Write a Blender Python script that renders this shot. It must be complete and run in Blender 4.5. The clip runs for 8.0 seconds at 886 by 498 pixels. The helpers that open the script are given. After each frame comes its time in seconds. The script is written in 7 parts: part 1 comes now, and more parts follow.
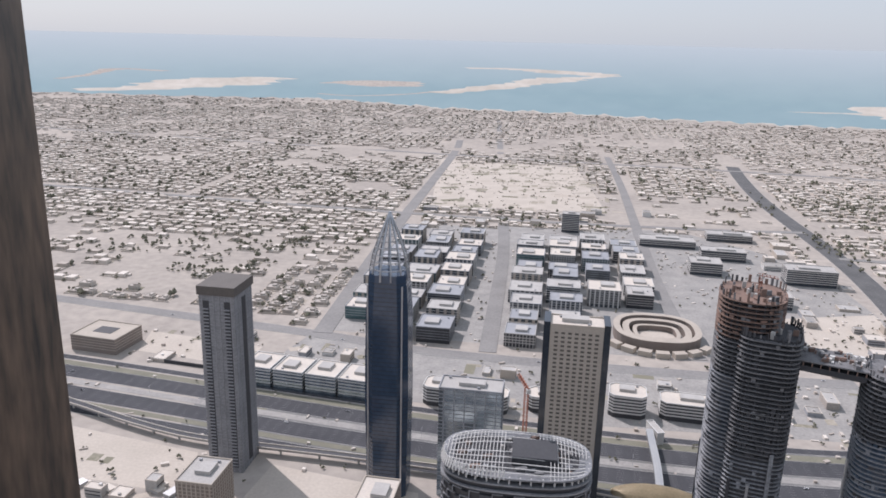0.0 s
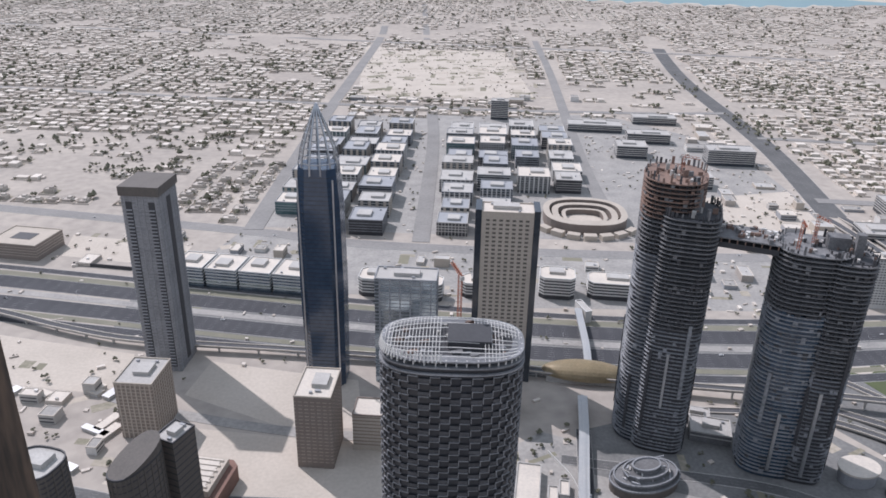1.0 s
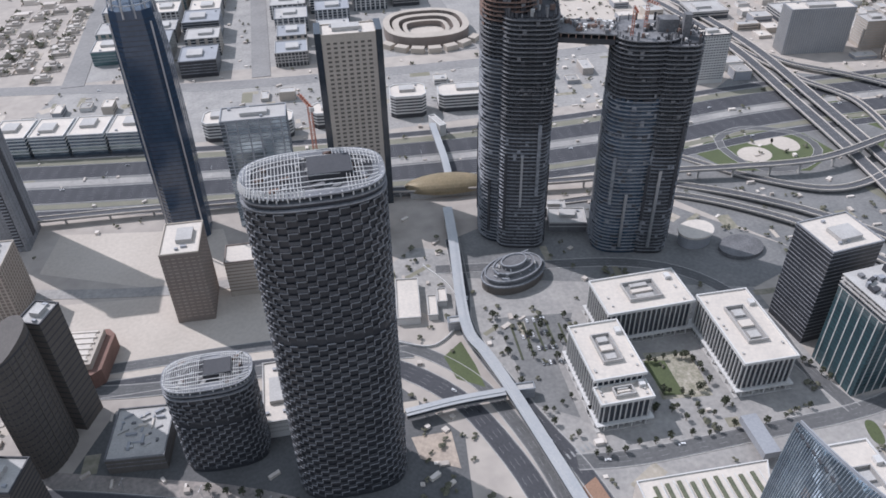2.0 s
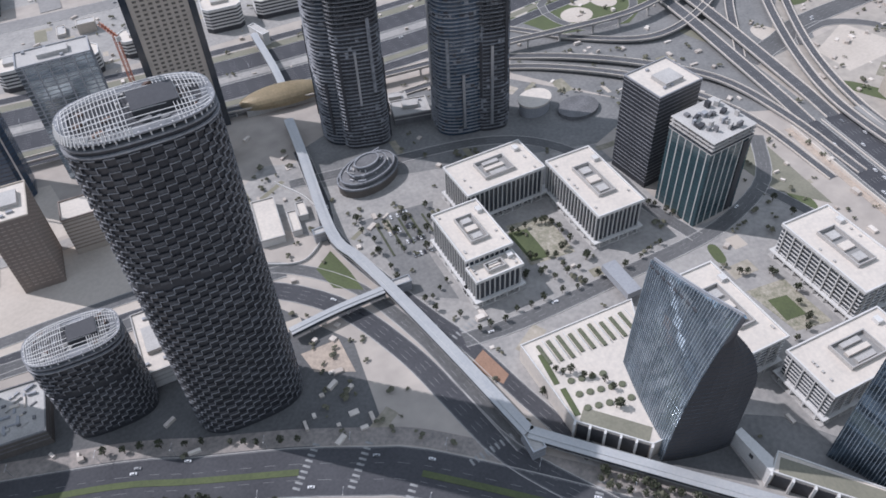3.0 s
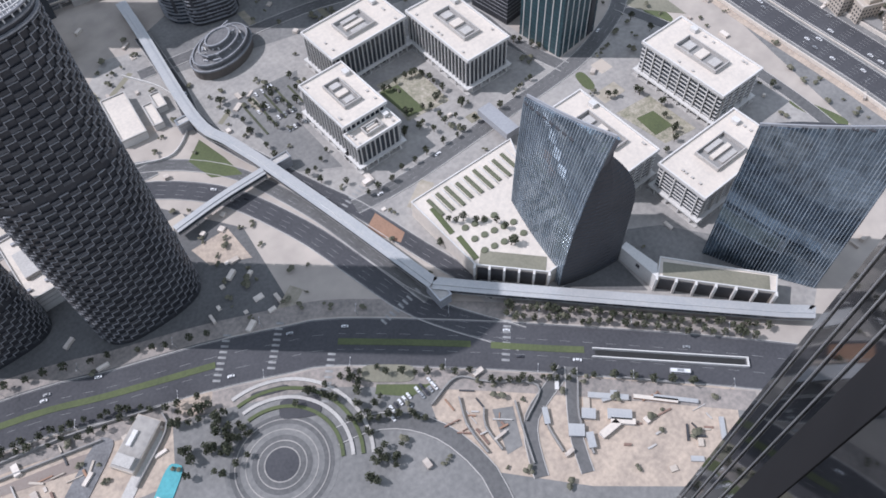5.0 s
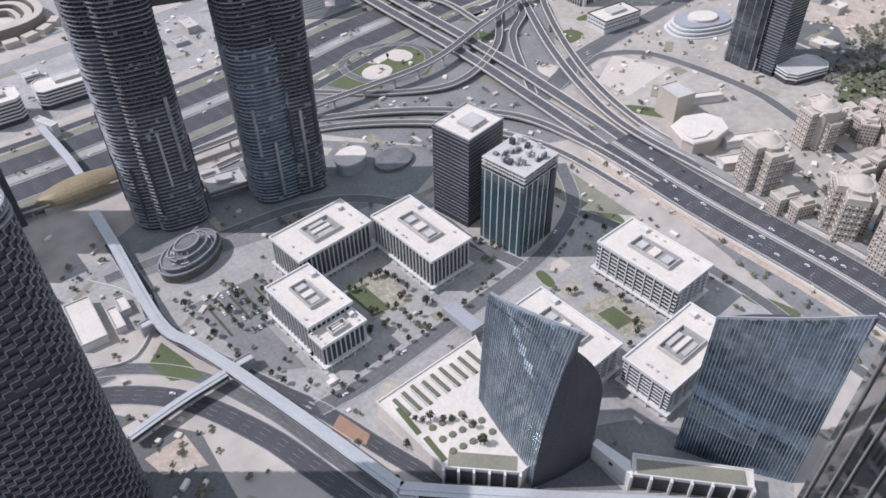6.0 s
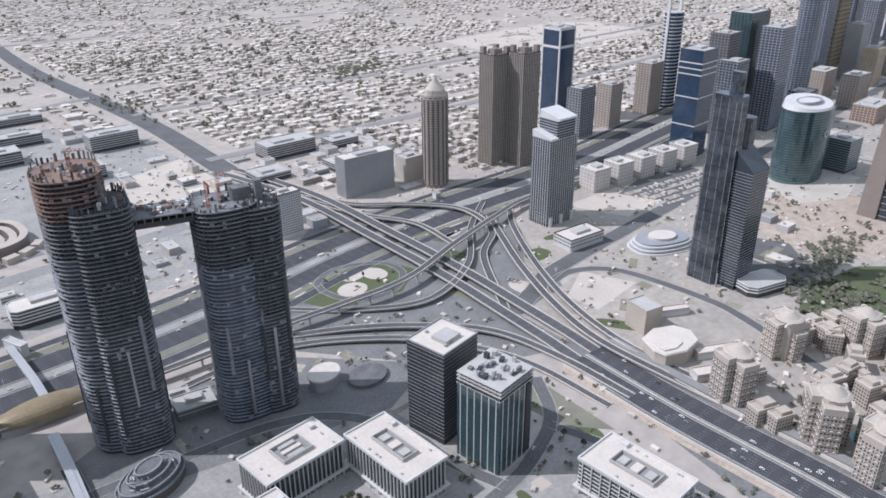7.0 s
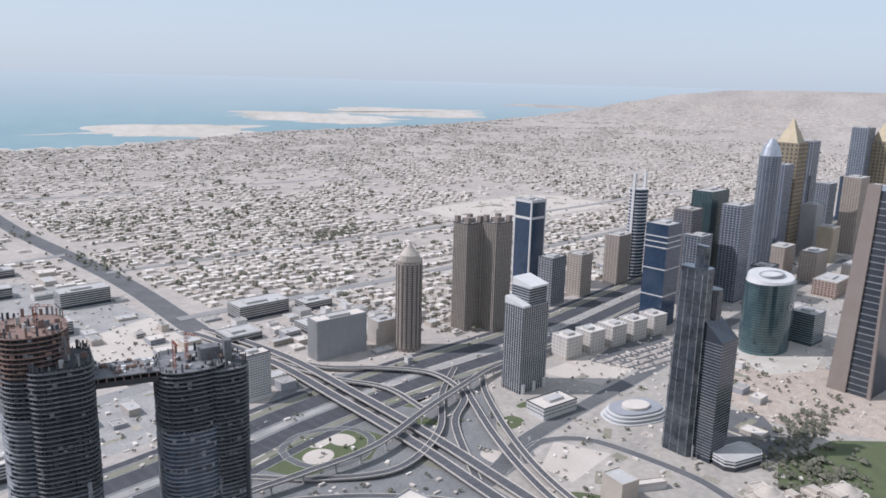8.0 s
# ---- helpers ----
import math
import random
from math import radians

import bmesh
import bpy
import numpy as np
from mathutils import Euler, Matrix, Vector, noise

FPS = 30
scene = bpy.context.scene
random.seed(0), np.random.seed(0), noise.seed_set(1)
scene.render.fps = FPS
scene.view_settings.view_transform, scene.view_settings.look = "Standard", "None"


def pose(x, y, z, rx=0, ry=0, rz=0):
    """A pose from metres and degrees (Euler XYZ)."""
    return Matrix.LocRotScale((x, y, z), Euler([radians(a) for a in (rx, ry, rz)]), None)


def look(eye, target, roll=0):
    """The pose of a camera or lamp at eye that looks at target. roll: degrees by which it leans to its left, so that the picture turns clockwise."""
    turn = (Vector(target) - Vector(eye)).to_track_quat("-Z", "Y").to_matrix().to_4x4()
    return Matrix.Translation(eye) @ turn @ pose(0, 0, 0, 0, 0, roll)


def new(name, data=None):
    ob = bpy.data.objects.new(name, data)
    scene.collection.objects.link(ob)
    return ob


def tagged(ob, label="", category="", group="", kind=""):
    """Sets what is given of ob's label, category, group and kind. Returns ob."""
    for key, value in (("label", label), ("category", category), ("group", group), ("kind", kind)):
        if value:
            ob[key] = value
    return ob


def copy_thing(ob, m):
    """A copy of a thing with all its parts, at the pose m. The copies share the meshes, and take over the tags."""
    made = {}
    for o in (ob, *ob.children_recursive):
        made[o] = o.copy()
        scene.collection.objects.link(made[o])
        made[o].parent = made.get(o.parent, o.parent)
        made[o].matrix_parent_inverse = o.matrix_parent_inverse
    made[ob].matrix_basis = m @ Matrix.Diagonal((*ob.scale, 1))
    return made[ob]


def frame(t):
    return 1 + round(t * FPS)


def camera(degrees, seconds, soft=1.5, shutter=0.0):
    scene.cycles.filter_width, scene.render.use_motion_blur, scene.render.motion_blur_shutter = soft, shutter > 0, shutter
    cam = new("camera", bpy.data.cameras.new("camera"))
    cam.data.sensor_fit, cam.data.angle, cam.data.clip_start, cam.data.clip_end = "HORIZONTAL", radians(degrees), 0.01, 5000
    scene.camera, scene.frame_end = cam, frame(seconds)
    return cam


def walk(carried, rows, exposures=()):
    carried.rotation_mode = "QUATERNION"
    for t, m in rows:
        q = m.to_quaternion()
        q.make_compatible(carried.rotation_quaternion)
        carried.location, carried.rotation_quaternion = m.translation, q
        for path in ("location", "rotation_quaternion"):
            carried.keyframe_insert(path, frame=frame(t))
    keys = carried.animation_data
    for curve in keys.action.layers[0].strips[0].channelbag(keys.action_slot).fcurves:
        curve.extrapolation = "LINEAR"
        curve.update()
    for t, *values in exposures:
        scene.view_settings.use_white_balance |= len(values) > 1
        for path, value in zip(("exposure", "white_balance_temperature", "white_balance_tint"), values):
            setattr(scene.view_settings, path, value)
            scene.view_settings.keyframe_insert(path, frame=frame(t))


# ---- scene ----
# ---------------- camera and walk ----------------
H = 435.0                                   # height of the viewing deck above the streets
cam = camera(61.0, 8.0, soft=1.7)
PATH = [
    (0.0, 0.48, -15.56, -1.35),
    (0.5, -1.17, -18.18, -1.50),
    (1.0, -5.12, -23.75, -1.10),
    (1.5, -11.29, -31.11, -0.27),
    (2.0, -18.64, -37.07, 1.04),
    (2.2, -21.84, -38.90, 1.49),
    (3.3, -37.60, -47.81, 2.53),
    (3.5, -39.62, -49.69, 2.48),
    (4.0, -43.78, -54.44, 2.30),
    (4.2, -44.92, -57.08, 2.05),
    (5.3, -47.68, -54.63, 1.28),
    (5.5, -48.24, -50.92, 1.05),
    (6.0, -49.50, -41.35, 0.80),
    (6.5, -50.62, -32.97, 0.74),
    (7.0, -51.50, -25.10, 0.38),
    (7.5, -52.50, -17.52, -0.10),
    (8.0, -53.05, -12.61, -1.45),
]
STEP = [(0, -.2), (2.2, -.2), (3.5, 0), (4.2, .6), (5.3, .9), (6.5, .6), (8, .5)]      # small steps towards the window: seconds, metres
walk(cam, [(t, pose(0, float(np.interp(t, [s[0] for s in STEP], [s[1] for s in STEP])), H, 90 + p, r, y)) for t, y, p, r in PATH],
     [(0.0, 0.03, 6250, 20), (2.0, 0.05, 5900, 17), (4.0, 0.05, 5900, 18), (5.4, 0.26, 5900, 18), (6.0, 0.2, 5920, 19), (7.3, 0.12, 5780, 17), (8.0, 0.08, 5900, 17)])

# ---------------- light ----------------
SUN_AZ, SUN_EL = radians(-40.2), radians(48.5)      # clockwise from +y; ahead and to the left, high
world = bpy.data.worlds.new("world")
scene.world = world
world.use_nodes = True
wn = world.node_tree
sky = wn.nodes.new("ShaderNodeTexSky")
sky.sky_type, sky.sun_disc = "NISHITA", False
sky.sun_elevation, sky.sun_rotation = SUN_EL, SUN_AZ
sky.altitude, sky.air_density, sky.dust_density, sky.ozone_density = 0, 1.0, 1.4, 1.5
bg = wn.nodes["Background"]
haze = wn.nodes.new("ShaderNodeMix")          # dusty, milky air over the whole dome
haze.data_type = "RGBA"
haze.inputs["Factor"].default_value = 0.82
haze.inputs["B"].default_value = (3.75, 4.25, 4.5, 1)
wn.links.new(sky.outputs[0], haze.inputs["A"])
wn.links.new(haze.outputs["Result"], bg.inputs[0])
bg.inputs[1].default_value = 0.15
sun = bpy.data.lights.new("sun", "SUN")
sun.energy, sun.angle, sun.color = 3.3, radians(0.6), (1.0, 0.97, 0.93)
toward = Vector((math.sin(SUN_AZ) * math.cos(SUN_EL), math.cos(SUN_AZ) * math.cos(SUN_EL), math.sin(SUN_EL)))
new("sun", sun).matrix_world = look(toward * 1500, (0, 0, 0))


# ---------------- materials ----------------
def material(name, base, rough=0.8, metal=0.0, vary=0.15, big=0.02, fine=0.4, other=None, bump=0.0, per_object=0.0, island=0.0, spec=0.5, level=False, upright=1.0):
    """A surface with stains (big, in 1/m) and grain (fine), mixed between base and other."""
    m = bpy.data.materials.new(name)
    m.use_nodes = True
    nt = m.node_tree
    bs = nt.nodes["Principled BSDF"]
    bs.inputs["Roughness"].default_value, bs.inputs["Metallic"].default_value = rough, metal
    bs.inputs["Specular IOR Level"].default_value = spec
    other = other or tuple(c * (1 - vary * 2) for c in base)
    tex = nt.nodes.new("ShaderNodeTexCoord")
    n1, n2 = nt.nodes.new("ShaderNodeTexNoise"), nt.nodes.new("ShaderNodeTexNoise")
    n1.inputs["Scale"].default_value, n1.inputs["Detail"].default_value = big, 6
    n2.inputs["Scale"].default_value, n2.inputs["Detail"].default_value = fine, 4
    add = nt.nodes.new("ShaderNodeMath"); add.operation = "ADD"
    coords = tex.outputs["Object"]
    if upright != 1.0:      # grain drawn out along the height
        mp = nt.nodes.new("ShaderNodeMapping")
        mp.inputs["Scale"].default_value = (1, 1, upright)
        nt.links.new(coords, mp.inputs["Vector"])
        coords = mp.outputs["Vector"]
    for n in (n1, n2):
        nt.links.new(coords, n.inputs["Vector"])
    nt.links.new(n1.outputs[0], add.inputs[0]); nt.links.new(n2.outputs[0], add.inputs[1])
    last = add.outputs[0]
    for amount, source in ((per_object, "object"), (island, "island")):
        if not amount:
            continue
        info = nt.nodes.new("ShaderNodeObjectInfo") if source == "object" else nt.nodes.new("ShaderNodeNewGeometry")
        out = info.outputs["Random"] if source == "object" else info.outputs["Random Per Island"]
        mul = nt.nodes.new("ShaderNodeMath"); mul.operation = "MULTIPLY_ADD"
        mul.inputs[1].default_value = amount
        nt.links.new(out, mul.inputs[0]); nt.links.new(last, mul.inputs[2])
        sub = nt.nodes.new("ShaderNodeMath"); sub.operation = "SUBTRACT"; sub.inputs[1].default_value = amount / 2
        nt.links.new(mul.outputs[0], sub.inputs[0])
        last = sub.outputs[0]
    ramp = nt.nodes.new("ShaderNodeMapRange")
    ramp.inputs["From Min"].default_value, ramp.inputs["From Max"].default_value = 0.65, 1.35
    nt.links.new(last, ramp.inputs["Value"])
    mix = nt.nodes.new("ShaderNodeMix"); mix.data_type = "RGBA"
    mix.inputs["A"].default_value, mix.inputs["B"].default_value = (*base, 1), (*other, 1)
    nt.links.new(ramp.outputs[0], mix.inputs["Factor"])
    nt.links.new(mix.outputs["Result"], bs.inputs["Base Color"])
    if level:       # open water and far plains: lit as level ground
        up = nt.nodes.new("ShaderNodeCombineXYZ"); up.inputs[2].default_value = 1
        nt.links.new(up.outputs[0], bs.inputs["Normal"])
    if bump:
        b = nt.nodes.new("ShaderNodeBump"); b.inputs["Strength"].default_value = bump
        nt.links.new(n2.outputs[0], b.inputs["Height"]); nt.links.new(b.outputs[0], bs.inputs["Normal"])
    return m


M = {
    "ground": material("dusty_ground", (0.49, 0.435, 0.38), 0.95, vary=0.2, big=0.006, fine=0.06, other=(0.33, 0.295, 0.265), level=True, spec=0.1),
    "sand": material("pale_sand", (0.57, 0.505, 0.435), 0.95, big=0.02, fine=0.3, other=(0.45, 0.395, 0.335)),
    "beach": material("beach_sand", (0.58, 0.535, 0.475), 0.95, big=0.004, fine=0.02, other=(0.44, 0.395, 0.335), level=True, spec=0.1),
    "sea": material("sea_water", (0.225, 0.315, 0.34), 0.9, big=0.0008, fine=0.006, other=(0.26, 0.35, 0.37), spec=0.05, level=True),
    "asphalt": material("asphalt", (0.092, 0.092, 0.098), 0.9, big=0.03, fine=0.5, other=(0.06, 0.06, 0.066), spec=0.2),
    "asphalt_old": material("old_asphalt", (0.165, 0.162, 0.16), 0.9, big=0.03, fine=0.4, other=(0.10, 0.10, 0.10), spec=0.2),
    "paving": material("paving", (0.40, 0.375, 0.345), 0.85, big=0.035, fine=0.25, other=(0.24, 0.23, 0.22)),
    "deck": material("concrete_deck", (0.30, 0.29, 0.275), 0.85, big=0.05, fine=0.6, other=(0.22, 0.215, 0.21)),
    "concrete": material("concrete", (0.52, 0.50, 0.47), 0.85, big=0.06, fine=0.8, other=(0.36, 0.34, 0.32), per_object=0.15),
    "raw": material("raw_concrete", (0.235, 0.232, 0.235), 0.9, big=0.08, fine=0.7, other=(0.11, 0.108, 0.11), per_object=0.3),
    "rust": material("formwork", (0.27, 0.17, 0.13), 0.85, big=0.1, fine=0.7, other=(0.14, 0.105, 0.09), per_object=0.3),
    "white": material("white_paint", (0.68, 0.66, 0.63), 0.6, big=0.05, fine=0.7, other=(0.54, 0.525, 0.50)),
    "roofwhite": material("white_roof", (0.67, 0.60, 0.52), 0.8, big=0.05, fine=0.4, other=(0.53, 0.48, 0.425)),
    "beige": material("beige_render", (0.52, 0.455, 0.385), 0.85, big=0.05, fine=0.7, other=(0.40, 0.35, 0.295), per_object=0.2),
    "brown": material("brown_stone", (0.25, 0.215, 0.19), 0.75, big=0.05, fine=0.6, other=(0.22, 0.17, 0.145)),
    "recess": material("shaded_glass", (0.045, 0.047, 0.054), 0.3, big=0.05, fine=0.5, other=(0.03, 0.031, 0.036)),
    "steelblue": material("steel_blue_glass", (0.12, 0.155, 0.205), 0.15, 0.35, big=0.03, fine=0.25, other=(0.055, 0.075, 0.105), per_object=0.5, spec=0.8),
    "tealglass": material("teal_glass", (0.13, 0.22, 0.23), 0.15, 0.4, big=0.03, fine=0.2, other=(0.07, 0.12, 0.13), spec=0.8),
    "umber": material("dark_stone", (0.135, 0.118, 0.105), 0.75, big=0.05, fine=0.6, other=(0.09, 0.08, 0.072)),
    "grey": material("grey_cladding", (0.36, 0.365, 0.38), 0.6, big=0.04, fine=0.6, other=(0.27, 0.275, 0.29), per_object=0.15),
    "steel": material("steel", (0.55, 0.56, 0.58), 0.35, 0.8, big=0.1, fine=1.0),
    "gold": material("gold_cladding", (0.42, 0.345, 0.22), 0.5, 0.2, big=0.05, fine=0.5),
    "glass": material("dark_glass", (0.045, 0.055, 0.07), 0.12, 0.0, big=0.03, fine=0.25, other=(0.03, 0.036, 0.045), per_object=0.2, spec=0.8),
    "bluglass": material("blue_glass", (0.045, 0.075, 0.125), 0.12, 0.1, big=0.03, fine=0.25, other=(0.025, 0.045, 0.08), spec=0.9),
    "greenglass": material("green_glass", (0.05, 0.10, 0.11), 0.15, 0.1, big=0.03, fine=0.25, other=(0.035, 0.065, 0.075), spec=0.9),
    "mirror": material("mirror_glass", (0.54, 0.63, 0.70), 0.08, 0.85, big=0.03, fine=0.14, other=(0.20, 0.25, 0.30), bump=0.08),
    # Dark patches in the blue stand for reflections in the glass.
    "sailglass": material("blue_sail_glass", (0.30, 0.40, 0.50), 0.07, 0.8, big=0.035, fine=0.16, other=(0.04, 0.055, 0.075), bump=0.10),
    "finlight": material("pale_metal_fin", (0.42, 0.46, 0.50), 0.45, 0.3, big=0.05, fine=0.3, other=(0.22, 0.25, 0.28), per_object=0.6),
    "facet": material("smoked_glass", (0.17, 0.195, 0.22), 0.10, 0.6, big=0.05, fine=0.3, other=(0.03, 0.036, 0.045), bump=0.06),
    "black": material("black_panel", (0.022, 0.022, 0.024), 0.75, big=0.05, fine=0.6, other=(0.015, 0.015, 0.017), spec=0.15),
    "weave": material("weave_frame", (0.33, 0.332, 0.345), 0.5, big=0.05, fine=0.6, other=(0.16, 0.162, 0.17), per_object=0.3),
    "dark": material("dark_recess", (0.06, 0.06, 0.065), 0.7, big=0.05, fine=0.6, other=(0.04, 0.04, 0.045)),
    "grass": material("lawn", (0.115, 0.135, 0.06), 0.95, big=0.05, fine=0.6, other=(0.075, 0.09, 0.045)),
    "dry": material("dry_lawn", (0.25, 0.235, 0.18), 0.95, big=0.05, fine=0.5, other=(0.17, 0.165, 0.125)),
    "leaf": material("foliage", (0.12, 0.125, 0.085), 0.95, big=0.1, fine=0.9, other=(0.065, 0.072, 0.05), island=0.5, per_object=0.3, spec=0.1),
    # Paler than the near foliage: distance haze is put into the dusty colour.
    "dusty": material("dusty_foliage", (0.19, 0.182, 0.135), 0.95, big=0.1, fine=0.9, other=(0.11, 0.11, 0.08), island=0.5, spec=0.1),
    "trunk": material("trunk", (0.16, 0.125, 0.095), 0.95, big=0.5, fine=3.0),
    "house": material("house_walls", (0.70, 0.635, 0.565), 0.9, big=0.01, fine=0.3, other=(0.44, 0.385, 0.335), island=0.9),
    "paint": material("road_paint", (0.36, 0.36, 0.35), 0.8, big=0.2, fine=2.0, other=(0.20, 0.20, 0.20)),
    "brick": material("red_brick", (0.25, 0.14, 0.11), 0.85, big=0.08, fine=0.7, other=(0.17, 0.105, 0.085)),
    "pool": material("pool_water", (0.12, 0.42, 0.46), 0.1, big=0.1, fine=0.6),
    "car_white": material("car_white", (0.80, 0.80, 0.80), 0.3, big=0.3, fine=2),
    "car_dark": material("car_dark", (0.06, 0.06, 0.07), 0.3, big=0.3, fine=2),
    "car_silver": material("car_silver", (0.42, 0.43, 0.44), 0.3, 0.4, big=0.3, fine=2),
    "tyre": material("rubber", (0.03, 0.03, 0.03), 0.9),
    # Mottled brown stands for the sand reflected in the metal fin.
    "bronze": material("bronze_metal", (0.19, 0.125, 0.085), 0.5, 0.2, big=2.4, fine=7.0, other=(0.012, 0.010, 0.009), bump=0.8, upright=0.4, spec=0.25),
    "shell": material("gold_shell", (0.58, 0.47, 0.30), 0.5, 0.15, big=0.06, fine=0.5),
    "terracotta": material("terracotta_paving", (0.36, 0.22, 0.15), 0.9, big=0.1, fine=0.8),
    "crane": material("crane_paint", (0.42, 0.16, 0.10), 0.5, big=0.3, fine=2),
    "house_one": material("villa_wall", (0.56, 0.51, 0.455), 0.9, big=0.05, fine=0.5, other=(0.36, 0.32, 0.285), per_object=0.7),
    "slab": material("slab_edge", (0.36, 0.365, 0.38), 0.7, big=0.05, fine=0.5, other=(0.14, 0.145, 0.155), per_object=0.3),
    "teal": material("blue_window", (0.05, 0.09, 0.14), 0.15, big=0.04, fine=0.3, other=(0.035, 0.045, 0.06), spec=0.8),
    "fin": material("streaked_metal", (0.42, 0.41, 0.40), 0.03, 0.95, big=0.25, fine=0.8, other=(0.12, 0.12, 0.122), bump=0.10),
    "panel": material("grey_panel", (0.085, 0.087, 0.095), 0.45, big=0.05, fine=0.6, other=(0.04, 0.041, 0.046), island=0.6),
    "terrace": material("garden_gravel", (0.46, 0.41, 0.34), 0.95, big=0.15, fine=0.5, other=(0.17, 0.17, 0.11)),
    "fly": material("flyover_asphalt", (0.125, 0.125, 0.13), 0.9, big=0.03, fine=0.5, other=(0.08, 0.08, 0.085), spec=0.2),
    "dirt": material("dusty_lot", (0.46, 0.41, 0.355), 0.95, big=0.02, fine=0.12, other=(0.30, 0.275, 0.245), spec=0.2),
    "avenue": material("dusty_avenue", (0.31, 0.295, 0.28), 0.9, big=0.02, fine=0.2, other=(0.22, 0.212, 0.205), spec=0.2),
    "yard": material("garden_yard", (0.49, 0.43, 0.365), 0.95, big=0.02, fine=0.2, other=(0.24, 0.225, 0.17), island=1.1, spec=0.1),
    "mirrordark": material("dark_mirror_glass", (0.22, 0.22, 0.23), 0.03, 0.95, big=0.3, fine=0.7, other=(0.05, 0.05, 0.052), bump=0.10),
    "walk": material("pink_paving", (0.38, 0.33, 0.295), 0.9, big=0.06, fine=0.35, other=(0.17, 0.16, 0.15)),
    "site": material("dug_earth", (0.54, 0.44, 0.35), 0.95, big=0.07, fine=0.35, other=(0.30, 0.25, 0.21), bump=0.3),
    "shrub": material("shrub_bed", (0.17, 0.175, 0.115), 0.95, big=0.3, fine=1.2, other=(0.09, 0.10, 0.065)),
    "lot": material("car_park_paving", (0.245, 0.238, 0.228), 0.9, big=0.03, fine=0.3, other=(0.135, 0.135, 0.133)),
}


def paint_haze(name, z0, z1, pale):
    """Paints haze into the colour: shore's green-blue pales with height towards the horizon."""
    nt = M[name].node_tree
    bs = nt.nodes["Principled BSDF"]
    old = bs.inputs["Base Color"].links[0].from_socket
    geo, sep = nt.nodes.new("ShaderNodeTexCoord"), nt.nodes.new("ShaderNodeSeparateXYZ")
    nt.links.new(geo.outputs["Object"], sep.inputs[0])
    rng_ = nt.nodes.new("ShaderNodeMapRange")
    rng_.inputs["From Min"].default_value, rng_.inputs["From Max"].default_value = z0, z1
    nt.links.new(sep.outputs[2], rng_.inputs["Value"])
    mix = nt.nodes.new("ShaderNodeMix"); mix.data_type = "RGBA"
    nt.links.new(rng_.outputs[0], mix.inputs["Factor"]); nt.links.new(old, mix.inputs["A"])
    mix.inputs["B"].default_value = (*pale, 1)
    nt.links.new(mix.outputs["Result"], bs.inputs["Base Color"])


paint_haze("sea", 170, 425, (0.41, 0.455, 0.475))


# ---------------- mesh helpers ----------------
def link(name, bm, mat, parent=None, label="", m=None):
    me = bpy.data.meshes.new(name)
    bm.to_mesh(me); bm.free()
    for one in (mat if isinstance(mat, (list, tuple)) else [mat]):
        me.materials.append(M[one])
    ob = new(name, me)
    if parent:
        ob.parent = parent
    if m is not None:
        ob.matrix_basis = m
    if label:
        ob["label"] = label
    return ob


def part(name, bm, mat, parent, label="", m=None):
    return link(name, bm, mat, parent, label, m)


def again(ob, m, parent=None):
    """Another object on the same mesh."""
    o = new(ob.name, ob.data)
    o.parent = parent or ob.parent
    o.matrix_basis = m
    return o


def thing(name, x, y, z=0.0, turn=0.0, label="", category="", group="", kind=""):
    ob = new(name)
    ob.empty_display_size = 1
    ob.matrix_basis = pose(x, y, z, 0, 0, turn)
    return tagged(ob, label, category, group, kind)


def box(bm, x, y, z, sx, sy, sz, turn=0.0, mi=0):
    """A box with its base centre at x, y, z."""
    c, s = math.cos(radians(turn)), math.sin(radians(turn))
    v = []
    for dz in (0, sz):
        for dx, dy in ((-1, -1), (1, -1), (1, 1), (-1, 1)):
            a, b = dx * sx / 2, dy * sy / 2
            v.append(bm.verts.new((x + a * c - b * s, y + a * s + b * c, z + dz)))
    for f in ((3, 2, 1, 0), (4, 5, 6, 7), (0, 1, 5, 4), (1, 2, 6, 5), (2, 3, 7, 6), (3, 0, 4, 7)):
        bm.faces.new([v[i] for i in f]).material_index = mi
    return v


def one_box(sx, sy, sz, z=0.0, x=0.0, y=0.0, turn=0.0):
    bm = bmesh.new()
    box(bm, x, y, z, sx, sy, sz, turn)
    return bm


def prism(bm, poly, z0, z1, top=None, mi=0):
    """A closed prism over poly; top: another polygon, or heights one a corner."""
    n = len(poly)
    a = [bm.verts.new((p[0], p[1], z0)) for p in poly]
    tp = top or poly
    zs = z1 if isinstance(z1, (list, tuple)) else [z1] * n
    b = [bm.verts.new((p[0], p[1], zs[i])) for i, p in enumerate(tp)]
    for i in range(n):
        j = (i + 1) % n
        bm.faces.new((a[i], a[j], b[j], b[i])).material_index = mi
    bm.faces.new(b).material_index = mi
    bm.faces.new(a[::-1]).material_index = mi


def one_prism(poly, z0, z1, top=None):
    bm = bmesh.new()
    prism(bm, poly, z0, z1, top)
    return bm


def rect(w, d):
    return [(-w / 2, -d / 2), (w / 2, -d / 2), (w / 2, d / 2), (-w / 2, d / 2)]


def cut_rect(w, d, c):
    w, d = w / 2, d / 2
    return [(-w + c, -d), (w - c, -d), (w, -d + c), (w, d - c), (w - c, d), (-w + c, d), (-w, d - c), (-w, -d + c)]


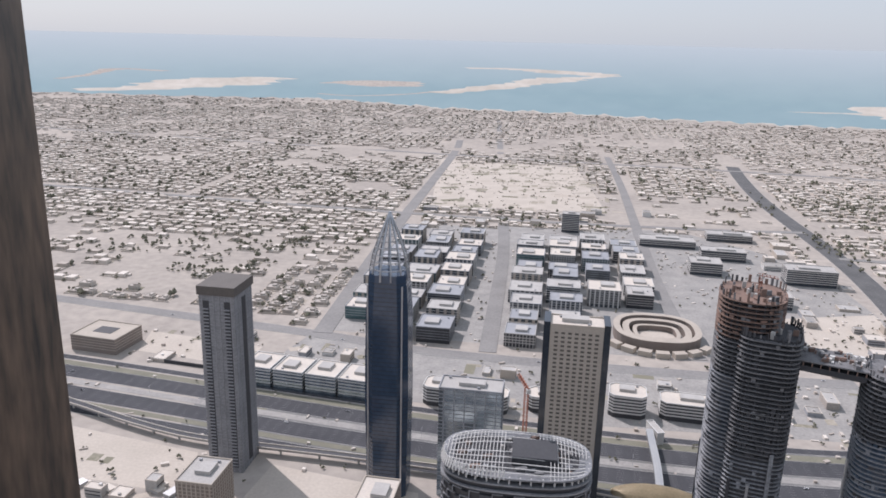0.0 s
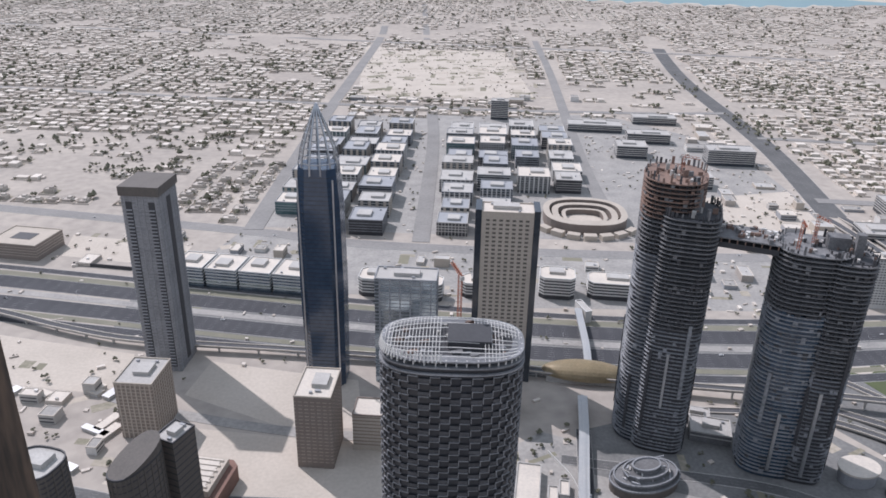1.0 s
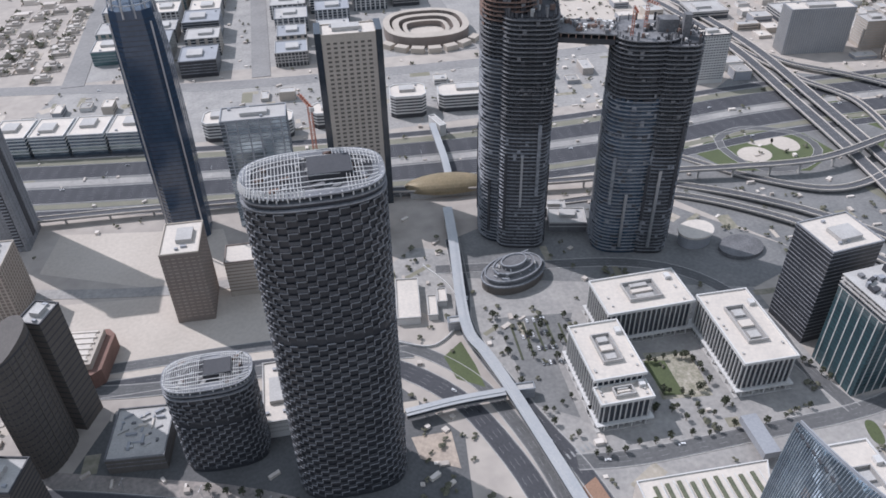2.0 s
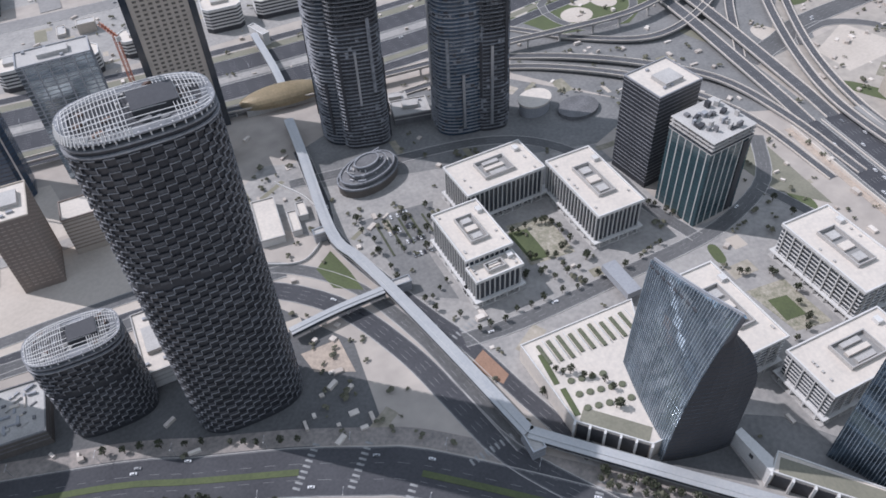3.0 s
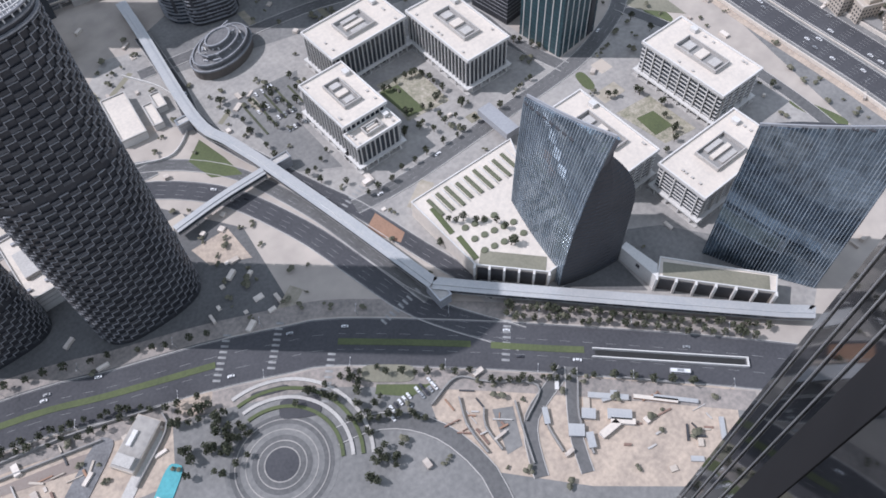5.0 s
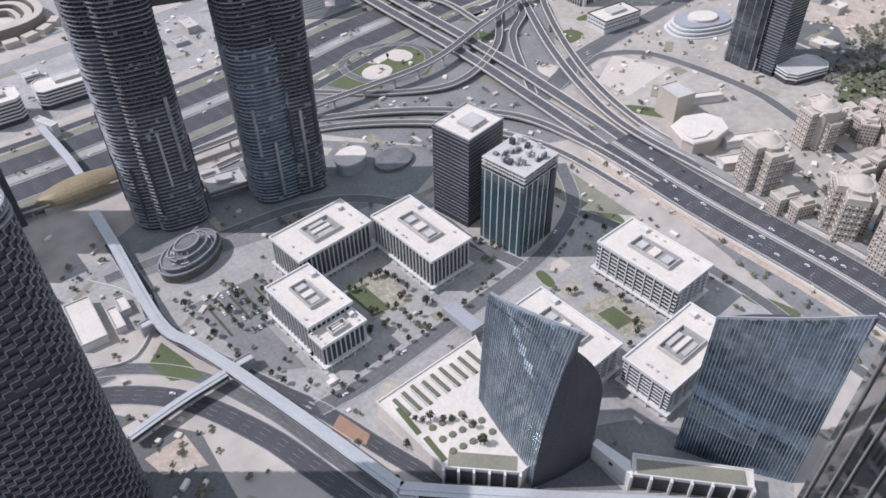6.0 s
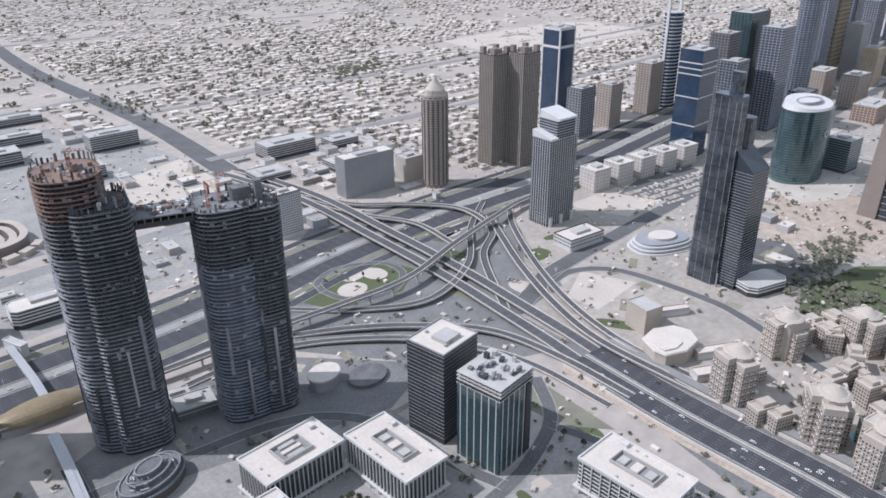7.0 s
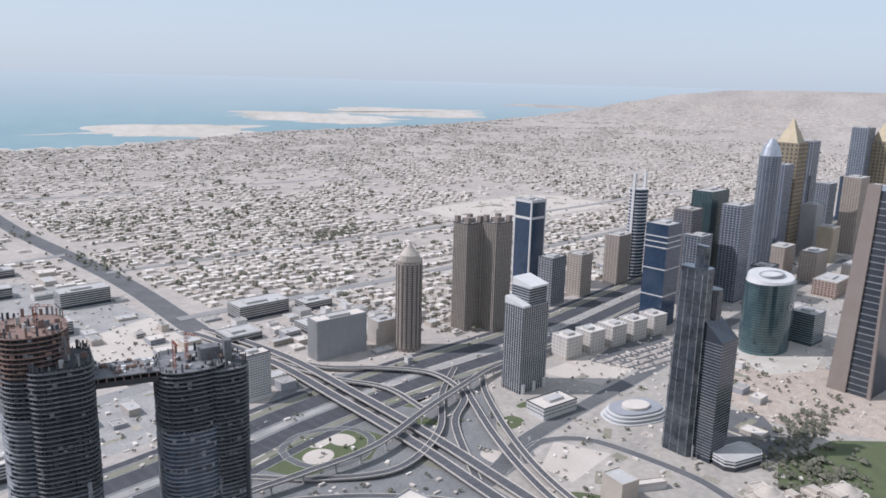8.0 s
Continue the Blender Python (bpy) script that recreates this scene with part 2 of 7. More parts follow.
def oval(w, d, n=28, power=2.0):
    out = []
    for i in range(n):
        a = 2 * math.pi * i / n
        c, s = math.cos(a), math.sin(a)
        out.append((w / 2 * math.copysign(abs(c) ** (2 / power), c), d / 2 * math.copysign(abs(s) ** (2 / power), s)))
    return out


def grow(poly, d):
    """The polygon (anticlockwise) pushed out by d."""
    n, out = len(poly), []
    for i in range(n):
        p, q, r = Vector(poly[i - 1]), Vector(poly[i]), Vector(poly[(i + 1) % n])
        e1, e2 = (q - p).normalized(), (r - q).normalized()
        n1, n2 = Vector((e1.y, -e1.x)), Vector((e2.y, -e2.x))
        k = n1 + n2
        k = k / max(0.4, k.length_squared / 2)
        out.append((q.x + k.x * d, q.y + k.y * d))
    return out


def ring(bm, poly, inner, outer, z0, z1, mi=0):
    a, b = grow(poly, inner), grow(poly, outer)
    n = len(poly)
    vs = [[bm.verts.new((p[0], p[1], z)) for p in q] for q, z in ((a, z0), (b, z0), (b, z1), (a, z1))]
    for i in range(n):
        j = (i + 1) % n
        for k in range(4):
            l = (k + 1) % 4
            bm.faces.new((vs[k][i], vs[k][j], vs[l][j], vs[l][i])).material_index = mi


def along(poly, step, closed=True):
    """Places every step along the outline: x, y, angle of the outward side."""
    out, n = [], len(poly)
    for i in range(n if closed else n - 1):
        p, q = Vector(poly[i]), Vector(poly[(i + 1) % n])
        length = (q - p).length
        k = max(1, round(length / step))
        for j in range(k):
            c = p.lerp(q, (j + 0.5) / k)
            out.append((c.x, c.y, math.degrees(math.atan2(q.y - p.y, q.x - p.x)), length / k))
    return out


def smooth(pts, step=12.0, closed=False):
    """A rounded line through the points."""
    out, n = [], len(pts)
    P = [Vector((*p, 0)[:3]) for p in pts]
    for i in range(n if closed else n - 1):
        p1, p2 = P[i], P[(i + 1) % n]
        p0 = P[i - 1] if (i or closed) else p1 * 2 - p2
        p3 = P[(i + 2) % n] if (closed or i + 2 < n) else p2 * 2 - p1
        k = max(2, int((p2 - p1).length / step))
        for j in range(k):
            u = j / k
            out.append(0.5 * (2 * p1 + (p2 - p0) * u + (2 * p0 - 5 * p1 + 4 * p2 - p3) * u * u + (3 * p1 - p0 - 3 * p2 + p3) * u ** 3))
    if not closed:
        out.append(P[-1])
    return out


def ribbon(bm, line, width, z0, z1, shift=0.0, closed=False, mi=0):
    """A strip of that width along the line, from z0 to z1 over the line's own height."""
    n, rows = len(line), []
    for i, p in enumerate(line):
        a = line[i - 1] if (i or closed) else p
        b = line[(i + 1) % n] if (closed or i + 1 < n) else p
        d = (b - a); d.z = 0; d.normalize()
        s = Vector((d.y, -d.x, 0))
        l, r = p + s * (shift - width / 2), p + s * (shift + width / 2)
        rows.append([bm.verts.new((q.x, q.y, p.z + z)) for q, z in ((l, z0), (r, z0), (r, z1), (l, z1))])
    m = n if closed else n - 1
    for i in range(m):
        a, b = rows[i], rows[(i + 1) % n]
        for k in range(4):
            j = (k + 1) % 4
            bm.faces.new((a[k], b[k], b[j], a[j])).material_index = mi
    if not closed:
        bm.faces.new(rows[0]).material_index = mi
        bm.faces.new(rows[-1][::-1]).material_index = mi


# Beyond 3 km the land and the sea climb a shallow bowl, so that the whole distance stays within 4.9 km.
BOWL_R = np.concatenate([np.linspace(0, 3000, 4), np.linspace(3005, 4878, 600)])
BOWL_S = np.clip((BOWL_R - 3000) / 1880, 0, 1)
BOWL_D = BOWL_R / (1 - BOWL_S ** 2)


def far(x, y, z=0.0):
    d = math.hypot(x, y)
    if d <= 3000:
        return x, y, z
    r = float(np.interp(d, BOWL_D, BOWL_R))
    return x * r / d, y * r / d, H * ((r - 3000) / 1880) ** 2 + z * r / d


def far_np(v):
    d = np.hypot(v[:, 0], v[:, 1])
    r = np.where(d <= 3000, d, np.interp(d, BOWL_D, BOWL_R))
    k = r / np.maximum(d, 1e-6)
    return np.stack([v[:, 0] * k, v[:, 1] * k, H * np.clip((r - 3000) / 1880, 0, 1) ** 2 + v[:, 2] * k], 1)


def polar(az, d):
    return math.sin(radians(az)) * d, math.cos(radians(az)) * d


# ---------------- ground, sea, islands ----------------
COAST = [(-60, 7200), (-30, 6400), (-20, 5850), (-9.6, 5610), (-0.4, 5000), (6.8, 4910), (16.9, 4770), (26, 4850), (29.4, 4980), (35, 5540),
         (39.3, 6220), (46.3, 6850), (51.8, 7580), (56, 8600), (60.2, 10500), (64.3, 14500), (68, 26000), (72, 70000), (76, 300000), (78, 470000)]


def coast(az):
    if az <= COAST[0][0]:
        return COAST[0][1]
    for (a, d), (b, e) in zip(COAST, COAST[1:]):
        if az <= b:
            k = (az - a) / (b - a)
            return d + (e - d) * k + 60 * math.sin(az * 2.3) + 35 * math.sin(az * 7.1)
    return 90000


def sheet(name, rings, azs, mat, label, dz=0.0):
    """A sheet in polar strips: rings(az) gives the distances from near to far."""
    verts, faces = [], []
    cols = [rings(a) for a in azs]
    n = len(cols[0])
    for a, col in zip(azs, cols):
        for d in col:
            verts.append(far(*polar(a, d), dz))
    for i in range(len(azs) - 1):
        for j in range(n - 1):
            k = i * n + j
            faces.append((k, k + 1, k + n + 1, k + n))
    me = bpy.data.meshes.new(name)
    me.from_pydata(verts, [], faces)
    me.materials.append(M[mat])
    me.update()
    if sum(p.normal.z for p in me.polygons) < 0:
        me.flip_normals()
    return tagged(new(name, me), label, kind="structure")


FAR_RINGS = [0, 150, 300, 600, 1000, 1500, 2000, 2500, 3000, 3200, 3400, 3700, 4000, 4400, 4800, 5300, 6000, 7000, 8500, 10500, 14000, 20000, 32000, 60000, 150000, 500000]
sheet("ground", lambda a: [min(d, coast(a) + 60) for d in FAR_RINGS] if -75 <= a <= 78 else FAR_RINGS, [-75 + i * .5 for i in range(307)] + [80 + i * 5 for i in range(42)], "ground", "dusty sand-coloured city ground reaching the horizon")
SEA = [0, 150, 400, 800, 1500, 2500, 4000, 6500, 10000, 16000, 30000, 60000, 120000, 300000, 480000]
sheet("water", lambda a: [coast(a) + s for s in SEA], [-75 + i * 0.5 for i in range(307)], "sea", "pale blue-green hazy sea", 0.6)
sheet("beach", lambda a: [coast(a) - 25, coast(a) + 45 + 40 * math.sin(a * 5)], [-12 + i * 0.4 for i in range(110)], "beach", "white sand beach along the shore", 1.2)


def island(label, line, widths, mat="beach", dz=1.6, name="island"):
    """A low sand bank along a line of bearing and distance, with its widths."""
    pts = smooth([polar(a, d) for a, d in line], 120)
    n, verts, faces = len(pts), [], []
    for i, p in enumerate(pts):
        a, b = pts[max(0, i - 1)], pts[min(n - 1, i + 1)]
        d = (b - a).normalized()
        s = Vector((d.y, -d.x, 0))
        u = i / (n - 1) * (len(widths) - 1)
        k = min(int(u), len(widths) - 2)
        w = (widths[k] + (widths[k + 1] - widths[k]) * (u - k)) * (1 + 0.18 * math.sin(i * 1.7) + 0.1 * math.sin(i * 4.1))
        for f in (-0.5, -0.3, 0.3, 0.5):
            q = p + s * w * f
            verts.append(far(q.x, q.y, dz if abs(f) < 0.4 else 0.2))
    for i in range(n - 1):
        for j in range(3):
            k = i * 4 + j
            faces.append((k, k + 4, k + 5, k + 1))
    me = bpy.data.meshes.new(name)
    me.from_pydata(verts, [], faces)
    me.materials.append(M[mat])
    me.update()
    if sum(p.normal.z for p in me.polygons) < 0:
        me.flip_normals()
    return tagged(new(name, me), label, kind="structure")


island("long pale sand bank joined to the shore", [(-26, 6500), (-22, 6650), (-19, 7150), (-15.5, 7900), (-13, 8300), (-11.2, 8200)], [300, 500, 900, 1300, 900, 200])
island("thin breakwater of dark rock", [(-27, 8000), (-25, 8800), (-23.3, 10200), (-20.1, 9700)], [120, 150, 300, 200], "ground")
island("low island with grey-brown buildings under way", [(-6.6, 8100), (-5.0, 7700), (-3.8, 7450), (-2.0, 7350)], [400, 1500, 900, 300], "ground")
island("thin breakwater of dark rock", [(-9.6, 6150), (-7.1, 5950), (-3, 6250), (-1.2, 6600)], [60, 80, 80, 60], "ground")
island("hooked pale sand bank in the sea", [(1.3, 12500), (4.6, 12600), (7.9, 12000), (11.2, 10800), (8.3, 9600), (4.6, 7850), (2.1, 7100), (-0.8, 6450)], [700, 1000, 1300, 300, 900, 500, 500, 250])
island("broad pale sand island close to the shore", [(27.7, 6700), (29.8, 6650), (32, 6500), (34.6, 6000), (36.5, 5640)], [300, 1500, 1900, 900, 150])
island("flat pale sand peninsula", [(37.8, 9900), (40.6, 9500), (43.8, 8700), (47.1, 7500)], [300, 1500, 1900, 500])
island("flat pale sand peninsula", [(45.7, 10400), (48.8, 10900), (52.2, 9900), (55.2, 9300)], [500, 3000, 1800, 600])
island("far hazy harbour land", [(57.5, 15000), (60, 15500), (63, 14800), (66, 15200)], [300, 1800, 1500, 600], "ground")


# ---------------- roads ----------------
LEVEL, PLOT = [0.12], [0.02]


ROADS = []


def road(label, pts, width, mat="asphalt", name="road", lanes=0, edge=True, closed=False, step=14.0):
    """A flat carriageway on the ground with kerbs and lane marks."""
    LEVEL[0] += 0.012
    z = LEVEL[0]
    line = smooth(pts, step, closed)
    ROADS.append((line, width / 2))
    top = tagged(link(name, strip(line, width, 0, z, closed), mat), label, kind="structure")
    if edge:
        bm = bmesh.new()
        for s in (-1, 1):
            ribbon(bm, line, 0.5, 0, z + 0.16, s * (width / 2 + 0.25), closed)
        part("kerb", bm, "concrete", top)
    if lanes:
        marks(line, width, lanes, z, top)
    return line


def strip(line, width, z0, z1, closed=False):
    bm = bmesh.new()
    ribbon(bm, line, width, z0, z1, 0, closed)
    return bm


def marks(line, width, lanes, z, parent):
    bm = bmesh.new()
    for s in (-1, 1):
        ribbon(bm, line, 0.22, z, z + 0.02, s * (width / 2 - 0.6))
    for k in range(1, lanes):
        off = -width / 2 + width * k / lanes
        for i in range(0, len(line) - 1):
            a, b = line[i], line[i + 1]
            ribbon(bm, [a, a.lerp(b, 0.45)], 0.18, z, z + 0.02, off)
    part("lane_marking", bm, "paint", parent)


def flyover(label, pts, width, lanes=2, pier=38.0, name="flyover", thick=1.6):
    """An elevated carriageway: deck, parapets, piers; the points carry the height."""
    line = smooth(pts, 10)
    ROADS.append((line, width / 2))
    top = thing(name, 0, 0, 0, 0, label, "flyover")
    bm = bmesh.new(); ribbon(bm, line, width, -thick, -0.05)
    part("deck", bm, "deck", top)
    bm = bmesh.new(); ribbon(bm, line, width - 0.8, -0.04, 0.0)
    part("carriageway", bm, "fly", top)
    for s in (-1, 1):
        bm = bmesh.new(); ribbon(bm, line, 0.75, -0.05, 1.1, s * (width / 2 - 0.35))
        part("parapet", bm, "roofwhite", top)
    marks(line, width - 0.8, lanes, 0.0, top)
    run, first = 0.0, None
    for a, b in zip(line, line[1:]):
        run += (b - a).length
        if run > pier and a.z > 4.5:
            run = 0
            bm = bmesh.new()
            box(bm, 0, 0, 0, min(2.4, width * 0.3), 1.6, a.z - thick - 1.2)
            box(bm, 0, 0, a.z - thick - 1.2, width * 0.7, 1.9, 1.2)
            part("pier", bm, "concrete", top, m=pose(a.x, a.y, 0, 0, 0, math.degrees(math.atan2(b.y - a.y, b.x - a.x)) + 90))
    return line


def plot(name, label, poly, mat, z=None, kind="structure", category=""):
    if z is None:
        PLOT[0] += 0.0015
        z = PLOT[0]
    return tagged(link(name, one_prism(poly, 0, z), mat), label, category, kind=kind)


def offset(pts, d):
    """The line moved d to its right."""
    line = smooth(pts, 30)
    out = []
    for i, p in enumerate(line):
        v = line[min(i + 1, len(line) - 1)] - line[max(0, i - 1)]
        v.normalize()
        out.append((p.x + v.y * d, p.y - v.x * d))
    return out


# the wide motorway that crosses the view, and its service roads
MOTOR = [(-1500, 1145), (-1000, 1020), (-480, 885), (-91, 782), (190, 720), (420, 690), (620, 690), (830, 668), (1130, 618), (1500, 598), (2000, 560), (3000, 470)]
motor = []
for d, w, lanes, text in ((25, 30, 7, "seven-lane grey motorway carriageway"), (-25, 30, 7, "seven-lane grey motorway carriageway"), (62, 14, 3, "grey service road beside the motorway"), (-62, 12, 3, "grey service road beside the motorway")):
    motor.append(road(text, offset(MOTOR, d), w, "asphalt", lanes=lanes))
for d, w, mat, text in ((0, 12, "paving", "paved motorway median"), (47, 9, "dry", "strip of dry lawn beside the motorway"), (-47, 12, "dry", "strip of dry lawn beside the motorway")):
    tagged(link("verge", strip(smooth(offset(MOTOR, d), 30), w, 0, 0.2), mat), text, kind="structure")
# raised rail line along its near side
flyover("curving grey concrete viaduct of the metro line", [(x, y, 8.5) for x, y in [(-1500, 1060), (-900, 910), (-520, 846), (-438, 812), (-340, 765), (-254, 735), (-85, 705), (100, 668), (200, 640)]], 9, 1, 36, "viaduct")
# cross road beyond the low offices
cross = road("pale grey city road", [(-1600, 1460), (-638, 1190), (-191, 1064), (14, 1000), (353, 950), (560, 930)], 26, "avenue", lanes=2)
# second motorway, running away to the sea
HW2 = [(490, -260), (536, -40), (560, 60), (582, 180), (612, 300), (668, 520), (700, 680), (734, 860), (745, 1080), (838, 1500), (920, 2120), (1010, 2560), (1120, 2990)]
hw = [road("six-lane dark motorway carriageway", offset([p for p in HW2[:5]], d), 23, "asphalt", lanes=6) for d in (-15, 15)]
hw_far = road("wide grey road running to the coast", HW2[8:], 46, "asphalt_old", lanes=4)
FLY = [(612, 300), (640, 410), (668, 520), (700, 680), (734, 860), (745, 1080)]
for d in (-14, 14):
    o = offset(FLY, d)
    n = len(o) - 1
    flyover("straight concrete flyover over the motorway", [(x, y, 0.3 + 8.2 * math.sin(math.pi * min(1, max(0, i / n))) ** 0.6) for i, (x, y) in enumerate(o)], 15, 4)
# the curved metro viaduct over the junction
flyover("high curving metro viaduct over the junction", [(200, 640, 9), (330, 605, 11), (445, 582, 12), (513, 564, 13), (608, 544, 15), (725, 560, 15), (843, 573, 14), (930, 578, 12), (1130, 550, 11), (1500, 530, 11)], 9, 1, 34, "viaduct")
# ramps
RAMPS = [
    ([(744, 930, .4), (748, 850, 5), (762, 780, 6), (813, 715, 6), (846, 640, 6), (810, 560, 5), (735, 520, 3), (640, 420, .4)], 10),
    ([(736, 900, .4), (732, 800, 5), (740, 730, 6), (762, 660, 5), (745, 575, 1)], 9),
    ([(860, 600, .4), (808, 545, 5), (737, 462, 6), (676, 375, 6), (640, 300, 5), (622, 200, 3), (612, 120, .4)], 10),
    ([(900, 590, .4), (839, 541, 3), (752, 447, 5), (690, 361, 5), (652, 276, 4), (640, 190, .6)], 9),
    ([(443, 575, .5), (495, 527, 4), (545, 470, 5), (585, 400, 5), (590, 320, 2), (575, 230, .4)], 10),
    ([(300, 585, .4), (420, 560, 2), (506, 478, 5), (545, 400, 5), (560, 330, 2), (548, 240, .4)], 9),
    ([(480, 625, .4), (532, 550, 3), (600, 500, 5), (700, 520, 6), (800, 590, 3), (900, 640, .4)], 9),
]
for pts, w in RAMPS:
    flyover("curved concrete ramp of the motorway junction", pts, w, 2, 30, "ramp")
loop = road("round loop ramp of the junction", [(540, 600), (548, 640), (592, 652), (640, 622), (640, 580), (600, 556), (555, 565)], 9, "asphalt_old", closed=True, lanes=0)
plot("lawn", "green lawn inside the loop ramp", [(498, 640), (530, 655), (590, 662), (650, 620), (655, 570), (600, 545), (520, 575)], "grass", .105)
for x, y, w, d in ((516, 645, 30, 22), (566, 596, 40, 34), (592, 622, 34, 26), (614, 604, 30, 36), (775, 610, 40, 30), (700, 430, 30, 50)):
    plot("sand_bed", "round bed of bare sand", [(x + a, y + b) for a, b in oval(w, d, 18)], "sand", .112)
plot("lawn", "green triangle between the ramps", [(735, 690), (760, 650), (745, 590), (725, 640)], "grass", .105)
plot("sand_bed", "bare sand between the ramps", [(770, 690), (830, 650), (815, 600), (760, 600)], "sand", .112)
# roads near the foot of the tower
bou = road("curving dark boulevard with a planted median", [(-330, 420), (-180, 370), (-62, 318), (-19, 292), (34, 262), (80, 231), (104, 212), (160, 147), (213, 80), (267, 8), (320, -70)], 34, "asphalt", lanes=3)
BM = [[(-150, 357), (-62, 318), (-19, 292), (40, 258)], [(104, 212), (132, 180), (160, 147)], [(168, 137), (190, 109), (205, 91)]]
for b in BM:
    tagged(link("median", strip(smooth(b, 12), 4.5, 0, 0.5), "grass"), "clipped green median of the boulevard", kind="structure")
curve1 = road("two broad lanes curving under the footbridge", [(-160, 470), (0, 447), (75, 425), (125, 370), (146, 300), (152, 240), (158, 190), (185, 125)], 17, "asphalt", lanes=4)
curve2 = road("curving road beside the footbridge", [(-160, 492), (20, 468), (95, 440), (143, 385), (162, 310), (166, 240), (168, 190)], 11, "asphalt_old", lanes=3)
roadR = road("street along the car park", [(190, 560), (172, 480), (160, 432), (175, 330), (186, 280), (192, 219), (200, 160)], 13, "asphalt", lanes=3)
mid = road("street between the offices and the glass tower", [(186, 283), (232, 272), (330, 262), (395, 256), (440, 258), (500, 275), (545, 320)], 13, "asphalt_old", lanes=3)
mid2 = road("street past the dark office towers", [(400, 258), (395, 311), (402, 365), (380, 430), (330, 470), (230, 500), (160, 520)], 12, "asphalt_old", lanes=3)
mid3 = road("curving service street beside the motorway", [(490, 270), (500, 180), (490, 100), (470, 30), (450, -60)], 10, "asphalt_old")
north = road("street across the sandy plots", [(-420, 560), (-250, 505), (-100, 455), (40, 440), (110, 425)], 14, "asphalt_old", lanes=4)
sand_road = road("beaten sand track across the empty plots", [(-260, 640), (-180, 605), (-60, 570), (40, 560), (100, 560)], 13, "paving", edge=False)
srv = road("wide service road beside the old quarter", [(640, 410), (700, 418), (760, 428), (926, 415), (1107, 398), (1500, 370), (2200, 300)], 24, "asphalt_old", lanes=5)
srv2 = road("curving approach road", [(712, 395), (730, 412), (775, 408), (812, 359), (806, 246), (784, 187), (740, 110), (700, 20)], 12, "asphalt_old")
for text, pts, w in (("straight pale avenue through the villas", [(-183, 1069), (-116, 1754), (28, 2973), (60, 3400)], 30),
                     ("street between the office blocks", [(66, 1010), (124, 1521), (150, 1900)], 26), ("avenue past the round building", [(370, 1000), (407, 1379), (548, 2305), (640, 3000)], 24),
                     ("pale avenue to the sea", [(215, 3000), (250, 3600), (293, 4300)], 26), ("cross avenue", [(-1800, 2300), (-100, 1900), (600, 1800), (880, 1790)], 22),
                     ("cross avenue", [(-3000, 3800), (0, 2950), (1060, 2700), (2600, 2300)], 26), ("cross avenue", [(760, 1160), (1500, 1010), (2600, 860)], 24), ("cross avenue", [(850, 1560), (1900, 1330), (3200, 1100)], 20)):
    LEVEL[0] += 0.012
    line = smooth(pts, 60)
    ROADS.append((smooth(pts, 14), w / 2))
    bm = bmesh.new(); ribbon(bm, line, w, -0.5, LEVEL[0] + 0.3)
    for v in bm.verts:
        v.co = far(*v.co)
    tagged(link("road", bm, "avenue"), text, kind="structure")

# plots of land
plot("paving", "worn grey paving and gravel of the motorway junction", [(430, 545), (560, 720), (700, 800), (860, 690), (900, 600), (760, 430), (690, 350), (600, 330), (520, 380)], "lot")
plot("paving", "worn grey verge along the motorway", [(-300, 880), (190, 770), (420, 745), (560, 740), (560, 640), (200, 640), (-300, 780)], "lot")
plot("paving", "grey yards behind the low offices", [(-200, 1060), (350, 945), (560, 925), (540, 770), (190, 800), (-260, 900)], "paving")
plot("paving", "worn sandy yards and lots beside the old quarter", [(560, 60), (640, 400), (1100, 395), (1250, 300), (1150, 30), (800, -60)], "dirt")
plot("paving", "worn sandy yards around the skyline towers", [(700, 430), (1000, 640), (1700, 600), (2900, 480), (2900, 200), (1300, 180), (1080, 400)], "dirt")
plot("paving", "grey yards of the office quarter", [(-170, 1080), (-110, 1780), (560, 1780), (760, 1500), (720, 1000), (560, 965)], "paving")
plot("paving", "grey side strip of the second motorway", [(470, 0), (600, 330), (640, 330), (600, 0), (560, -200), (440, -200)], "lot")
plot("sandy_plot", "empty plot of pale sand with tyre tracks", [(-175, 700), (-20, 655), (-15, 575), (-95, 585), (-190, 640)], "sand")
plot("sandy_plot", "empty plot of pale sand", [(-190, 590), (-75, 565), (60, 550), (75, 450), (-60, 455), (-230, 515)], "sand")
plot("sandy_plot", "empty plot of pale sand", [(-420, 770), (-260, 720), (-240, 640), (-420, 680)], "sand")
plot("sandy_plot", "wide empty plot of sand", [(-440, 1060), (-260, 1010), (-270, 940), (-430, 985)], "sand")
plot("sandy_plot", "sandy building plot behind the twin towers", [(560, 1180), (735, 1210), (700, 1010), (560, 1000)], "sand")
plot("sandy_plot", "empty sandy plot beside the stepped tower", [(965, 530), (1085, 505), (1120, 420), (985, 432)], "sand")
plot("paving", "asphalt car park beyond the stepped tower", [(1062, 488), (1205, 497), (1275, 455), (1215, 395), (1080, 400)], "asphalt_old", .11)
plot("sandy_plot", "empty sandy plot beside the ramp", [(712, 380), (780, 400), (795, 330), (705, 335)], "sand")
plot("sandy_plot", "worn sandy ground around the park", [(1010, 215), (1090, 330), (1250, 330), (1290, 180), (1180, 60), (1060, 60)], "site")
plot("paving", "dark asphalt forecourt of the glass towers", [(880, 225), (960, 330), (1010, 320), (1030, 215), (960, 165), (900, 175)], "asphalt_old")
plot("paving", "pale forecourt of the oval office", [(1190, 250), (1270, 345), (1400, 300), (1380, 200), (1260, 195)], "beach")
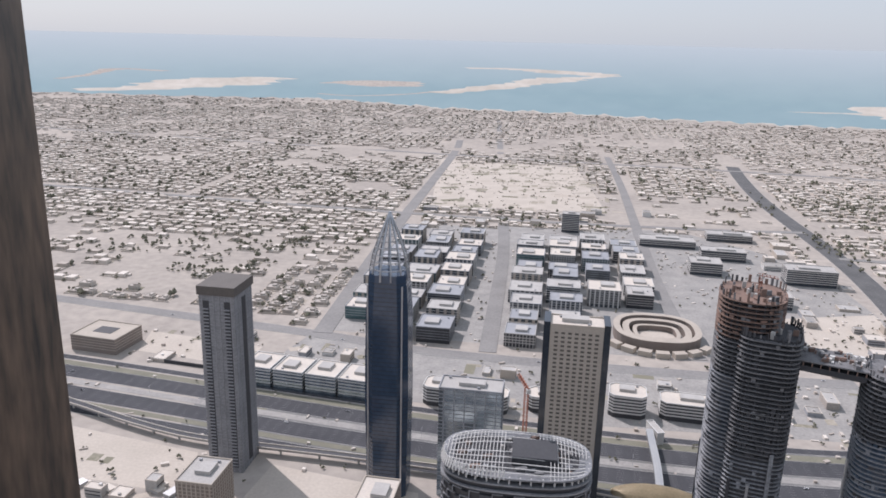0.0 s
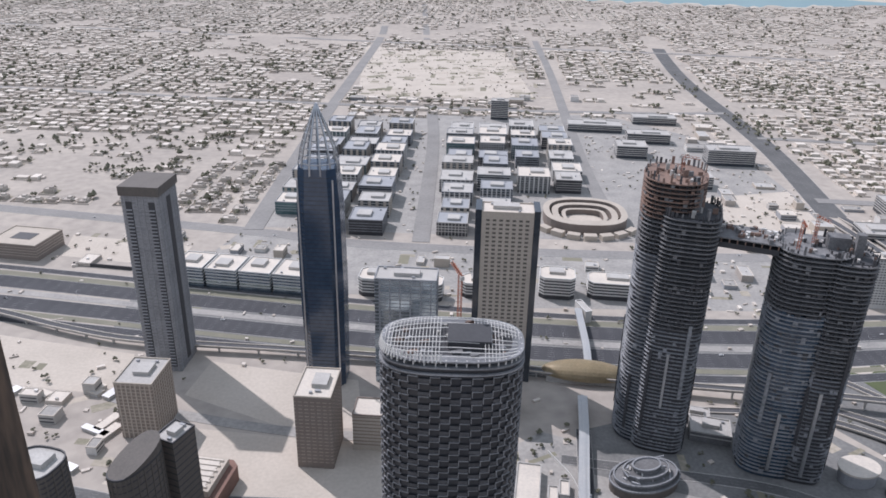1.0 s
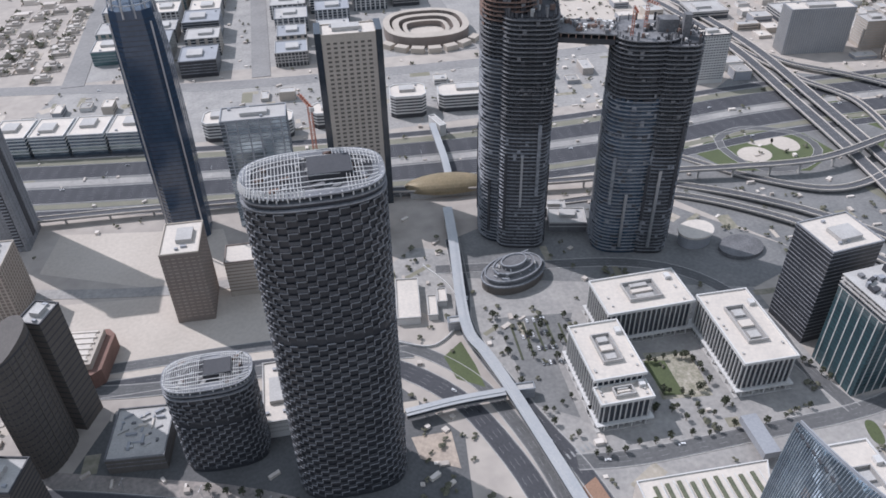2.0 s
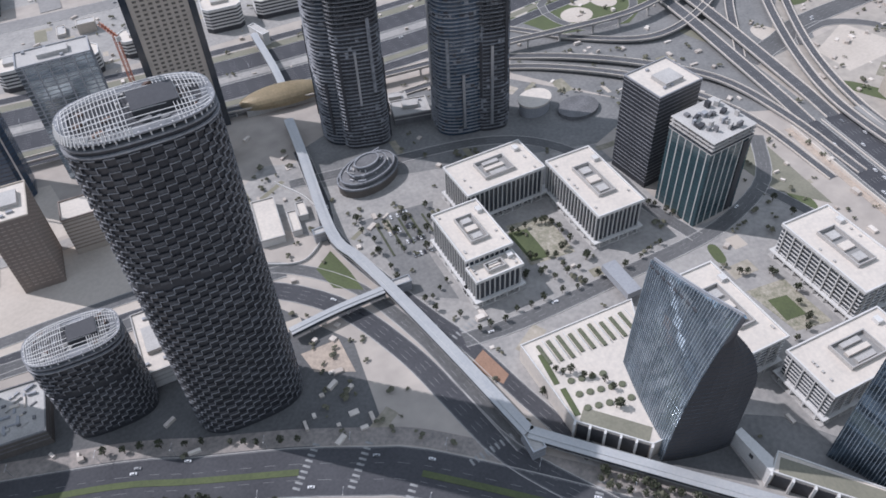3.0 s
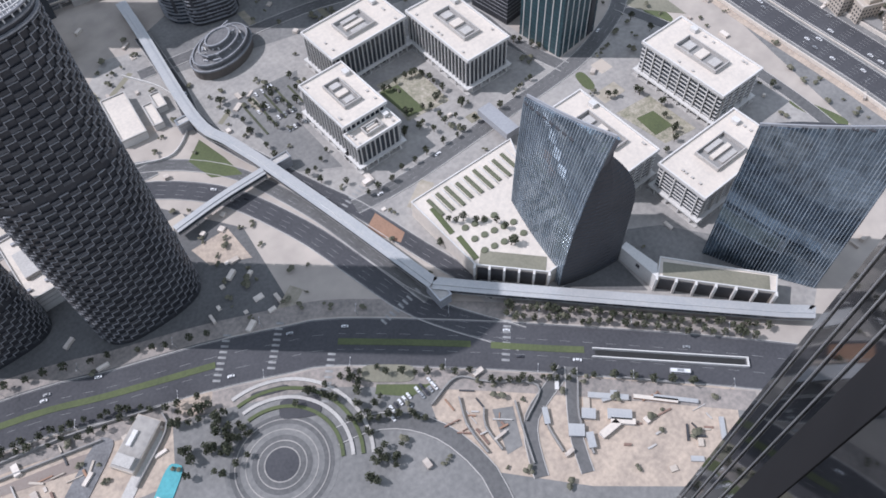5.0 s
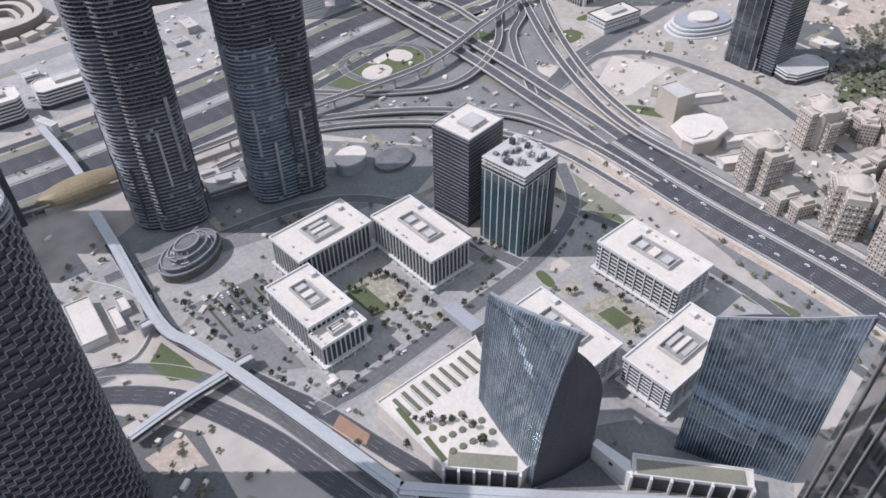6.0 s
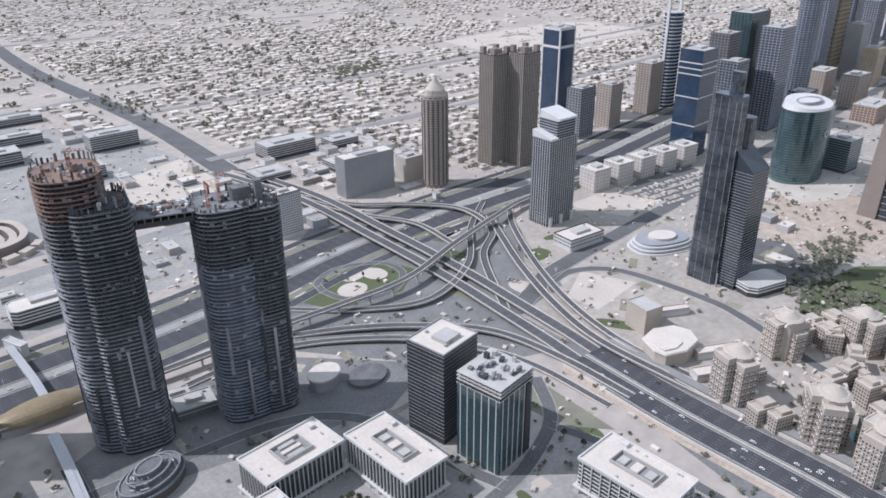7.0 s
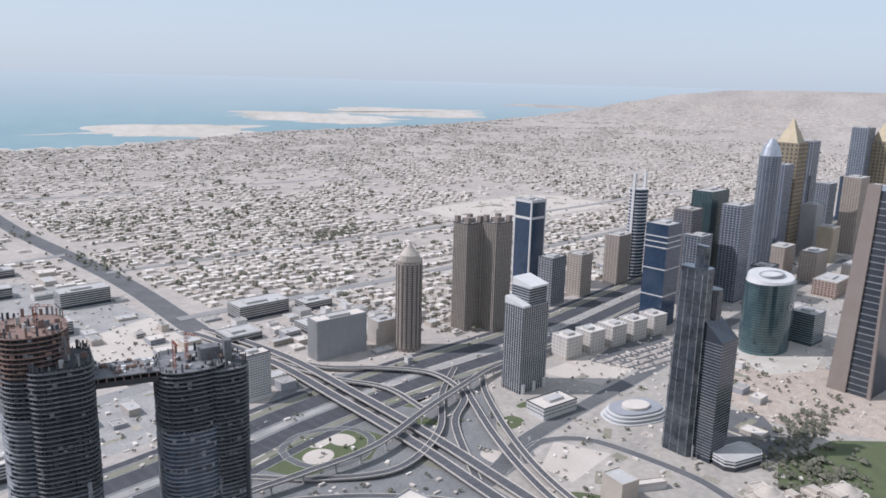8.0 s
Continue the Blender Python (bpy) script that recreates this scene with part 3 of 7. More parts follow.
plot("sandy_plot", "broad bare sandy tract", [(-40, 2000), (-20, 2850), (470, 2700), (430, 1960)], "sand")
plot("sandy_plot", "broad bare sandy tract", [(1900, 1250), (2600, 1150), (2700, 1500), (2000, 1600)], "sand")
plot("paving", "pale paved forecourts and walks", [(90, 520), (150, 560), (420, 420), (400, 250), (186, 285), (175, 330), (160, 430)], "paving")
plot("paving", "pale paved forecourts and walks", [(186, 275), (500, 262), (490, 60), (330, 0), (190, 150)], "paving")
plot("paving", "dark paved forecourts below the twin towers", [(190, 560), (300, 590), (420, 540), (500, 420), (420, 400), (180, 500)], "lot")
# Promenade and asphalt yard are darkened: shade here is put into the paving colour.
plot("paving", "grey paved promenade", [(-90, 300), (30, 240), (95, 192), (250, 0), (120, -80), (-140, 120), (-200, 260)], "lot")
plot("paving", "dark asphalt yard with the woven tower's shade in its colour", [(-120, 440), (80, 410), (120, 330), (100, 250), (20, 285), (-160, 370)], "asphalt_old")
plot("sandy_plot", "dug-up sandy building site", [(149, 124), (190, 86), (246, 8), (199, -30), (140, 35), (107, 84), (104, 120), (113, 137), (136, 138)], "site")
plot("sandy_plot", "dug-up sandy building site", [(-100, 308), (2, 252), (-22, 215), (-150, 270)], "site")
plot("lawn", "green wedge of lawn below the footbridge", [(152, 394), (151, 369), (133, 385), (131, 411), (150, 423)], "grass", 0.3)
plot("lawn", "green verge beside the motorway", [(500, 330), (545, 325), (520, 220), (495, 260)], "dry", 0.25)
plot("lawn", "park lawn among trees", [(840, 150), (900, 165), (1010, 125), (1060, 60), (870, 50)], "grass", 0.3)
plot("plaza", "red-brown paved corner", [(176, 262), (192, 268), (194, 240), (186, 236)], "terracotta", 0.3)
plot("lawn", "formal garden court with beds and gravel", [(283, 361), (319, 351), (310, 304), (272, 313)], "terrace", .2)
plot("lawn", "green lawn in the office court", [(279, 353), (295, 348), (290, 312), (275, 316)], "grass", .35)
plot("lawn", "formal garden court between the offices", [(385, 196), (418, 188), (412, 141), (384, 150)], "terrace", .2)
plot("lawn", "green lawn in the office court", [(391, 181), (406, 176), (403, 156), (386, 160)], "grass", .35)
plot("car_park", "grey car park with planted rows", [(186, 440), (252, 424), (214, 372), (206, 318), (180, 340)], "lot", .1)
for i in range(5):
    tagged(link("planted_strip", one_box(1.8, 44 - i * 5, .5), "leaf", m=pose(193 + i * 10, 408 - i * 1.0, .1, 0, 0, -9)), "narrow hedge between parking rows", "hedge", "parking hedges")
for x0, y0, a0 in ((46, 259, 40), (75, 240, 40), (179, 133, 38), (83, 198, 40), (150, 200, 0), (186, 290, 10)):
    t = thing("crossing", x0, y0, .33, a0, "white striped pedestrian crossing", "road marking", kind="structure")
    stripe = None
    for k in range(9):
        m = pose(-16 + k * 4, 0, 0)
        stripe = again(stripe, m, t) if stripe else part("stripe", one_box(1.6, 5, .02), "paint", t, m=m)
for d, w, text in ((25, 13, "pale paved walk beside the boulevard"), (-25, 13, "pale paved walk beside the boulevard")):
    tagged(link("pavement", strip(smooth(offset([(-180, 370), (-62, 318), (-19, 292), (34, 262), (80, 231), (104, 212), (160, 147), (213, 80), (267, 8)], d), 8), w, 0, .135), "walk"), text, kind="structure")
plot("plaza", "red-brown earth and stacked site goods", [(83, 342), (112, 338), (108, 305), (84, 322)], "site", .15)
plot("plaza", "pink-brown paving beside the plaza walls", [(107, 182), (100, 173), (124, 147), (134, 152)], "walk", .16)
plot("plaza", "round patch of pale sand beside the boulevard", [(17 + a, 250 + b) for a, b in oval(24, 22, 18)], "site", .17)
plot("lawn", "green wedge of lawn beside the round plaza", [(100, 172), (121, 149), (127, 146), (109, 150), (95, 168)], "grass", .3)
for x0, y0, w0, d0, a0, m0, text in ((505, 240, 14, 34, -8, "grass", "oval lawn beside the slip road"), (488, 80, 12, 46, 8, "grass", "long lawn with winding shrubs"), (470, 20, 18, 30, 8, "grass", "lawn beside the slip road"), (398, 236, 10, 22, -20, "grass", "green island at the street corner"),
                                     (412, 262, 16, 10, 0, "paving", "round traffic island"), (350, 440, 30, 16, 10, "dry", "dry lawn below the twin towers"), (468, 395, 24, 36, 10, "grass", "lawn beside the dark tower"), (720, 560, 20, 46, 20, "grass", "lawn between the ramps"), (640, 470, 14, 60, 14, "dry", "dry lawn between the ramps"), (690, 300, 18, 60, 20, "grass", "lawn beside the ramp"), (790, 470, 40, 30, 0, "grass", "lawn beside the ramp"), (860, 480, 50, 16, -20, "grass", "lawn below the stepped tower")):
    plot("lawn", text, [(x0 + a * math.cos(radians(a0)) - b * math.sin(radians(a0)), y0 + a * math.sin(radians(a0)) + b * math.cos(radians(a0))) for a, b in oval(w0, d0, 20, 2.6)], m0, .11)
# concrete walls and strips that edge the motorways
for d, text in ((34, "low pale concrete wall beside the motorway"), (-34, "low pale concrete wall beside the motorway"), (0, "concrete median barrier")):
    bm = bmesh.new(); ribbon(bm, smooth(offset(HW2[:5], d), 20), 1.2 if d else .8, 0, 3.2 if d else 1.0)
    tagged(link("barrier", bm, "roofwhite"), text, "wall", kind="structure")
bm = bmesh.new(); ribbon(bm, smooth(offset(HW2[:5], 40.5), 20), 10, 0, 4.5)
tagged(link("retaining_wall", bm, "deck"), "long raised concrete edge of the metro line", "wall", kind="structure")
bm = bmesh.new(); ribbon(bm, smooth(offset(HW2[:5], -38), 20), 6, 0, .2)
tagged(link("verge", bm, "site"), "strip of bare brown earth beside the motorway", kind="structure")


# ---------------- tall buildings ----------------
BUILT = []


def tower(name, label, x, y, turn, poly, h, body="glass", band="grey", floor=3.8, band_h=1.2, proud=0.35, ribs=None, z0=0.0, roof="concrete", plant=True, category="tower", group="", base=6.0):
    """A building: body, a band at every floor, upright ribs, parapet and plant on the roof. ribs: (step, width, depth, material)."""
    top = thing(name, x, y, 0, turn, label, category, group)
    BUILT.append((x, y, max(math.hypot(*p) for p in poly)))
    part("body", one_prism(poly, z0, h), body, top)
    bm = bmesh.new(); ring(bm, poly, -0.1, proud, 0, band_h)
    first, z = None, z0 + base
    distant = math.hypot(x, y) > 760        # too far to tell the bands apart: one mesh
    if distant:
        bm.free(); bm = bmesh.new()
        while z < h - 1.5:
            ring(bm, poly, -0.1, proud, z, z + band_h)
            z += floor
        tagged(part("banding", bm, band, top), kind="stuff")
    while z < h - 1.5:
        m = pose(0, 0, z)
        first = again(first, m, top) if first else part("floor_band", bm, band, top, m=m)
        z += floor
    if ribs:
        step, w, depth, mat = ribs
        rib = None
        if distant:
            bm = bmesh.new()
            for px, py, ang, _ in along(poly, step):
                box(bm, px, py, z0, w, depth * 2, h - z0, ang)
            tagged(part("ribbing", bm, mat, top), kind="stuff")
        for px, py, ang, _ in along(poly, step) if not distant else ():
            m = pose(px, py, z0, 0, 0, ang)
            rib = again(rib, m, top) if rib else part("rib", one_box(w, depth * 2, h - z0), mat, top, m=m)
    bm = bmesh.new(); ring(bm, poly, -0.6, 0.3, h, h + 1.4)
    part("parapet", bm, band, top)
    part("roof", one_prism(grow(poly, -0.62), h, h + 0.25), roof, top)
    if plant:
        xs, ys = [p[0] for p in poly], [p[1] for p in poly]
        w, d = max(xs) - min(xs), max(ys) - min(ys)
        r = random.Random(int(abs(x) * 7 + abs(y)))
        part("plant_room", one_box(w * 0.42, d * 0.4, 3.6, h + 0.25, w * r.uniform(-.1, .1), d * r.uniform(-.1, .1)), "concrete", top)
        unit = None
        for _ in range(1 if distant else 3):
            m = pose(w * r.uniform(-.38, .38), d * r.choice((-.36, -.3, .3, .36)), h + 0.25)
            unit = again(unit, m, top) if unit else part("cooling_unit", one_box(2.6, 2.0, 1.8), "grey", top, m=m)
    return top


def frustum(bm, poly, z0, z1, k):
    prism(bm, poly, z0, z1, [(px * k, py * k) for px, py in poly])



# slim grey tower
t = tower("apartment_tower", "slim grey apartment tower with recessed dark window strips", -216, 706, -9, rect(36, 42), 192, "weave", "slab", 3.6, 0.7, 0.25, (6, 1.2, .4, "weave"), roof="umber", plant=False)
for px in (-11, 11):
    for py, a in ((-21, 0), (21, 0)):
        part("window_strip", one_box(6, 1.0, 180, 6, px, py), "dark", t)
for px in (-18, 18):
    part("window_strip", one_box(1.0, 8, 180, 6, px, 0), "dark", t)
bal = None
for k in range(48):
    for px in (-11, 11):
        m = pose(px, -21.6, 8 + k * 3.6)
        bal = again(bal, m, t) if bal else part("balcony", one_box(5.4, 1.8, 1.1), "grey", t, m=m)
part("crown", one_prism(rect(39, 45), 192, 201), "umber", t)

# pointed glass tower
t = thing("pointed_tower", -50, 664, 0, -8, "tall dark blue glass tower with a pointed open steel crown", "tower")
poly = cut_rect(42, 42, 9)
bm = bmesh.new()
prism(bm, [(a * .93, b * .93) for a, b in poly], 0, 110, poly)
prism(bm, poly, 110, 190, [(a * .95, b * .95) for a, b in poly])
prism(bm, [(a * .95, b * .95) for a, b in poly], 190, 228, [(a * .82, b * .82) for a, b in poly])
part("body", bm, "bluglass", t)
band = None
for k in range(52):
    z = 6 + k * 4.2
    s = 0.935 + (z / 110) * .07 if z < 110 else (1.0 - (z - 110) / 80 * .05 if z < 190 else .95 - (z - 190) / 38 * .13)
    m = pose(0, 0, z) @ Matrix.Diagonal((s, s, 1, 1))
    if band:
        band = again(band, m, t)
    else:
        bm = bmesh.new(); ring(bm, poly, -0.1, 0.22, 0, 0.5)
        band = part("floor_band", bm, "glass", t, m=m)
for i in range(12):
    a = math.pi * (i + .5) / 6
    bm = bmesh.new()
    prev = None
    ln = [Vector((math.cos(a) * r, math.sin(a) * r, z)) for r, z in ((18.5, 222), (18, 232), (15.5, 245), (11, 258), (5.5, 271), (0.4, 284))]
    for p, q in zip(ln, ln[1:]):
        d = (q - p); m = Matrix.Translation(p) @ d.to_track_quat("Z", "Y").to_matrix().to_4x4()
        vs = box(bm, 0, 0, 0, 1.3, 1.3, d.length)
        for v in vs:
            v.co = m @ v.co
    part("crown_rib", bm, "steel", t)
for r, z in ((18, 232), (16.8, 239), (15.5, 245), (13.4, 251.5), (11, 258), (8.3, 264.5), (5.5, 271)):
    bm = bmesh.new(); ring(bm, oval(2 * r, 2 * r, 16), -0.4, 0.4, z, z + 0.8)
    part("crown_ring", bm, "steel", t)
for s in (-1, 1):
    part("edge_strip", one_box(1.2, 1.2, 215, 5, s * 16, -20.6), "steel", t)

# tower with punched windows behind, and its lower neighbour
t = tower("hotel_tower", "pale slab tower with small windows and dark glass ends", 126, 660, -9, rect(60, 27), 184, "beige", "beige", 3.7, 0.2, 0.1, plant=True, roof="roofwhite")
win = None
for k in range(40):
    for i in range(7):
        m = pose(-18.6 + i * 6.2, -13.5, 8 + k * 4.3)
        win = again(win, m, t) if win else part("window", one_box(3.4, 0.5, 1.9), "umber", t, m=m)
for s in (-1, 1):
    part("end_glass", one_box(6, 28.2, 187, 0, s * 27.5, 0), "glass", t)
tower("office_tower", "grey glass slab tower with a flat roof", 30, 662, -9, rect(60, 28), 116, "mirror", "grey", 4.0, 0.8, 0.2, (10, 1.2, .6, "grey"))

# the twin towers under construction with a sky bridge
def site_tower(x, y, turn, lobes, label):
    top = thing("unfinished_tower", x, y, 0, turn, label, "tower", "twin towers")
    for cx, cy, w, d, h, pw, g0, glaze in lobes:
        poly = [(cx + a, cy + b) for a, b in oval(w, d, 32, pw)]
        glassed = h * g0
        part("glazed_body", one_prism(grow(poly, -1.3), 0, glassed), glaze, top)
        # Near-black core: the shade inside the open floors is put into its colour.
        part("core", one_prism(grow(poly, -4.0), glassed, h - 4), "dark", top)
        edge, n = None, int(h / 3.7)
        rim = bmesh.new(); ring(rim, poly, -1.5, .3, 0, .6)
        bare = rusty = None
        for k in range(1, n):
            z = k * 3.7
            m = pose(random.uniform(-.15, .15), random.uniform(-.15, .15), z)
            if z < glassed:
                edge = again(edge, m, top) if edge else part("floor_slab", rim, "slab", top, m=m)
            elif z < h * .86:
                bare = again(bare, m, top) if bare else part("bare_slab", one_prism(grow(poly, 0.4), 0, .55), "raw", top, m=m)
            else:
                rusty = again(rusty, m, top) if rusty else part("formwork_slab", one_prism(grow(poly, 0.5), 0, .8), "rust" if h > 240 else "raw", top, m=m)
        col = None
        for px, py, ang, _ in along(grow(poly, -1.6), 11.0):
            m = pose(px, py, glassed, 0, 0, ang)
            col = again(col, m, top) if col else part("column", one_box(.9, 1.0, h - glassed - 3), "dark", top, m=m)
        side = along(grow(poly, .2), 4.0)
        r = random.Random(int(w * 10 + h))
        for f in (.04, .30, .52, .66, .74, .83, .93):
            px, py, ang, _ = side[int(len(side) * f) % len(side)]
            z0 = r.uniform(0, h * .3)
            part("cladding_strip", one_box(r.uniform(1.6, 3.2), 1.7, r.uniform(h * .2, h * .42), z0), r.choice(("steel", "slab", "dark", "dark")), top, m=pose(px, py, 0, 0, 0, ang))
        # panels, hoardings and half-fitted glazing between the slabs
        low, high = bmesh.new(), bmesh.new()
        cells = along(grow(poly, -.5), 3.4)
        for k in range(1, n):
            z = k * 3.7
            run = r.random() < .12
            for i, (px, py, ang, ln) in enumerate(cells):
                if r.random() < ((.7 if run else .12 + .1 * math.sin(i * 1.3 + cx)) if z > glassed else (.8 if run else .24 + .16 * math.sin(i * 1.3 + cx))):
                    bare_ = z > glassed
                    box(high if bare_ else low, px, py, z + .6, ln * r.uniform(.6, 1.0), r.uniform(.3, .9), r.uniform(1.2, 3.0), ang,
                        r.choice((0, 0, 0, 1) if z < h * .8 else (0, 1, 2, 2)) if bare_ else r.choice((0, 0, 1, 1, 2)))
        tagged(part("partial_glazing", low, ["dark", glaze, "slab"], top), kind="stuff")
        tagged(part("hoarding", high, ["dark", "raw", "rust" if h > 240 else "recess"], top), kind="stuff")
        # ragged starter columns and shutters round the top edge
        for px, py, ang, _ in along(grow(poly, -1.0), 6.0):
            if r.random() < .8:
                part("starter_column", one_box(r.uniform(.6, 2.4), .8, r.uniform(2.5, 7.5)), r.choice(("rust", "raw", "dark") if h > 240 else ("raw", "dark")), top, m=pose(px, py, h - 3.5, 0, 0, ang))
        for _ in range(24):
            a, q = r.uniform(0, 6.28), r.uniform(0, .9)
            part("formwork", one_box(r.uniform(1, 5), r.uniform(1, 3), r.uniform(1.5, 7)), r.choice(("rust", "raw", "concrete", "dark")), top,
                 m=pose(cx + math.cos(a) * w / 2 * q, cy + math.sin(a) * d / 2 * q, h - 4, 0, 0, r.uniform(0, 90)))
    cx, cy, w, d, h = lobes[-1][:5]
    for dx, dy, a, b, z in ((-6, 4, 16, 11, 13), (7, -4, 6, 7, 19)):
        part("core_wall", one_box(a, b, z, h - 4, cx + dx - 4, cy + dy), "raw", top)
    return top


def crane(x, y, z0, mast, jib, turn, label):
    top = thing("tower_crane", x, y, z0, turn, label, "crane")
    bm = bmesh.new()
    for a, b in ((-1, -1), (1, -1), (1, 1), (-1, 1)):
        box(bm, a * .9, b * .9, 0, .3, .3, mast)
    for k in range(int(mast / 2.4)):
        for s in (-1, 1):
            box(bm, 0, s * .9, k * 2.4, 1.9, .22, .22); box(bm, s * .9, 0, k * 2.4, .22, 1.9, .22)
    part("mast", bm, "crane", top)
    bm = bmesh.new()
    for s in (-.7, .7):
        box(bm, jib * .32, s, mast, jib, .25, .25)
    box(bm, jib * .32, 0, mast + 1.5, jib * .9, .25, .25)
    for k in range(int(jib / 3)):
        box(bm, -jib * .15 + k * 3, 0, mast, .2, 1.5, 1.6)
    part("jib", bm, "crane", top)
    part("counterweight", one_box(2.4, 2, 2.2, mast - 1.2, -jib * .15), "concrete", top)
    part("cab", one_box(1.6, 1.6, 2, mast - 2.2, 1.6, 0), "white", top)


site_tower(246, 562, -22, [(-2, 2, 50, 58, 252, 2.6, .74, "glass"), (14, -11, 46, 50, 228, 4, .55, "dark")], "tall unfinished round tower with open grey upper floors and rusty formwork")
site_tower(347, 504, -20, [(-8, 0, 54, 48, 211, 2.8, .74, "teal"), (18, -3, 36, 44, 209, 3.4, .5, "dark")], "lower unfinished round tower with blue-grey glazing")
t = thing("sky_bridge", 290, 532, 196, -28, "unfinished steel sky bridge between the twin towers", "bridge")
part("deck", one_box(62, 30, 4.5, 4.5), "dark", t)
part("roof_deck", one_box(64, 32, 1.0, 12.5), "raw", t)
for i in range(11):
    for s in (-1, 1):
        part("truss_post", one_box(.9, .9, 4.2, 9, -30 + i * 6, s * 15), "rust", t)
r = random.Random(5)
for i in range(60):
    part("site_load", one_box(r.uniform(1, 5), r.uniform(1, 3.5), r.uniform(.8, 3.5), 13.5, r.uniform(-30, 30), r.uniform(-14, 14), r.uniform(0, 90)), r.choice(("white", "concrete", "raw", "rust")), t)
for x, y, z in ((250, 566, 244), (340, 510, 206), (322, 500, 206)):
    crane(x, y, z - 6, 24 if z > 220 else 30, 16, random.uniform(0, 360), "small red tower crane on the unfinished roof")

# the dark tower with the woven facade, and its low sister
def woven(x, y, turn, w, d, h, label, crown):
    top = thing("woven_tower", x, y, 0, turn, label, "tower", "woven towers")
    poly = oval(w, d, 40, 2.9)
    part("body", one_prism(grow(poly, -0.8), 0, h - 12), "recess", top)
    cells = along(poly, 5.2)
    n = int((h - 18) / 3.85)

    def bracket(bm, px, py, z, ang, ln):
        ux, uy = math.cos(radians(ang)), math.sin(radians(ang))
        box(bm, px, py, z + 3.2, ln * .98, .75, .34, ang)
        box(bm, px - ux * ln * .47, py - uy * ln * .47, z, .34, .75, 3.2, ang)

    bm = bmesh.new(); bracket(bm, 0, 0, 0, 0, 5.2)
    rest, panels, made, one = bmesh.new(), bmesh.new(), 0, None
    for k in range(n - 1, -1, -1):
        if k == int(n * .62):
            continue
        z = 4 + k * 3.85
        for i, (px, py, ang, ln) in enumerate(cells):
            if (i + k) % 2:
                if made < (240 if crown else 60) and py < 0:
                    m = pose(px, py, z, 0, 0, ang)
                    one = again(one, m, top) if one else part("window_frame", bm, "weave", top, m=m)
                    made += 1
                else:
                    bracket(rest, px, py, z, ang, ln)
            else:
                box(panels, px, py, z + .3, ln * .96, .5, 2.0, ang)
    tagged(part("window_lattice", rest, "weave", top), kind="stuff")
    tagged(part("cladding", panels, "panel", top), kind="stuff")
    for k, zz in enumerate((h - 15, h - 11.5, h - 8)):
        bm = bmesh.new(); ring(bm, poly, -6, 0.6 - k * .3, zz, zz + .9)
        part("ring_slab", bm, "weave", top)
    post = None
    for px, py, ang, _ in along(grow(poly, -1.2), 6.5):
        m = pose(px, py, h - 15, 0, 0, ang)
        post = again(post, m, top) if post else part("post", one_box(.7, .7, 8), "white", top, m=m)
    part("roof", one_prism(grow(poly, -2), h - 8.3, h - 7.9), "dark", top)
    r = random.Random(int(w))
    for _ in range(40):
        part("roof_load", one_box(r.uniform(1, 6), r.uniform(.8, 2.5), r.uniform(.5, 2.2), h - 7.9, r.uniform(-.38, .38) * w, r.uniform(-.36, .36) * d, r.uniform(0, 90)), r.choice(("raw", "concrete", "slab", "rust")), top)
    part("core_wall", one_box(w * .3, d * .4, 4.5, h - 7.9, w * .12, 0), "dark", top)
    # curved open ribs over the roof
    rib = None
    for i in range(40):
        u = -0.93 + 1.86 * i / 39
        half = d / 2 * (1 - abs(u) ** 2.9) ** (1 / 2.9)
        rise = 4.6 * (1 - u * u) + 1.0
        if -0.12 < u < 0.3:
            continue
        if crown and 0.3 < u < 0.42 or u > .7:
            span = (0.0, 0.98)
        else:
            span = (-0.98, 0.98)
        bm = bmesh.new()
        ln = [Vector((u * w / 2, half * (span[0] + (span[1] - span[0]) * j / 8), 0)) for j in range(9)]
        for v in ln:
            q = v.y / max(half, .1)
            v.z = h - 8 + rise * (1 - q * q) ** .5 * .8
        for p, q in zip(ln, ln[1:]):
            dd = q - p
            m = Matrix.Translation(p) @ dd.to_track_quat("Z", "Y").to_matrix().to_4x4()
            for v in box(bm, 0, 0, 0, .26, .4, dd.length):
                v.co = m @ v.co
        part("roof_rib", bm, "white", top)
    for q in (-.88, -.75, -.6, -.4, -.2, 0.2, .45, .7, .85):
        bm = bmesh.new()
        ln = []
        for i in range(25):
            u = -.9 + 1.8 * i / 24
            half = d / 2 * (1 - abs(u) ** 2.9) ** (1 / 2.9)
            ln.append(Vector((u * w / 2, half * q, h - 8 + (4.6 * (1 - u * u) + 1) * (1 - q * q) ** .5 * .8)))
        ribbon(bm, ln, .36, -.15, .2)
        part("roof_beam", bm, "white", top)
    # slatted screen along the front edge
    for px, py, ang, ln in along(grow(poly, .4), 2.2):
        if py < 0 and px < -w * .06 and crown:
            part("screen_slat", one_box(.7, .5, 4.6), "white", top, m=pose(px, py, h - 8, -18, 0, ang))
    return top


woven(38, 329, -7, 73, 45, 247, "dark tower with a woven facade and an unfinished ribbed roof", True)
woven(-42, 374, -7, 58, 34, 88, "low dark building with a woven facade and ribbed roof", False)
crane(44, 352, 236, 28, 20, 100, "red tower crane behind the ribbed roof")


# ---------------- the skyline to the right ----------------
def skyline(label, x, y, w, d, h, turn, body, band, floor=8.8, bh=2.8, ribs=None, poly=None, name="tower", plant=True):
    return tower(name, label, x, y, turn, poly or rect(w, d), h, body, band, floor, bh, 0.4, ribs, plant=plant, group="towers along the motorway")


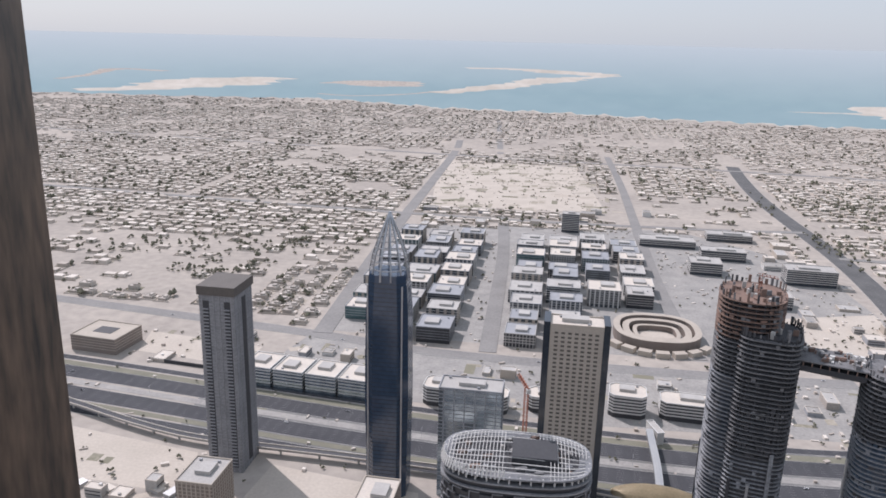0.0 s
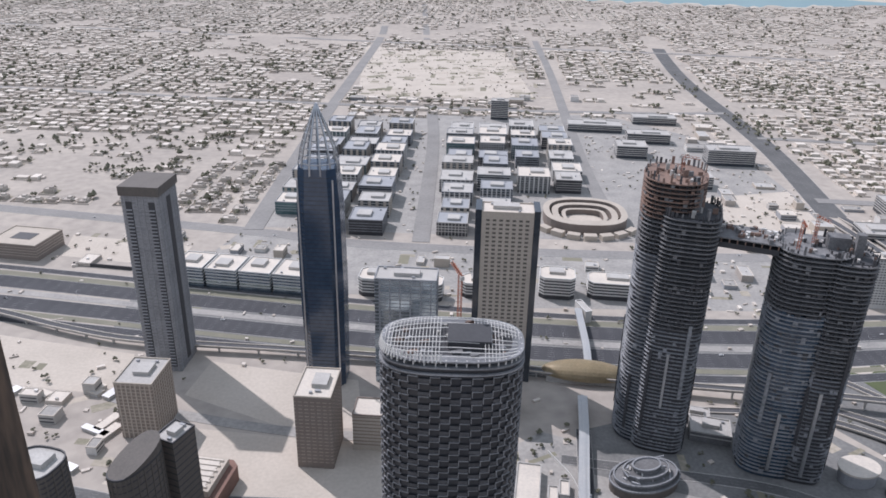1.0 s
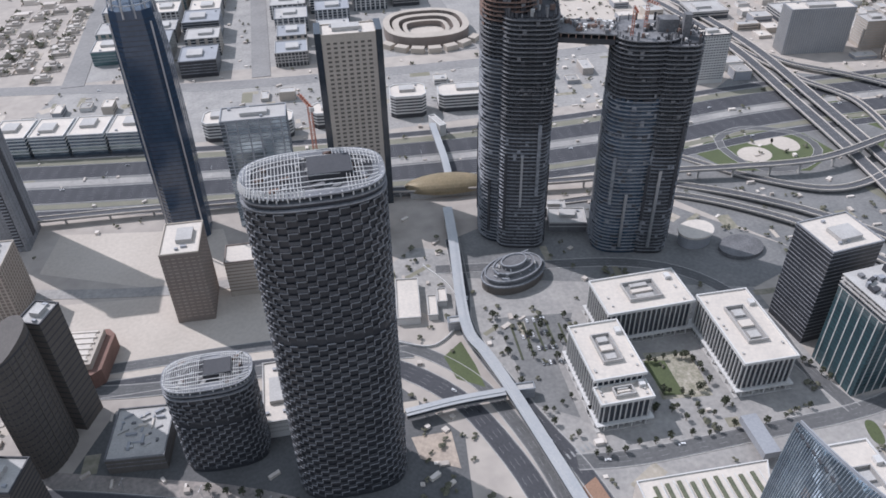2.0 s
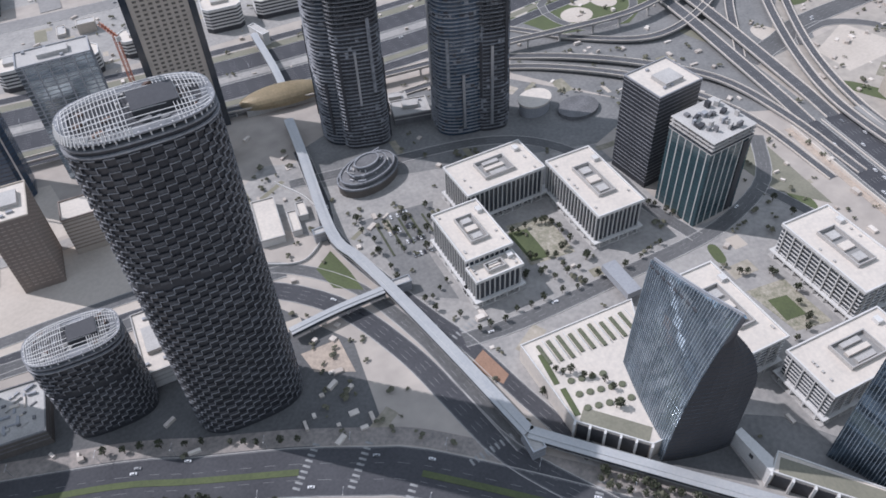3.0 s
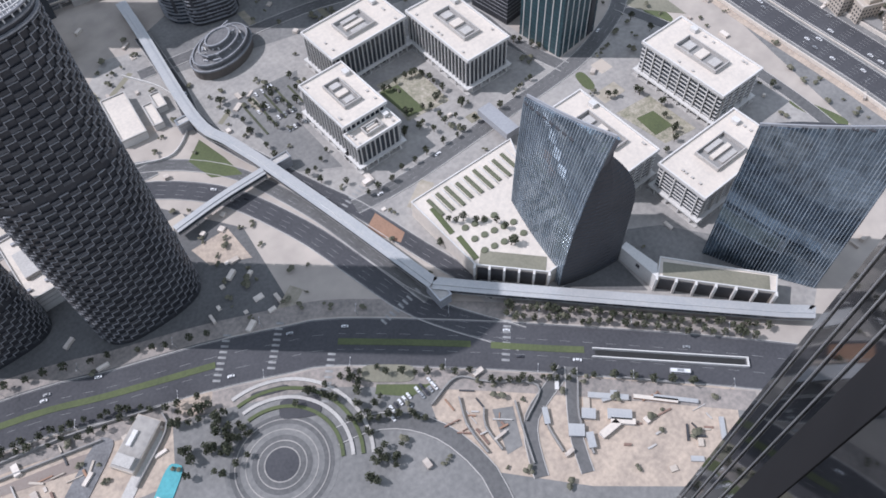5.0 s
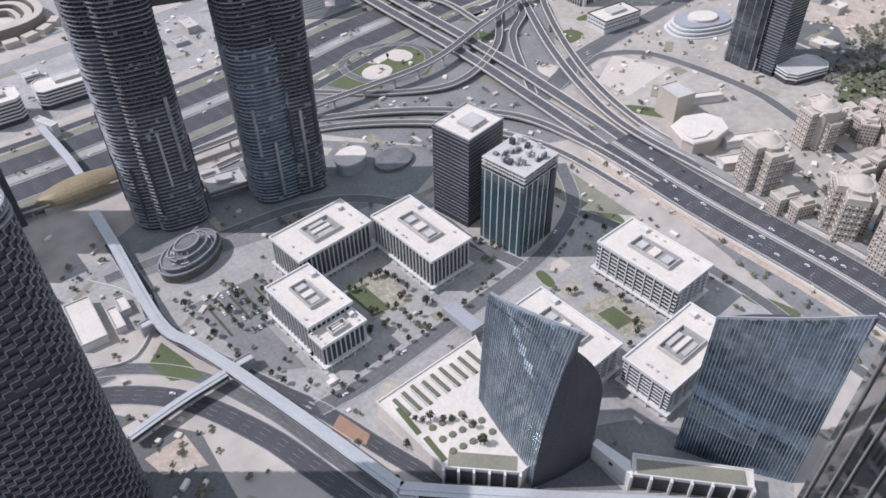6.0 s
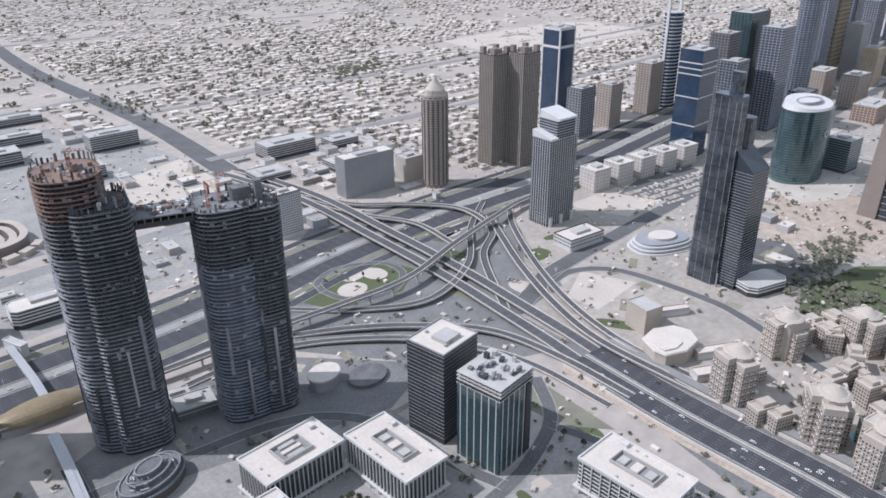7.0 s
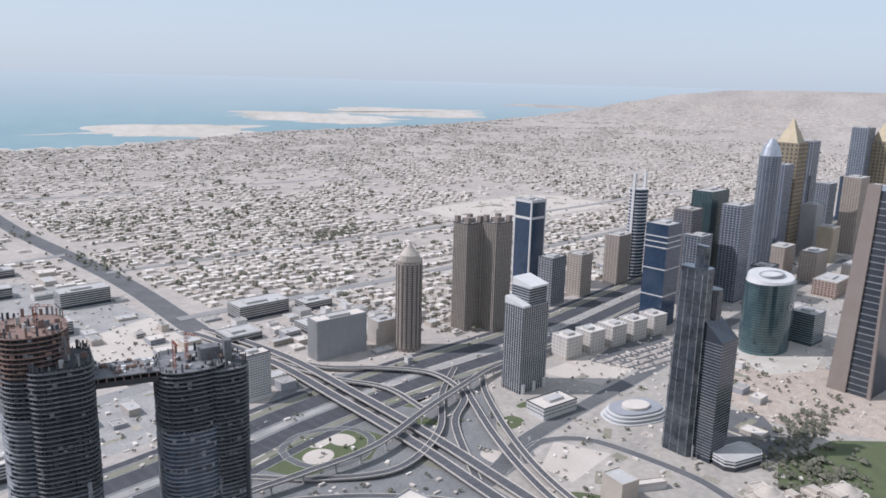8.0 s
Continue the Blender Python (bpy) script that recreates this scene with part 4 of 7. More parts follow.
t = skyline("round beige ribbed apartment tower with a pointed top", 918, 750, 44, 44, 152, 0, "brown", "beige", 3.7, 1.5, (7, 1.6, .8, "beige"), oval(44, 40, 16), "apartment_tower", False)
bm = bmesh.new()
for px, py, ang, _ in along(oval(45, 41, 16), 8.6):
    box(bm, px, py, 4, 2.2, 1.5, 142, ang)
tagged(part("strip_glazing", bm, "umber", t), kind="stuff")
bm = bmesh.new(); prism(bm, oval(34, 31, 16), 150, 160); frustum(bm, oval(33, 30, 16), 160, 170, .45); frustum(bm, oval(14, 13, 16), 170, 180, .1); part("pointed_roof", bm, "beige", t)
for x, y, h in ((1072, 742, 203), (1100, 700, 206)):
    t = skyline("brown striped tower with spiky corners", x, y, 40, 36, h - 10, -10, "umber", "dark", 7.4, 1.0, (4.2, 1.1, 1.0, "beige"), None, "apartment_tower", False)
    for a in (-1, 1):
        for b in (-1, 1):
            part("corner_turret", one_prism([(a * 15 + p, b * 13 + q) for p, q in rect(8, 8)], h - 10, h + 2), "brown", t)
    part("crown", one_prism(rect(18, 16), h - 10, h - 2), "brown", t)
t = skyline("square dark blue glass tower with a white frame", 1405, 812, 46, 46, 190, -10, "bluglass", "bluglass", 8, 1.0, None, None, "office_tower")
for a in (-1, 1):
    for b in (-1, 1):
        part("corner_frame", one_box(3, 3, 193, 0, a * 22.6, b * 22.6), "white", t)
for z in (150, 186):
    bm = bmesh.new(); ring(bm, rect(46, 46), -.5, .8, z, z + 5); part("white_band", bm, "white", t)
# stepped pale tower
t = tower("stepped_tower", "stepped pale tower with gabled white roofs and a window grid", 905, 520, -12, [(-27, -18), (27, -18), (27, 18), (-27, 18)], 128, "glass", "grey", 3.8, .55, .3, (4.5, .6, .45, "white"), plant=False)
part("upper_body", one_box(36, 34, 26, 128, 5, 2), "glass", t)
for k in range(7):
    bm = bmesh.new(); ring(bm, [(5 + a, 2 + b) for a, b in rect(36, 34)], -.1, .4, 130 + k * 3.8, 131.2 + k * 3.8); part("floor_band", bm, "grey", t)
for x0, x1, z in ((-27, -13, 128), (-13, 23, 154)):
    bm = bmesh.new(); prism(bm, [(x0, -18.5), (x1, -18.5), (x1, 18.5), (x0, 18.5)], z, [z + 3, z + 3, z + 11, z + 11]); part("sloping_roof", bm, "white", t)
for a in (-22, 0, 22):
    part("entrance_pier", one_box(5, 4, 14, 0, a, -19), "white", t)
tower("hotel_slab", "long grey hotel slab with white end walls and fins", 826, 822, -14, rect(92, 30), 64, "grey", "grey", 3.6, .6, .2, (3.4, .8, .7, "concrete"), roof="roofwhite")
tower("office_block", "small beige office block", 915, 806, -12, rect(36, 30), 40, "beige", "concrete", 3.8, 1.0)
tower("white_apartments", "white apartment slab with rows of windows", 628, 785, -10, rect(38, 22), 66, "white", "dark", 3.6, 1.3, .1, (4, 1.2, .5, "white"), roof="roofwhite")
for lab, x, y, w, d, h, body, band in (
        ("beige apartment tower", 1412, 690, 40, 36, 88, "beige", "brown"), ("grey apartment tower", 1310, 700, 46, 34, 98, "grey", "dark"), ("brown apartment tower", 1560, 672, 48, 36, 110, "brown", "beige"),
        ("dark glass tower with a stepped top", 1600, 490, 80, 44, 225, "tealglass", "recess"), ("grey tower with a long blank side", 1592, 430, 52, 44, 202, "steelblue", "grey"),
        ("grey tower with narrow windows", 2255, 440, 44, 44, 300, "steelblue", "grey"), ("pale yellow apartment block", 2140, 345, 46, 40, 92, "gold", "beige"), ("grey apartment tower", 2195, 400, 56, 40, 138, "concrete", "grey"),
        ("brown tower with ribs", 2315, 322, 70, 46, 208, "brown", "beige"), ("tall grey tower", 2770, 385, 70, 50, 322, "steelblue", "grey"), ("low brown apartment block", 1940, 410, 66, 40, 64, "brown", "beige"),
        ("blue-grey glass tower", 2450, 420, 60, 46, 170, "steelblue", "grey"), ("grey glass tower", 1950, 500, 50, 44, 140, "steelblue", "slab"), ("beige apartment block", 1760, 560, 50, 40, 80, "beige", "brown"),
        ("dark glass office tower", 1480, 470, 44, 40, 150, "steelblue", "slab"), ("blue glass tower", 2050, 460, 54, 46, 250, "bluglass", "grey"), ("pale office block", 1660, 380, 50, 40, 70, "concrete", "dark"),
        ("teal glass tower behind the blue one", 1668, 618, 40, 36, 128, "tealglass", "steelblue"), ("brown and blue rounded tower", 1500, 500, 44, 40, 196, "steelblue", "brown"), ("dark blue glass tower", 2900, 420, 70, 50, 150, "bluglass", "steelblue"), ("beige apartment block", 1900, 330, 70, 40, 70, "beige", "brown"), ("low red-brown apartment block", 1800, 270, 90, 50, 34, "brick", "beige"), ("pale apartment block", 1960, 250, 60, 40, 40, "beige", "roofwhite"), ("pale apartment tower", 2600, 300, 60, 46, 160, "beige", "grey"), ("grey glass tower", 2420, 250, 60, 46, 130, "steelblue", "grey")):
    skyline(lab if lab.count(' ') > 2 else lab + ' beside the motorway', x, y, w, d, h, -8, body, band, 5.2, 1.1, (7, 1.2, .5, band))
t = skyline("slim white and blue glass tower with open masts", 1640, 664, 48, 40, 205, -8, "bluglass", "white", 7.6, 2.2, None, oval(46, 40, 20), "office_tower", False)
for s in (-1, 1):
    part("side_mast", one_box(5, 6, 243, 0, s * 23, 0), "white", t)
t = skyline("deep blue glass tower with white bands", 1326, 484, 50, 44, 192, -8, "bluglass", "bluglass", 7.6, 1.2, None, None, "office_tower")
for z in (60, 110, 150, 160, 170):
    bm = bmesh.new(); ring(bm, rect(50, 44), -.4, .6, z, z + 1.8); part("white_band", bm, "white", t)
# faceted glass tower with a slanted top
t = thing("faceted_tower", 868, 268, 0, -14, "tall grey mirror-glass tower with faceted sides and a broken top", "tower")
for a, w, d, h, mat, k in ((-8, 24, 42, 232, "facet", .86), (13, 20, 46, 205, "glass", .9), (0, 14, 26, 256, "facet", .6)):
    bm = bmesh.new(); prism(bm, [(a + p, q) for p, q in cut_rect(w, d, 5)], 0, h, [(a + p * k, q * k) for p, q in cut_rect(w, d, 5)]); part("glass_shard", bm, mat, t)
    for j in range(int(h / 14)):
        s = 1 - (1 - k) * j * 14 / h
        bm = bmesh.new(); ring(bm, [(a + p * s, q * s) for p, q in cut_rect(w, d, 5)], -.1, .25, 8 + j * 14, 8.5 + j * 14); part("floor_band", bm, "recess", t)
bm = bmesh.new(); prism(bm, [(6 + p, -30 + q) for p, q in rect(34, 26)], 0, [150, 150, 172, 172]); part("glass_shard", bm, "glass", t)
bm = bmesh.new()
for j in range(40):
    ring(bm, [(6 + p, -30 + q) for p, q in rect(34, 26)], -.1, .2, 6 + j * 3.6, 6.6 + j * 3.6)
tagged(part("banding", bm, "weave", t), kind="stuff")
bm = bmesh.new()
for p, q, hh, lean in ((-20, -16, 226, .86), (-20, -5, 230, .86), (-20, 7, 230, .86), (-20, 16, 226, .86), (-15, -21, 226, .86), (-4, -21, 226, .86), (8, -23, 200, .9), (18, -23, 200, .9)):
    prism(bm, [(p + a, q + b) for a, b in rect(.5, .5)], 0, hh, [(-8 * (1 - lean) + p * lean + a, q * lean + b) for a, b in rect(.5, .5)])
tagged(part("mullion_grid", bm, "weave", t), kind="stuff")
for j in range(5):
    part("entrance_column", one_box(1.6, 1.6, 18, 0, -18 + j * 8, -24), "steel", t)
# curved tower and golden pointed tower
t = skyline("curved grey glass tower with a bowed crown", 1785, 424, 52, 44, 290, -8, "steelblue", "grey", 5, .8, (7, 1.2, .5, "slab"), oval(54, 46, 18), "office_tower", False)
bm = bmesh.new(); frustum(bm, oval(52, 44, 18), 290, 312, .72); frustum(bm, oval(37, 31, 18), 312, 328, .25); part("bowed_crown", bm, "steel", t)
for x, y, w, h, body in ((2140, 462, 66, 300, "gold"), (2820, 330, 76, 280, "gold")):
    t = skyline("golden tower with a pointed crown", x, y, w, w, h, -8, body, "brown", 8, 2.2, (8, 2.0, .8, body), None, "hotel_tower", False)
    bm = bmesh.new(); frustum(bm, rect(w * .8, w * .8), h, h + 34, .5); frustum(bm, rect(w * .36, w * .36), h + 34, h + 64, .06); part("pointed_crown", bm, "gold", t)
    bm = bmesh.new()
    for px, py, ang, _ in along(rect(w + .6, w + .6), 11):
        for k in range(int(h / 11)):
            box(bm, px, py, 6 + k * 11, 5, 1.2, 6.5, ang)
    tagged(part("window_stack", bm, "umber", t), kind="stuff")
# round green-glass office
t = skyline("broad oval green-glass office tower with a domed roof", 1322, 290, 106, 74, 120, -12, "tealglass", "glass", 4.4, 1.2, None, oval(106, 74, 36), "office_tower", False)
bm = bmesh.new(); prism(bm, oval(104, 72, 36), 120, [124 + 5 * (1 + p[1] / 36) for p in oval(104, 72, 36)], oval(98, 66, 36)); part("sloping_roof", bm, "white", t)
bm = bmesh.new(); ring(bm, oval(60, 34, 28), -3, 0, 128, 131.5); part("roof_opening", bm, "grey", t)
bm = bmesh.new(); ring(bm, oval(12, 12, 24), -1.6, 0, 0, 1.2); part("round_emblem", bm, "white", t, m=pose(0, -37.4, 82, 90))
tower("office_block", "green glass cube office", 1408, 240, -12, rect(46, 40), 56, "greenglass", "grey", 4.2, 1.0)
# big tower with a sandstone blade
t = thing("blade_tower", 1230, 128, 0, -14, "very tall dark glass tower with a sloping sandstone blade", "tower")
bm = bmesh.new(); prism(bm, rect(70, 58), 0, 300, [(-22, -18), (30, -18), (30, 18), (-22, 18)]); part("body", bm, "glass", t)
for y0, y1, y2, y3 in ((4, 31, 2, 20), (-31, -26, -19, -16)):
    bm = bmesh.new(); prism(bm, [(-39, y0), (-34, y0), (-34, y1), (-39, y1)], 0, 308, [(-25, y2), (-21, y2), (-21, y3), (-25, y3)]); part("stone_blade", bm, "brown", t)
for k in range(0, 60, 2):
    part("floor_band", one_box(.6, 31 - k * .14, 1.2, 6 + k * 4.8, -35.2 + k * .215, -11.5 + k * .05), "weave", t)
# row of five white-roofed blocks
for i in range(5):
    u = i / 4
    tower("apartment_block", "low beige apartment block with a tiered white roof", 1062 + u * 210, 532 - u * 62, -16, rect(36, 34), 36, "beige", "white", 6, 1.4, .5, (7, 1.4, .6, "white"), roof="roofwhite", category="apartment block", group="row of beige blocks")
tower("clinic", "low white flat-roofed building", 856, 446, -16, rect(62, 34), 16, "white", "dark", 5, 1.6, .15, (5, 1.2, .5, "white"), roof="roofwhite", category="building")
t = thing("round_pavilion", 918, 352, 0, -30, "low curved car-park building with a round white roof", "building")
for k in range(3):
    part("parking_level", one_prism(oval(96 - k * 7, 62 - k * 5, 32, 2.6), k * 4.2, k * 4.2 + 1.6), "white", t); part("parking_wall", one_prism(oval(90 - k * 7, 56 - k * 5, 32, 2.6), k * 4.2 + 1.6, k * 4.2 + 4.2), "grey", t)
part("round_roof", one_prism(oval(40, 30, 24), 12.6, 16), "roofwhite", t)
tower("podium_block", "low stepped car-park podium with white ledges", 872, 205, -26, cut_rect(60, 34, 8), 13, "dark", "white", 4, 1.6, .6, plant=False, roof="concrete", category="building")
# hall with the oval roof
t = thing("assembly_hall", 668, 236, 0, -22, "sand-coloured hall with a fan-shaped white roof", "hall")
fan = [(-28, -10), (-24, -22), (0, -26), (24, -18), (32, 0), (24, 16), (0, 22), (-22, 14)]
part("wall", one_prism(fan, 0, 16), "beige", t); part("fan_roof", one_prism(grow(fan, 1.2), 16, 17.6, grow(fan, .2)), "roofwhite", t)
bm = bmesh.new(); prism(bm, [(a * .55 - 8, b * .6 - 4) for a, b in fan], 17.6, 19.2); part("raised_roof", bm, "roofwhite", t)
tower("stone_block", "square sand-coloured tower block", 700, 278, -22, rect(24, 30), 30, "beige", "beige", 7, .4, .1, plant=False, category="building")
for i, (x, y, w, d) in enumerate(((700, 190, 60, 12), (742, 268, 52, 10), (650, 186, 30, 14))):
    tower("annex", "long low white annex", x, y, -38, rect(w, d), 8, "white", "beige", 4, .6, .1, plant=False, roof="roofwhite", category="building")


# ---------------- the old-style quarter of stepped beige buildings ----------------
def window_row(w, d, wide=1.5, deep=.3, high=1.7, step=3.0, bm=None, x=0.0, y=0.0, z=0.0):
    """Upright windows or balconies spaced round one storey."""
    for px, py, ang, _ in along(rect(w, d), step):
        box(bm, x + px, y + py, z, wide, deep, high, ang)


def old_tower(x, y, turn, h, label):
    top = thing("old_style_tower", x, y, 0, turn, label, "apartment tower", "beige quarter")
    part("body", one_prism(cut_rect(26, 24, 5), 0, h - 8), "beige", top)
    for a, b, w, d, hh in ((-15, 2, 12, 18, .8), (15, 0, 12, 18, .72), (0, 14, 18, 10, .86), (2, -14, 14, 8, .62)):
        part("bay", one_box(w, d, h * hh, 0, a, b), "beige", top)
        bm = bmesh.new(); ring(bm, [(a + p, b + q) for p, q in rect(w, d)], -.5, .2, h * hh, h * hh + 1.1); part("bay_parapet", bm, "roofwhite", top)
        rows_, ledges = bmesh.new(), bmesh.new()
        for k in range(int((h * hh - 3) / 3.5)):
            window_row(w, d, bm=rows_, x=a, y=b, z=1.6 + k * 3.5)
            if k % 2:
                window_row(w, d, 3.2, 1.6, .9, 6.0, bm=ledges, x=a, y=b, z=1.6 + k * 3.5)
        tagged(part("window_stack", rows_, "dark", top), kind="stuff")
        tagged(part("balcony_stack", ledges, "roofwhite", top), kind="stuff")
    bm = bmesh.new(); frustum(bm, oval(30, 28, 18), h - 8, h - 6.5, .8); frustum(bm, oval(22, 20, 18), h - 6.5, h - 1, .3); part("domed_roof", bm, "beige", top, "sand-coloured domed roof")
    for px, py in ((-13, -11.6), (13, -11.6), (0, 12)):
        bm = bmesh.new()
        for i in range(8):
            a0, a1 = math.pi * i / 8, math.pi * (i + 1) / 8
            box(bm, math.cos((a0 + a1) / 2) * 3.2, 0, math.sin((a0 + a1) / 2) * 3.2, 1.6, 2.4, .9)
        part("arch", bm, "roofwhite", top, m=pose(px, py, h - 11))
    return top


for x, y, h in ((632, 156, 60), (617, 70, 60), (740, 140, 52), (600, 22, 56), (720, 18, 58), (800, 80, 50)):
    old_tower(x, y, random.choice((-30, -20, 25, 60)), h, "stepped beige apartment tower with balconies and a domed roof")
r = random.Random(11)
for i in range(80):
    x, y = r.uniform(604, 850), r.uniform(-80, 150)
    if any((x - a) ** 2 + (y - b) ** 2 < 900 for a, b in ((632, 156), (617, 70), (740, 140), (600, 22), (720, 18), (800, 80))):
        continue
    t = thing("old_style_block", x, y, 0, r.choice((-30, -18, 20, 60)), "stepped beige low-rise block with roof terraces", "apartment block", "beige quarter")
    w, d, h = r.uniform(14, 26), r.uniform(12, 20), r.uniform(9, 24)
    part("body", one_box(w, d, h), "beige", t); part("upper_storey", one_box(w * .6, d * .7, 4, h, w * .12, 0), "beige", t)
    bm = bmesh.new(); ring(bm, rect(w, d), -.5, .15, h, h + 1.1); part("parapet", bm, "roofwhite", t)
    bm = bmesh.new()
    for k in range(int(h / 3.6)):
        window_row(w, d, bm=bm, z=1.4 + k * 3.6)
    tagged(part("window_stack", bm, "dark", t), kind="stuff")
plot("pool", "small turquoise pool", [(640 + a, 48 + b) for a, b in oval(14, 9, 14)], "pool", 0.5)


# ---------------- the six white-roofed offices ----------------
def office(x, y, turn, w, d, h, label, fins=True):
    top = thing("office_building", x, y, 0, turn, label, "office", "white-roofed offices")
    part("glass_body", one_box(w - 2.6, d - 2.6, h - 2, 0.3), "glass", top)
    part("plinth", one_box(w + 4, d + 4, .6), "concrete", top)
    fin = None
    for px, py, ang, _ in along(rect(w - 1.2, d - 1.2), 4.3 if fins else 9.0):
        m = pose(px, py, .6, 0, 0, ang)
        fin = again(fin, m, top) if fin else part("facade_fin", one_box(.62 if fins else .8, 1.3, h - 2.6), "white", top, m=m)
    slab = None
    for k in range(1, 9):
        m = pose(0, 0, k * (h - 2) / 8.5)
        if slab:
            slab = again(slab, m, top)
        else:
            bm = bmesh.new(); ring(bm, rect(w - 2.6, d - 2.6), -.2, .2 if fins else .6, 0, .5 if fins else .7)
            slab = part("floor_edge", bm, "dark" if fins else "white", top, m=m)
    # portico storey with a ledge
    bm = bmesh.new(); ring(bm, rect(w - 1, d - 1), -1.5, 2.4, 5.2, 6.4); part("ledge", bm, "white", top)
    col = None
    for px, py, ang, _ in along(rect(w + 2.6, d + 2.6), 10):
        m = pose(px, py, .6, 0, 0, ang)
        col = again(col, m, top) if col else part("column", one_box(.9, .9, 4.7), "white", top, m=m)
    part("roof", one_box(w, d, 1.2, h - 2), "roofwhite", top)
    bm = bmesh.new(); ring(bm, rect(w, d), -.8, 0.3, h - 2, h + .6); part("parapet", bm, "white", top)
    bm = bmesh.new(); ring(bm, rect(w * .38, d * .5), -.8, 0, h - .8, h + 2.4); part("plant_screen", bm, "concrete", top)
    part("plant_deck", one_box(w * .37, d * .49, .15, h - .8), "deck", top)
    for k in (-1, 0, 1):
        part("plant_unit", one_box(w * (.2 if k else .24), d * .09, 2.0, h - .65, 0, k * d * .155), "roofwhite" if not k else "concrete", top)
    r = random.Random(int(x))
    unit = None
    for _ in range(7):
        m = pose(r.choice((-1, 1)) * w * .4, r.uniform(-.42, .42) * d, h - .8)
        unit = again(unit, m, top) if unit else part("roof_vent", one_box(1.4, 1.8, 1.2), "concrete", top, m=m)
    part("stair_house", one_box(4.5, 5.5, 3.2, h - .8, w * .38, d * .28), "white", top)
    return top


LB = "square office with white fins, dark glass and a flat white roof"
office(297, 396, -6, 74, 43, 34, LB)
office(352, 334, -8, 43, 79, 34, LB)
t = office(238, 346, -7, 40, 58, 34, LB)
office(233, 309, -7, 40, 17, 27, "lower wing of an office with a white terrace roof")
office(447, 168, -8, 45, 79, 34, "office with a white grid facade and a flat white roof", False)
office(376, 107, -8, 80, 41, 30, "office with a white grid facade and a flat white roof", False)
office(336, 180, -8, 36, 78, 32, "office with a white grid facade and a flat white roof", False)
tower("office_tower", "dark banded box office tower with a white flat roof", 432, 348, -1, rect(46, 41), 92, "recess", "weave", 3.8, .6, .25, roof="roofwhite")
t = tower("office_tower", "half-clad office tower with teal glass and raw top floors", 429, 290, -2, rect(45, 44), 74, "greenglass", "glass", 3.8, .5, .15, (7.5, .8, .4, "white"), plant=False, roof="raw")
for k in range(4):
    part("bare_slab", one_box(46, 45, .7, 74 + k * 3.4), "concrete", t)
col = None
for px, py, ang, _ in along(rect(43, 42), 7):
    m = pose(px, py, 74, 0, 0, ang)
    col = again(col, m, t) if col else part("column", one_box(.9, .9, 10.4), "raw", t, m=m)
r = random.Random(3)
for k in range(22):
    part("formwork", one_box(r.uniform(2, 7), r.uniform(1, 4), r.uniform(1, 6), 84.9, r.uniform(-19, 19), r.uniform(-18, 18), r.choice((0, 90, 20))), r.choice(("raw", "concrete", "grey", "dark")), t)
part("dark_screen", one_box(6, .6, 70, 2, 16, -22.6), "dark", t)


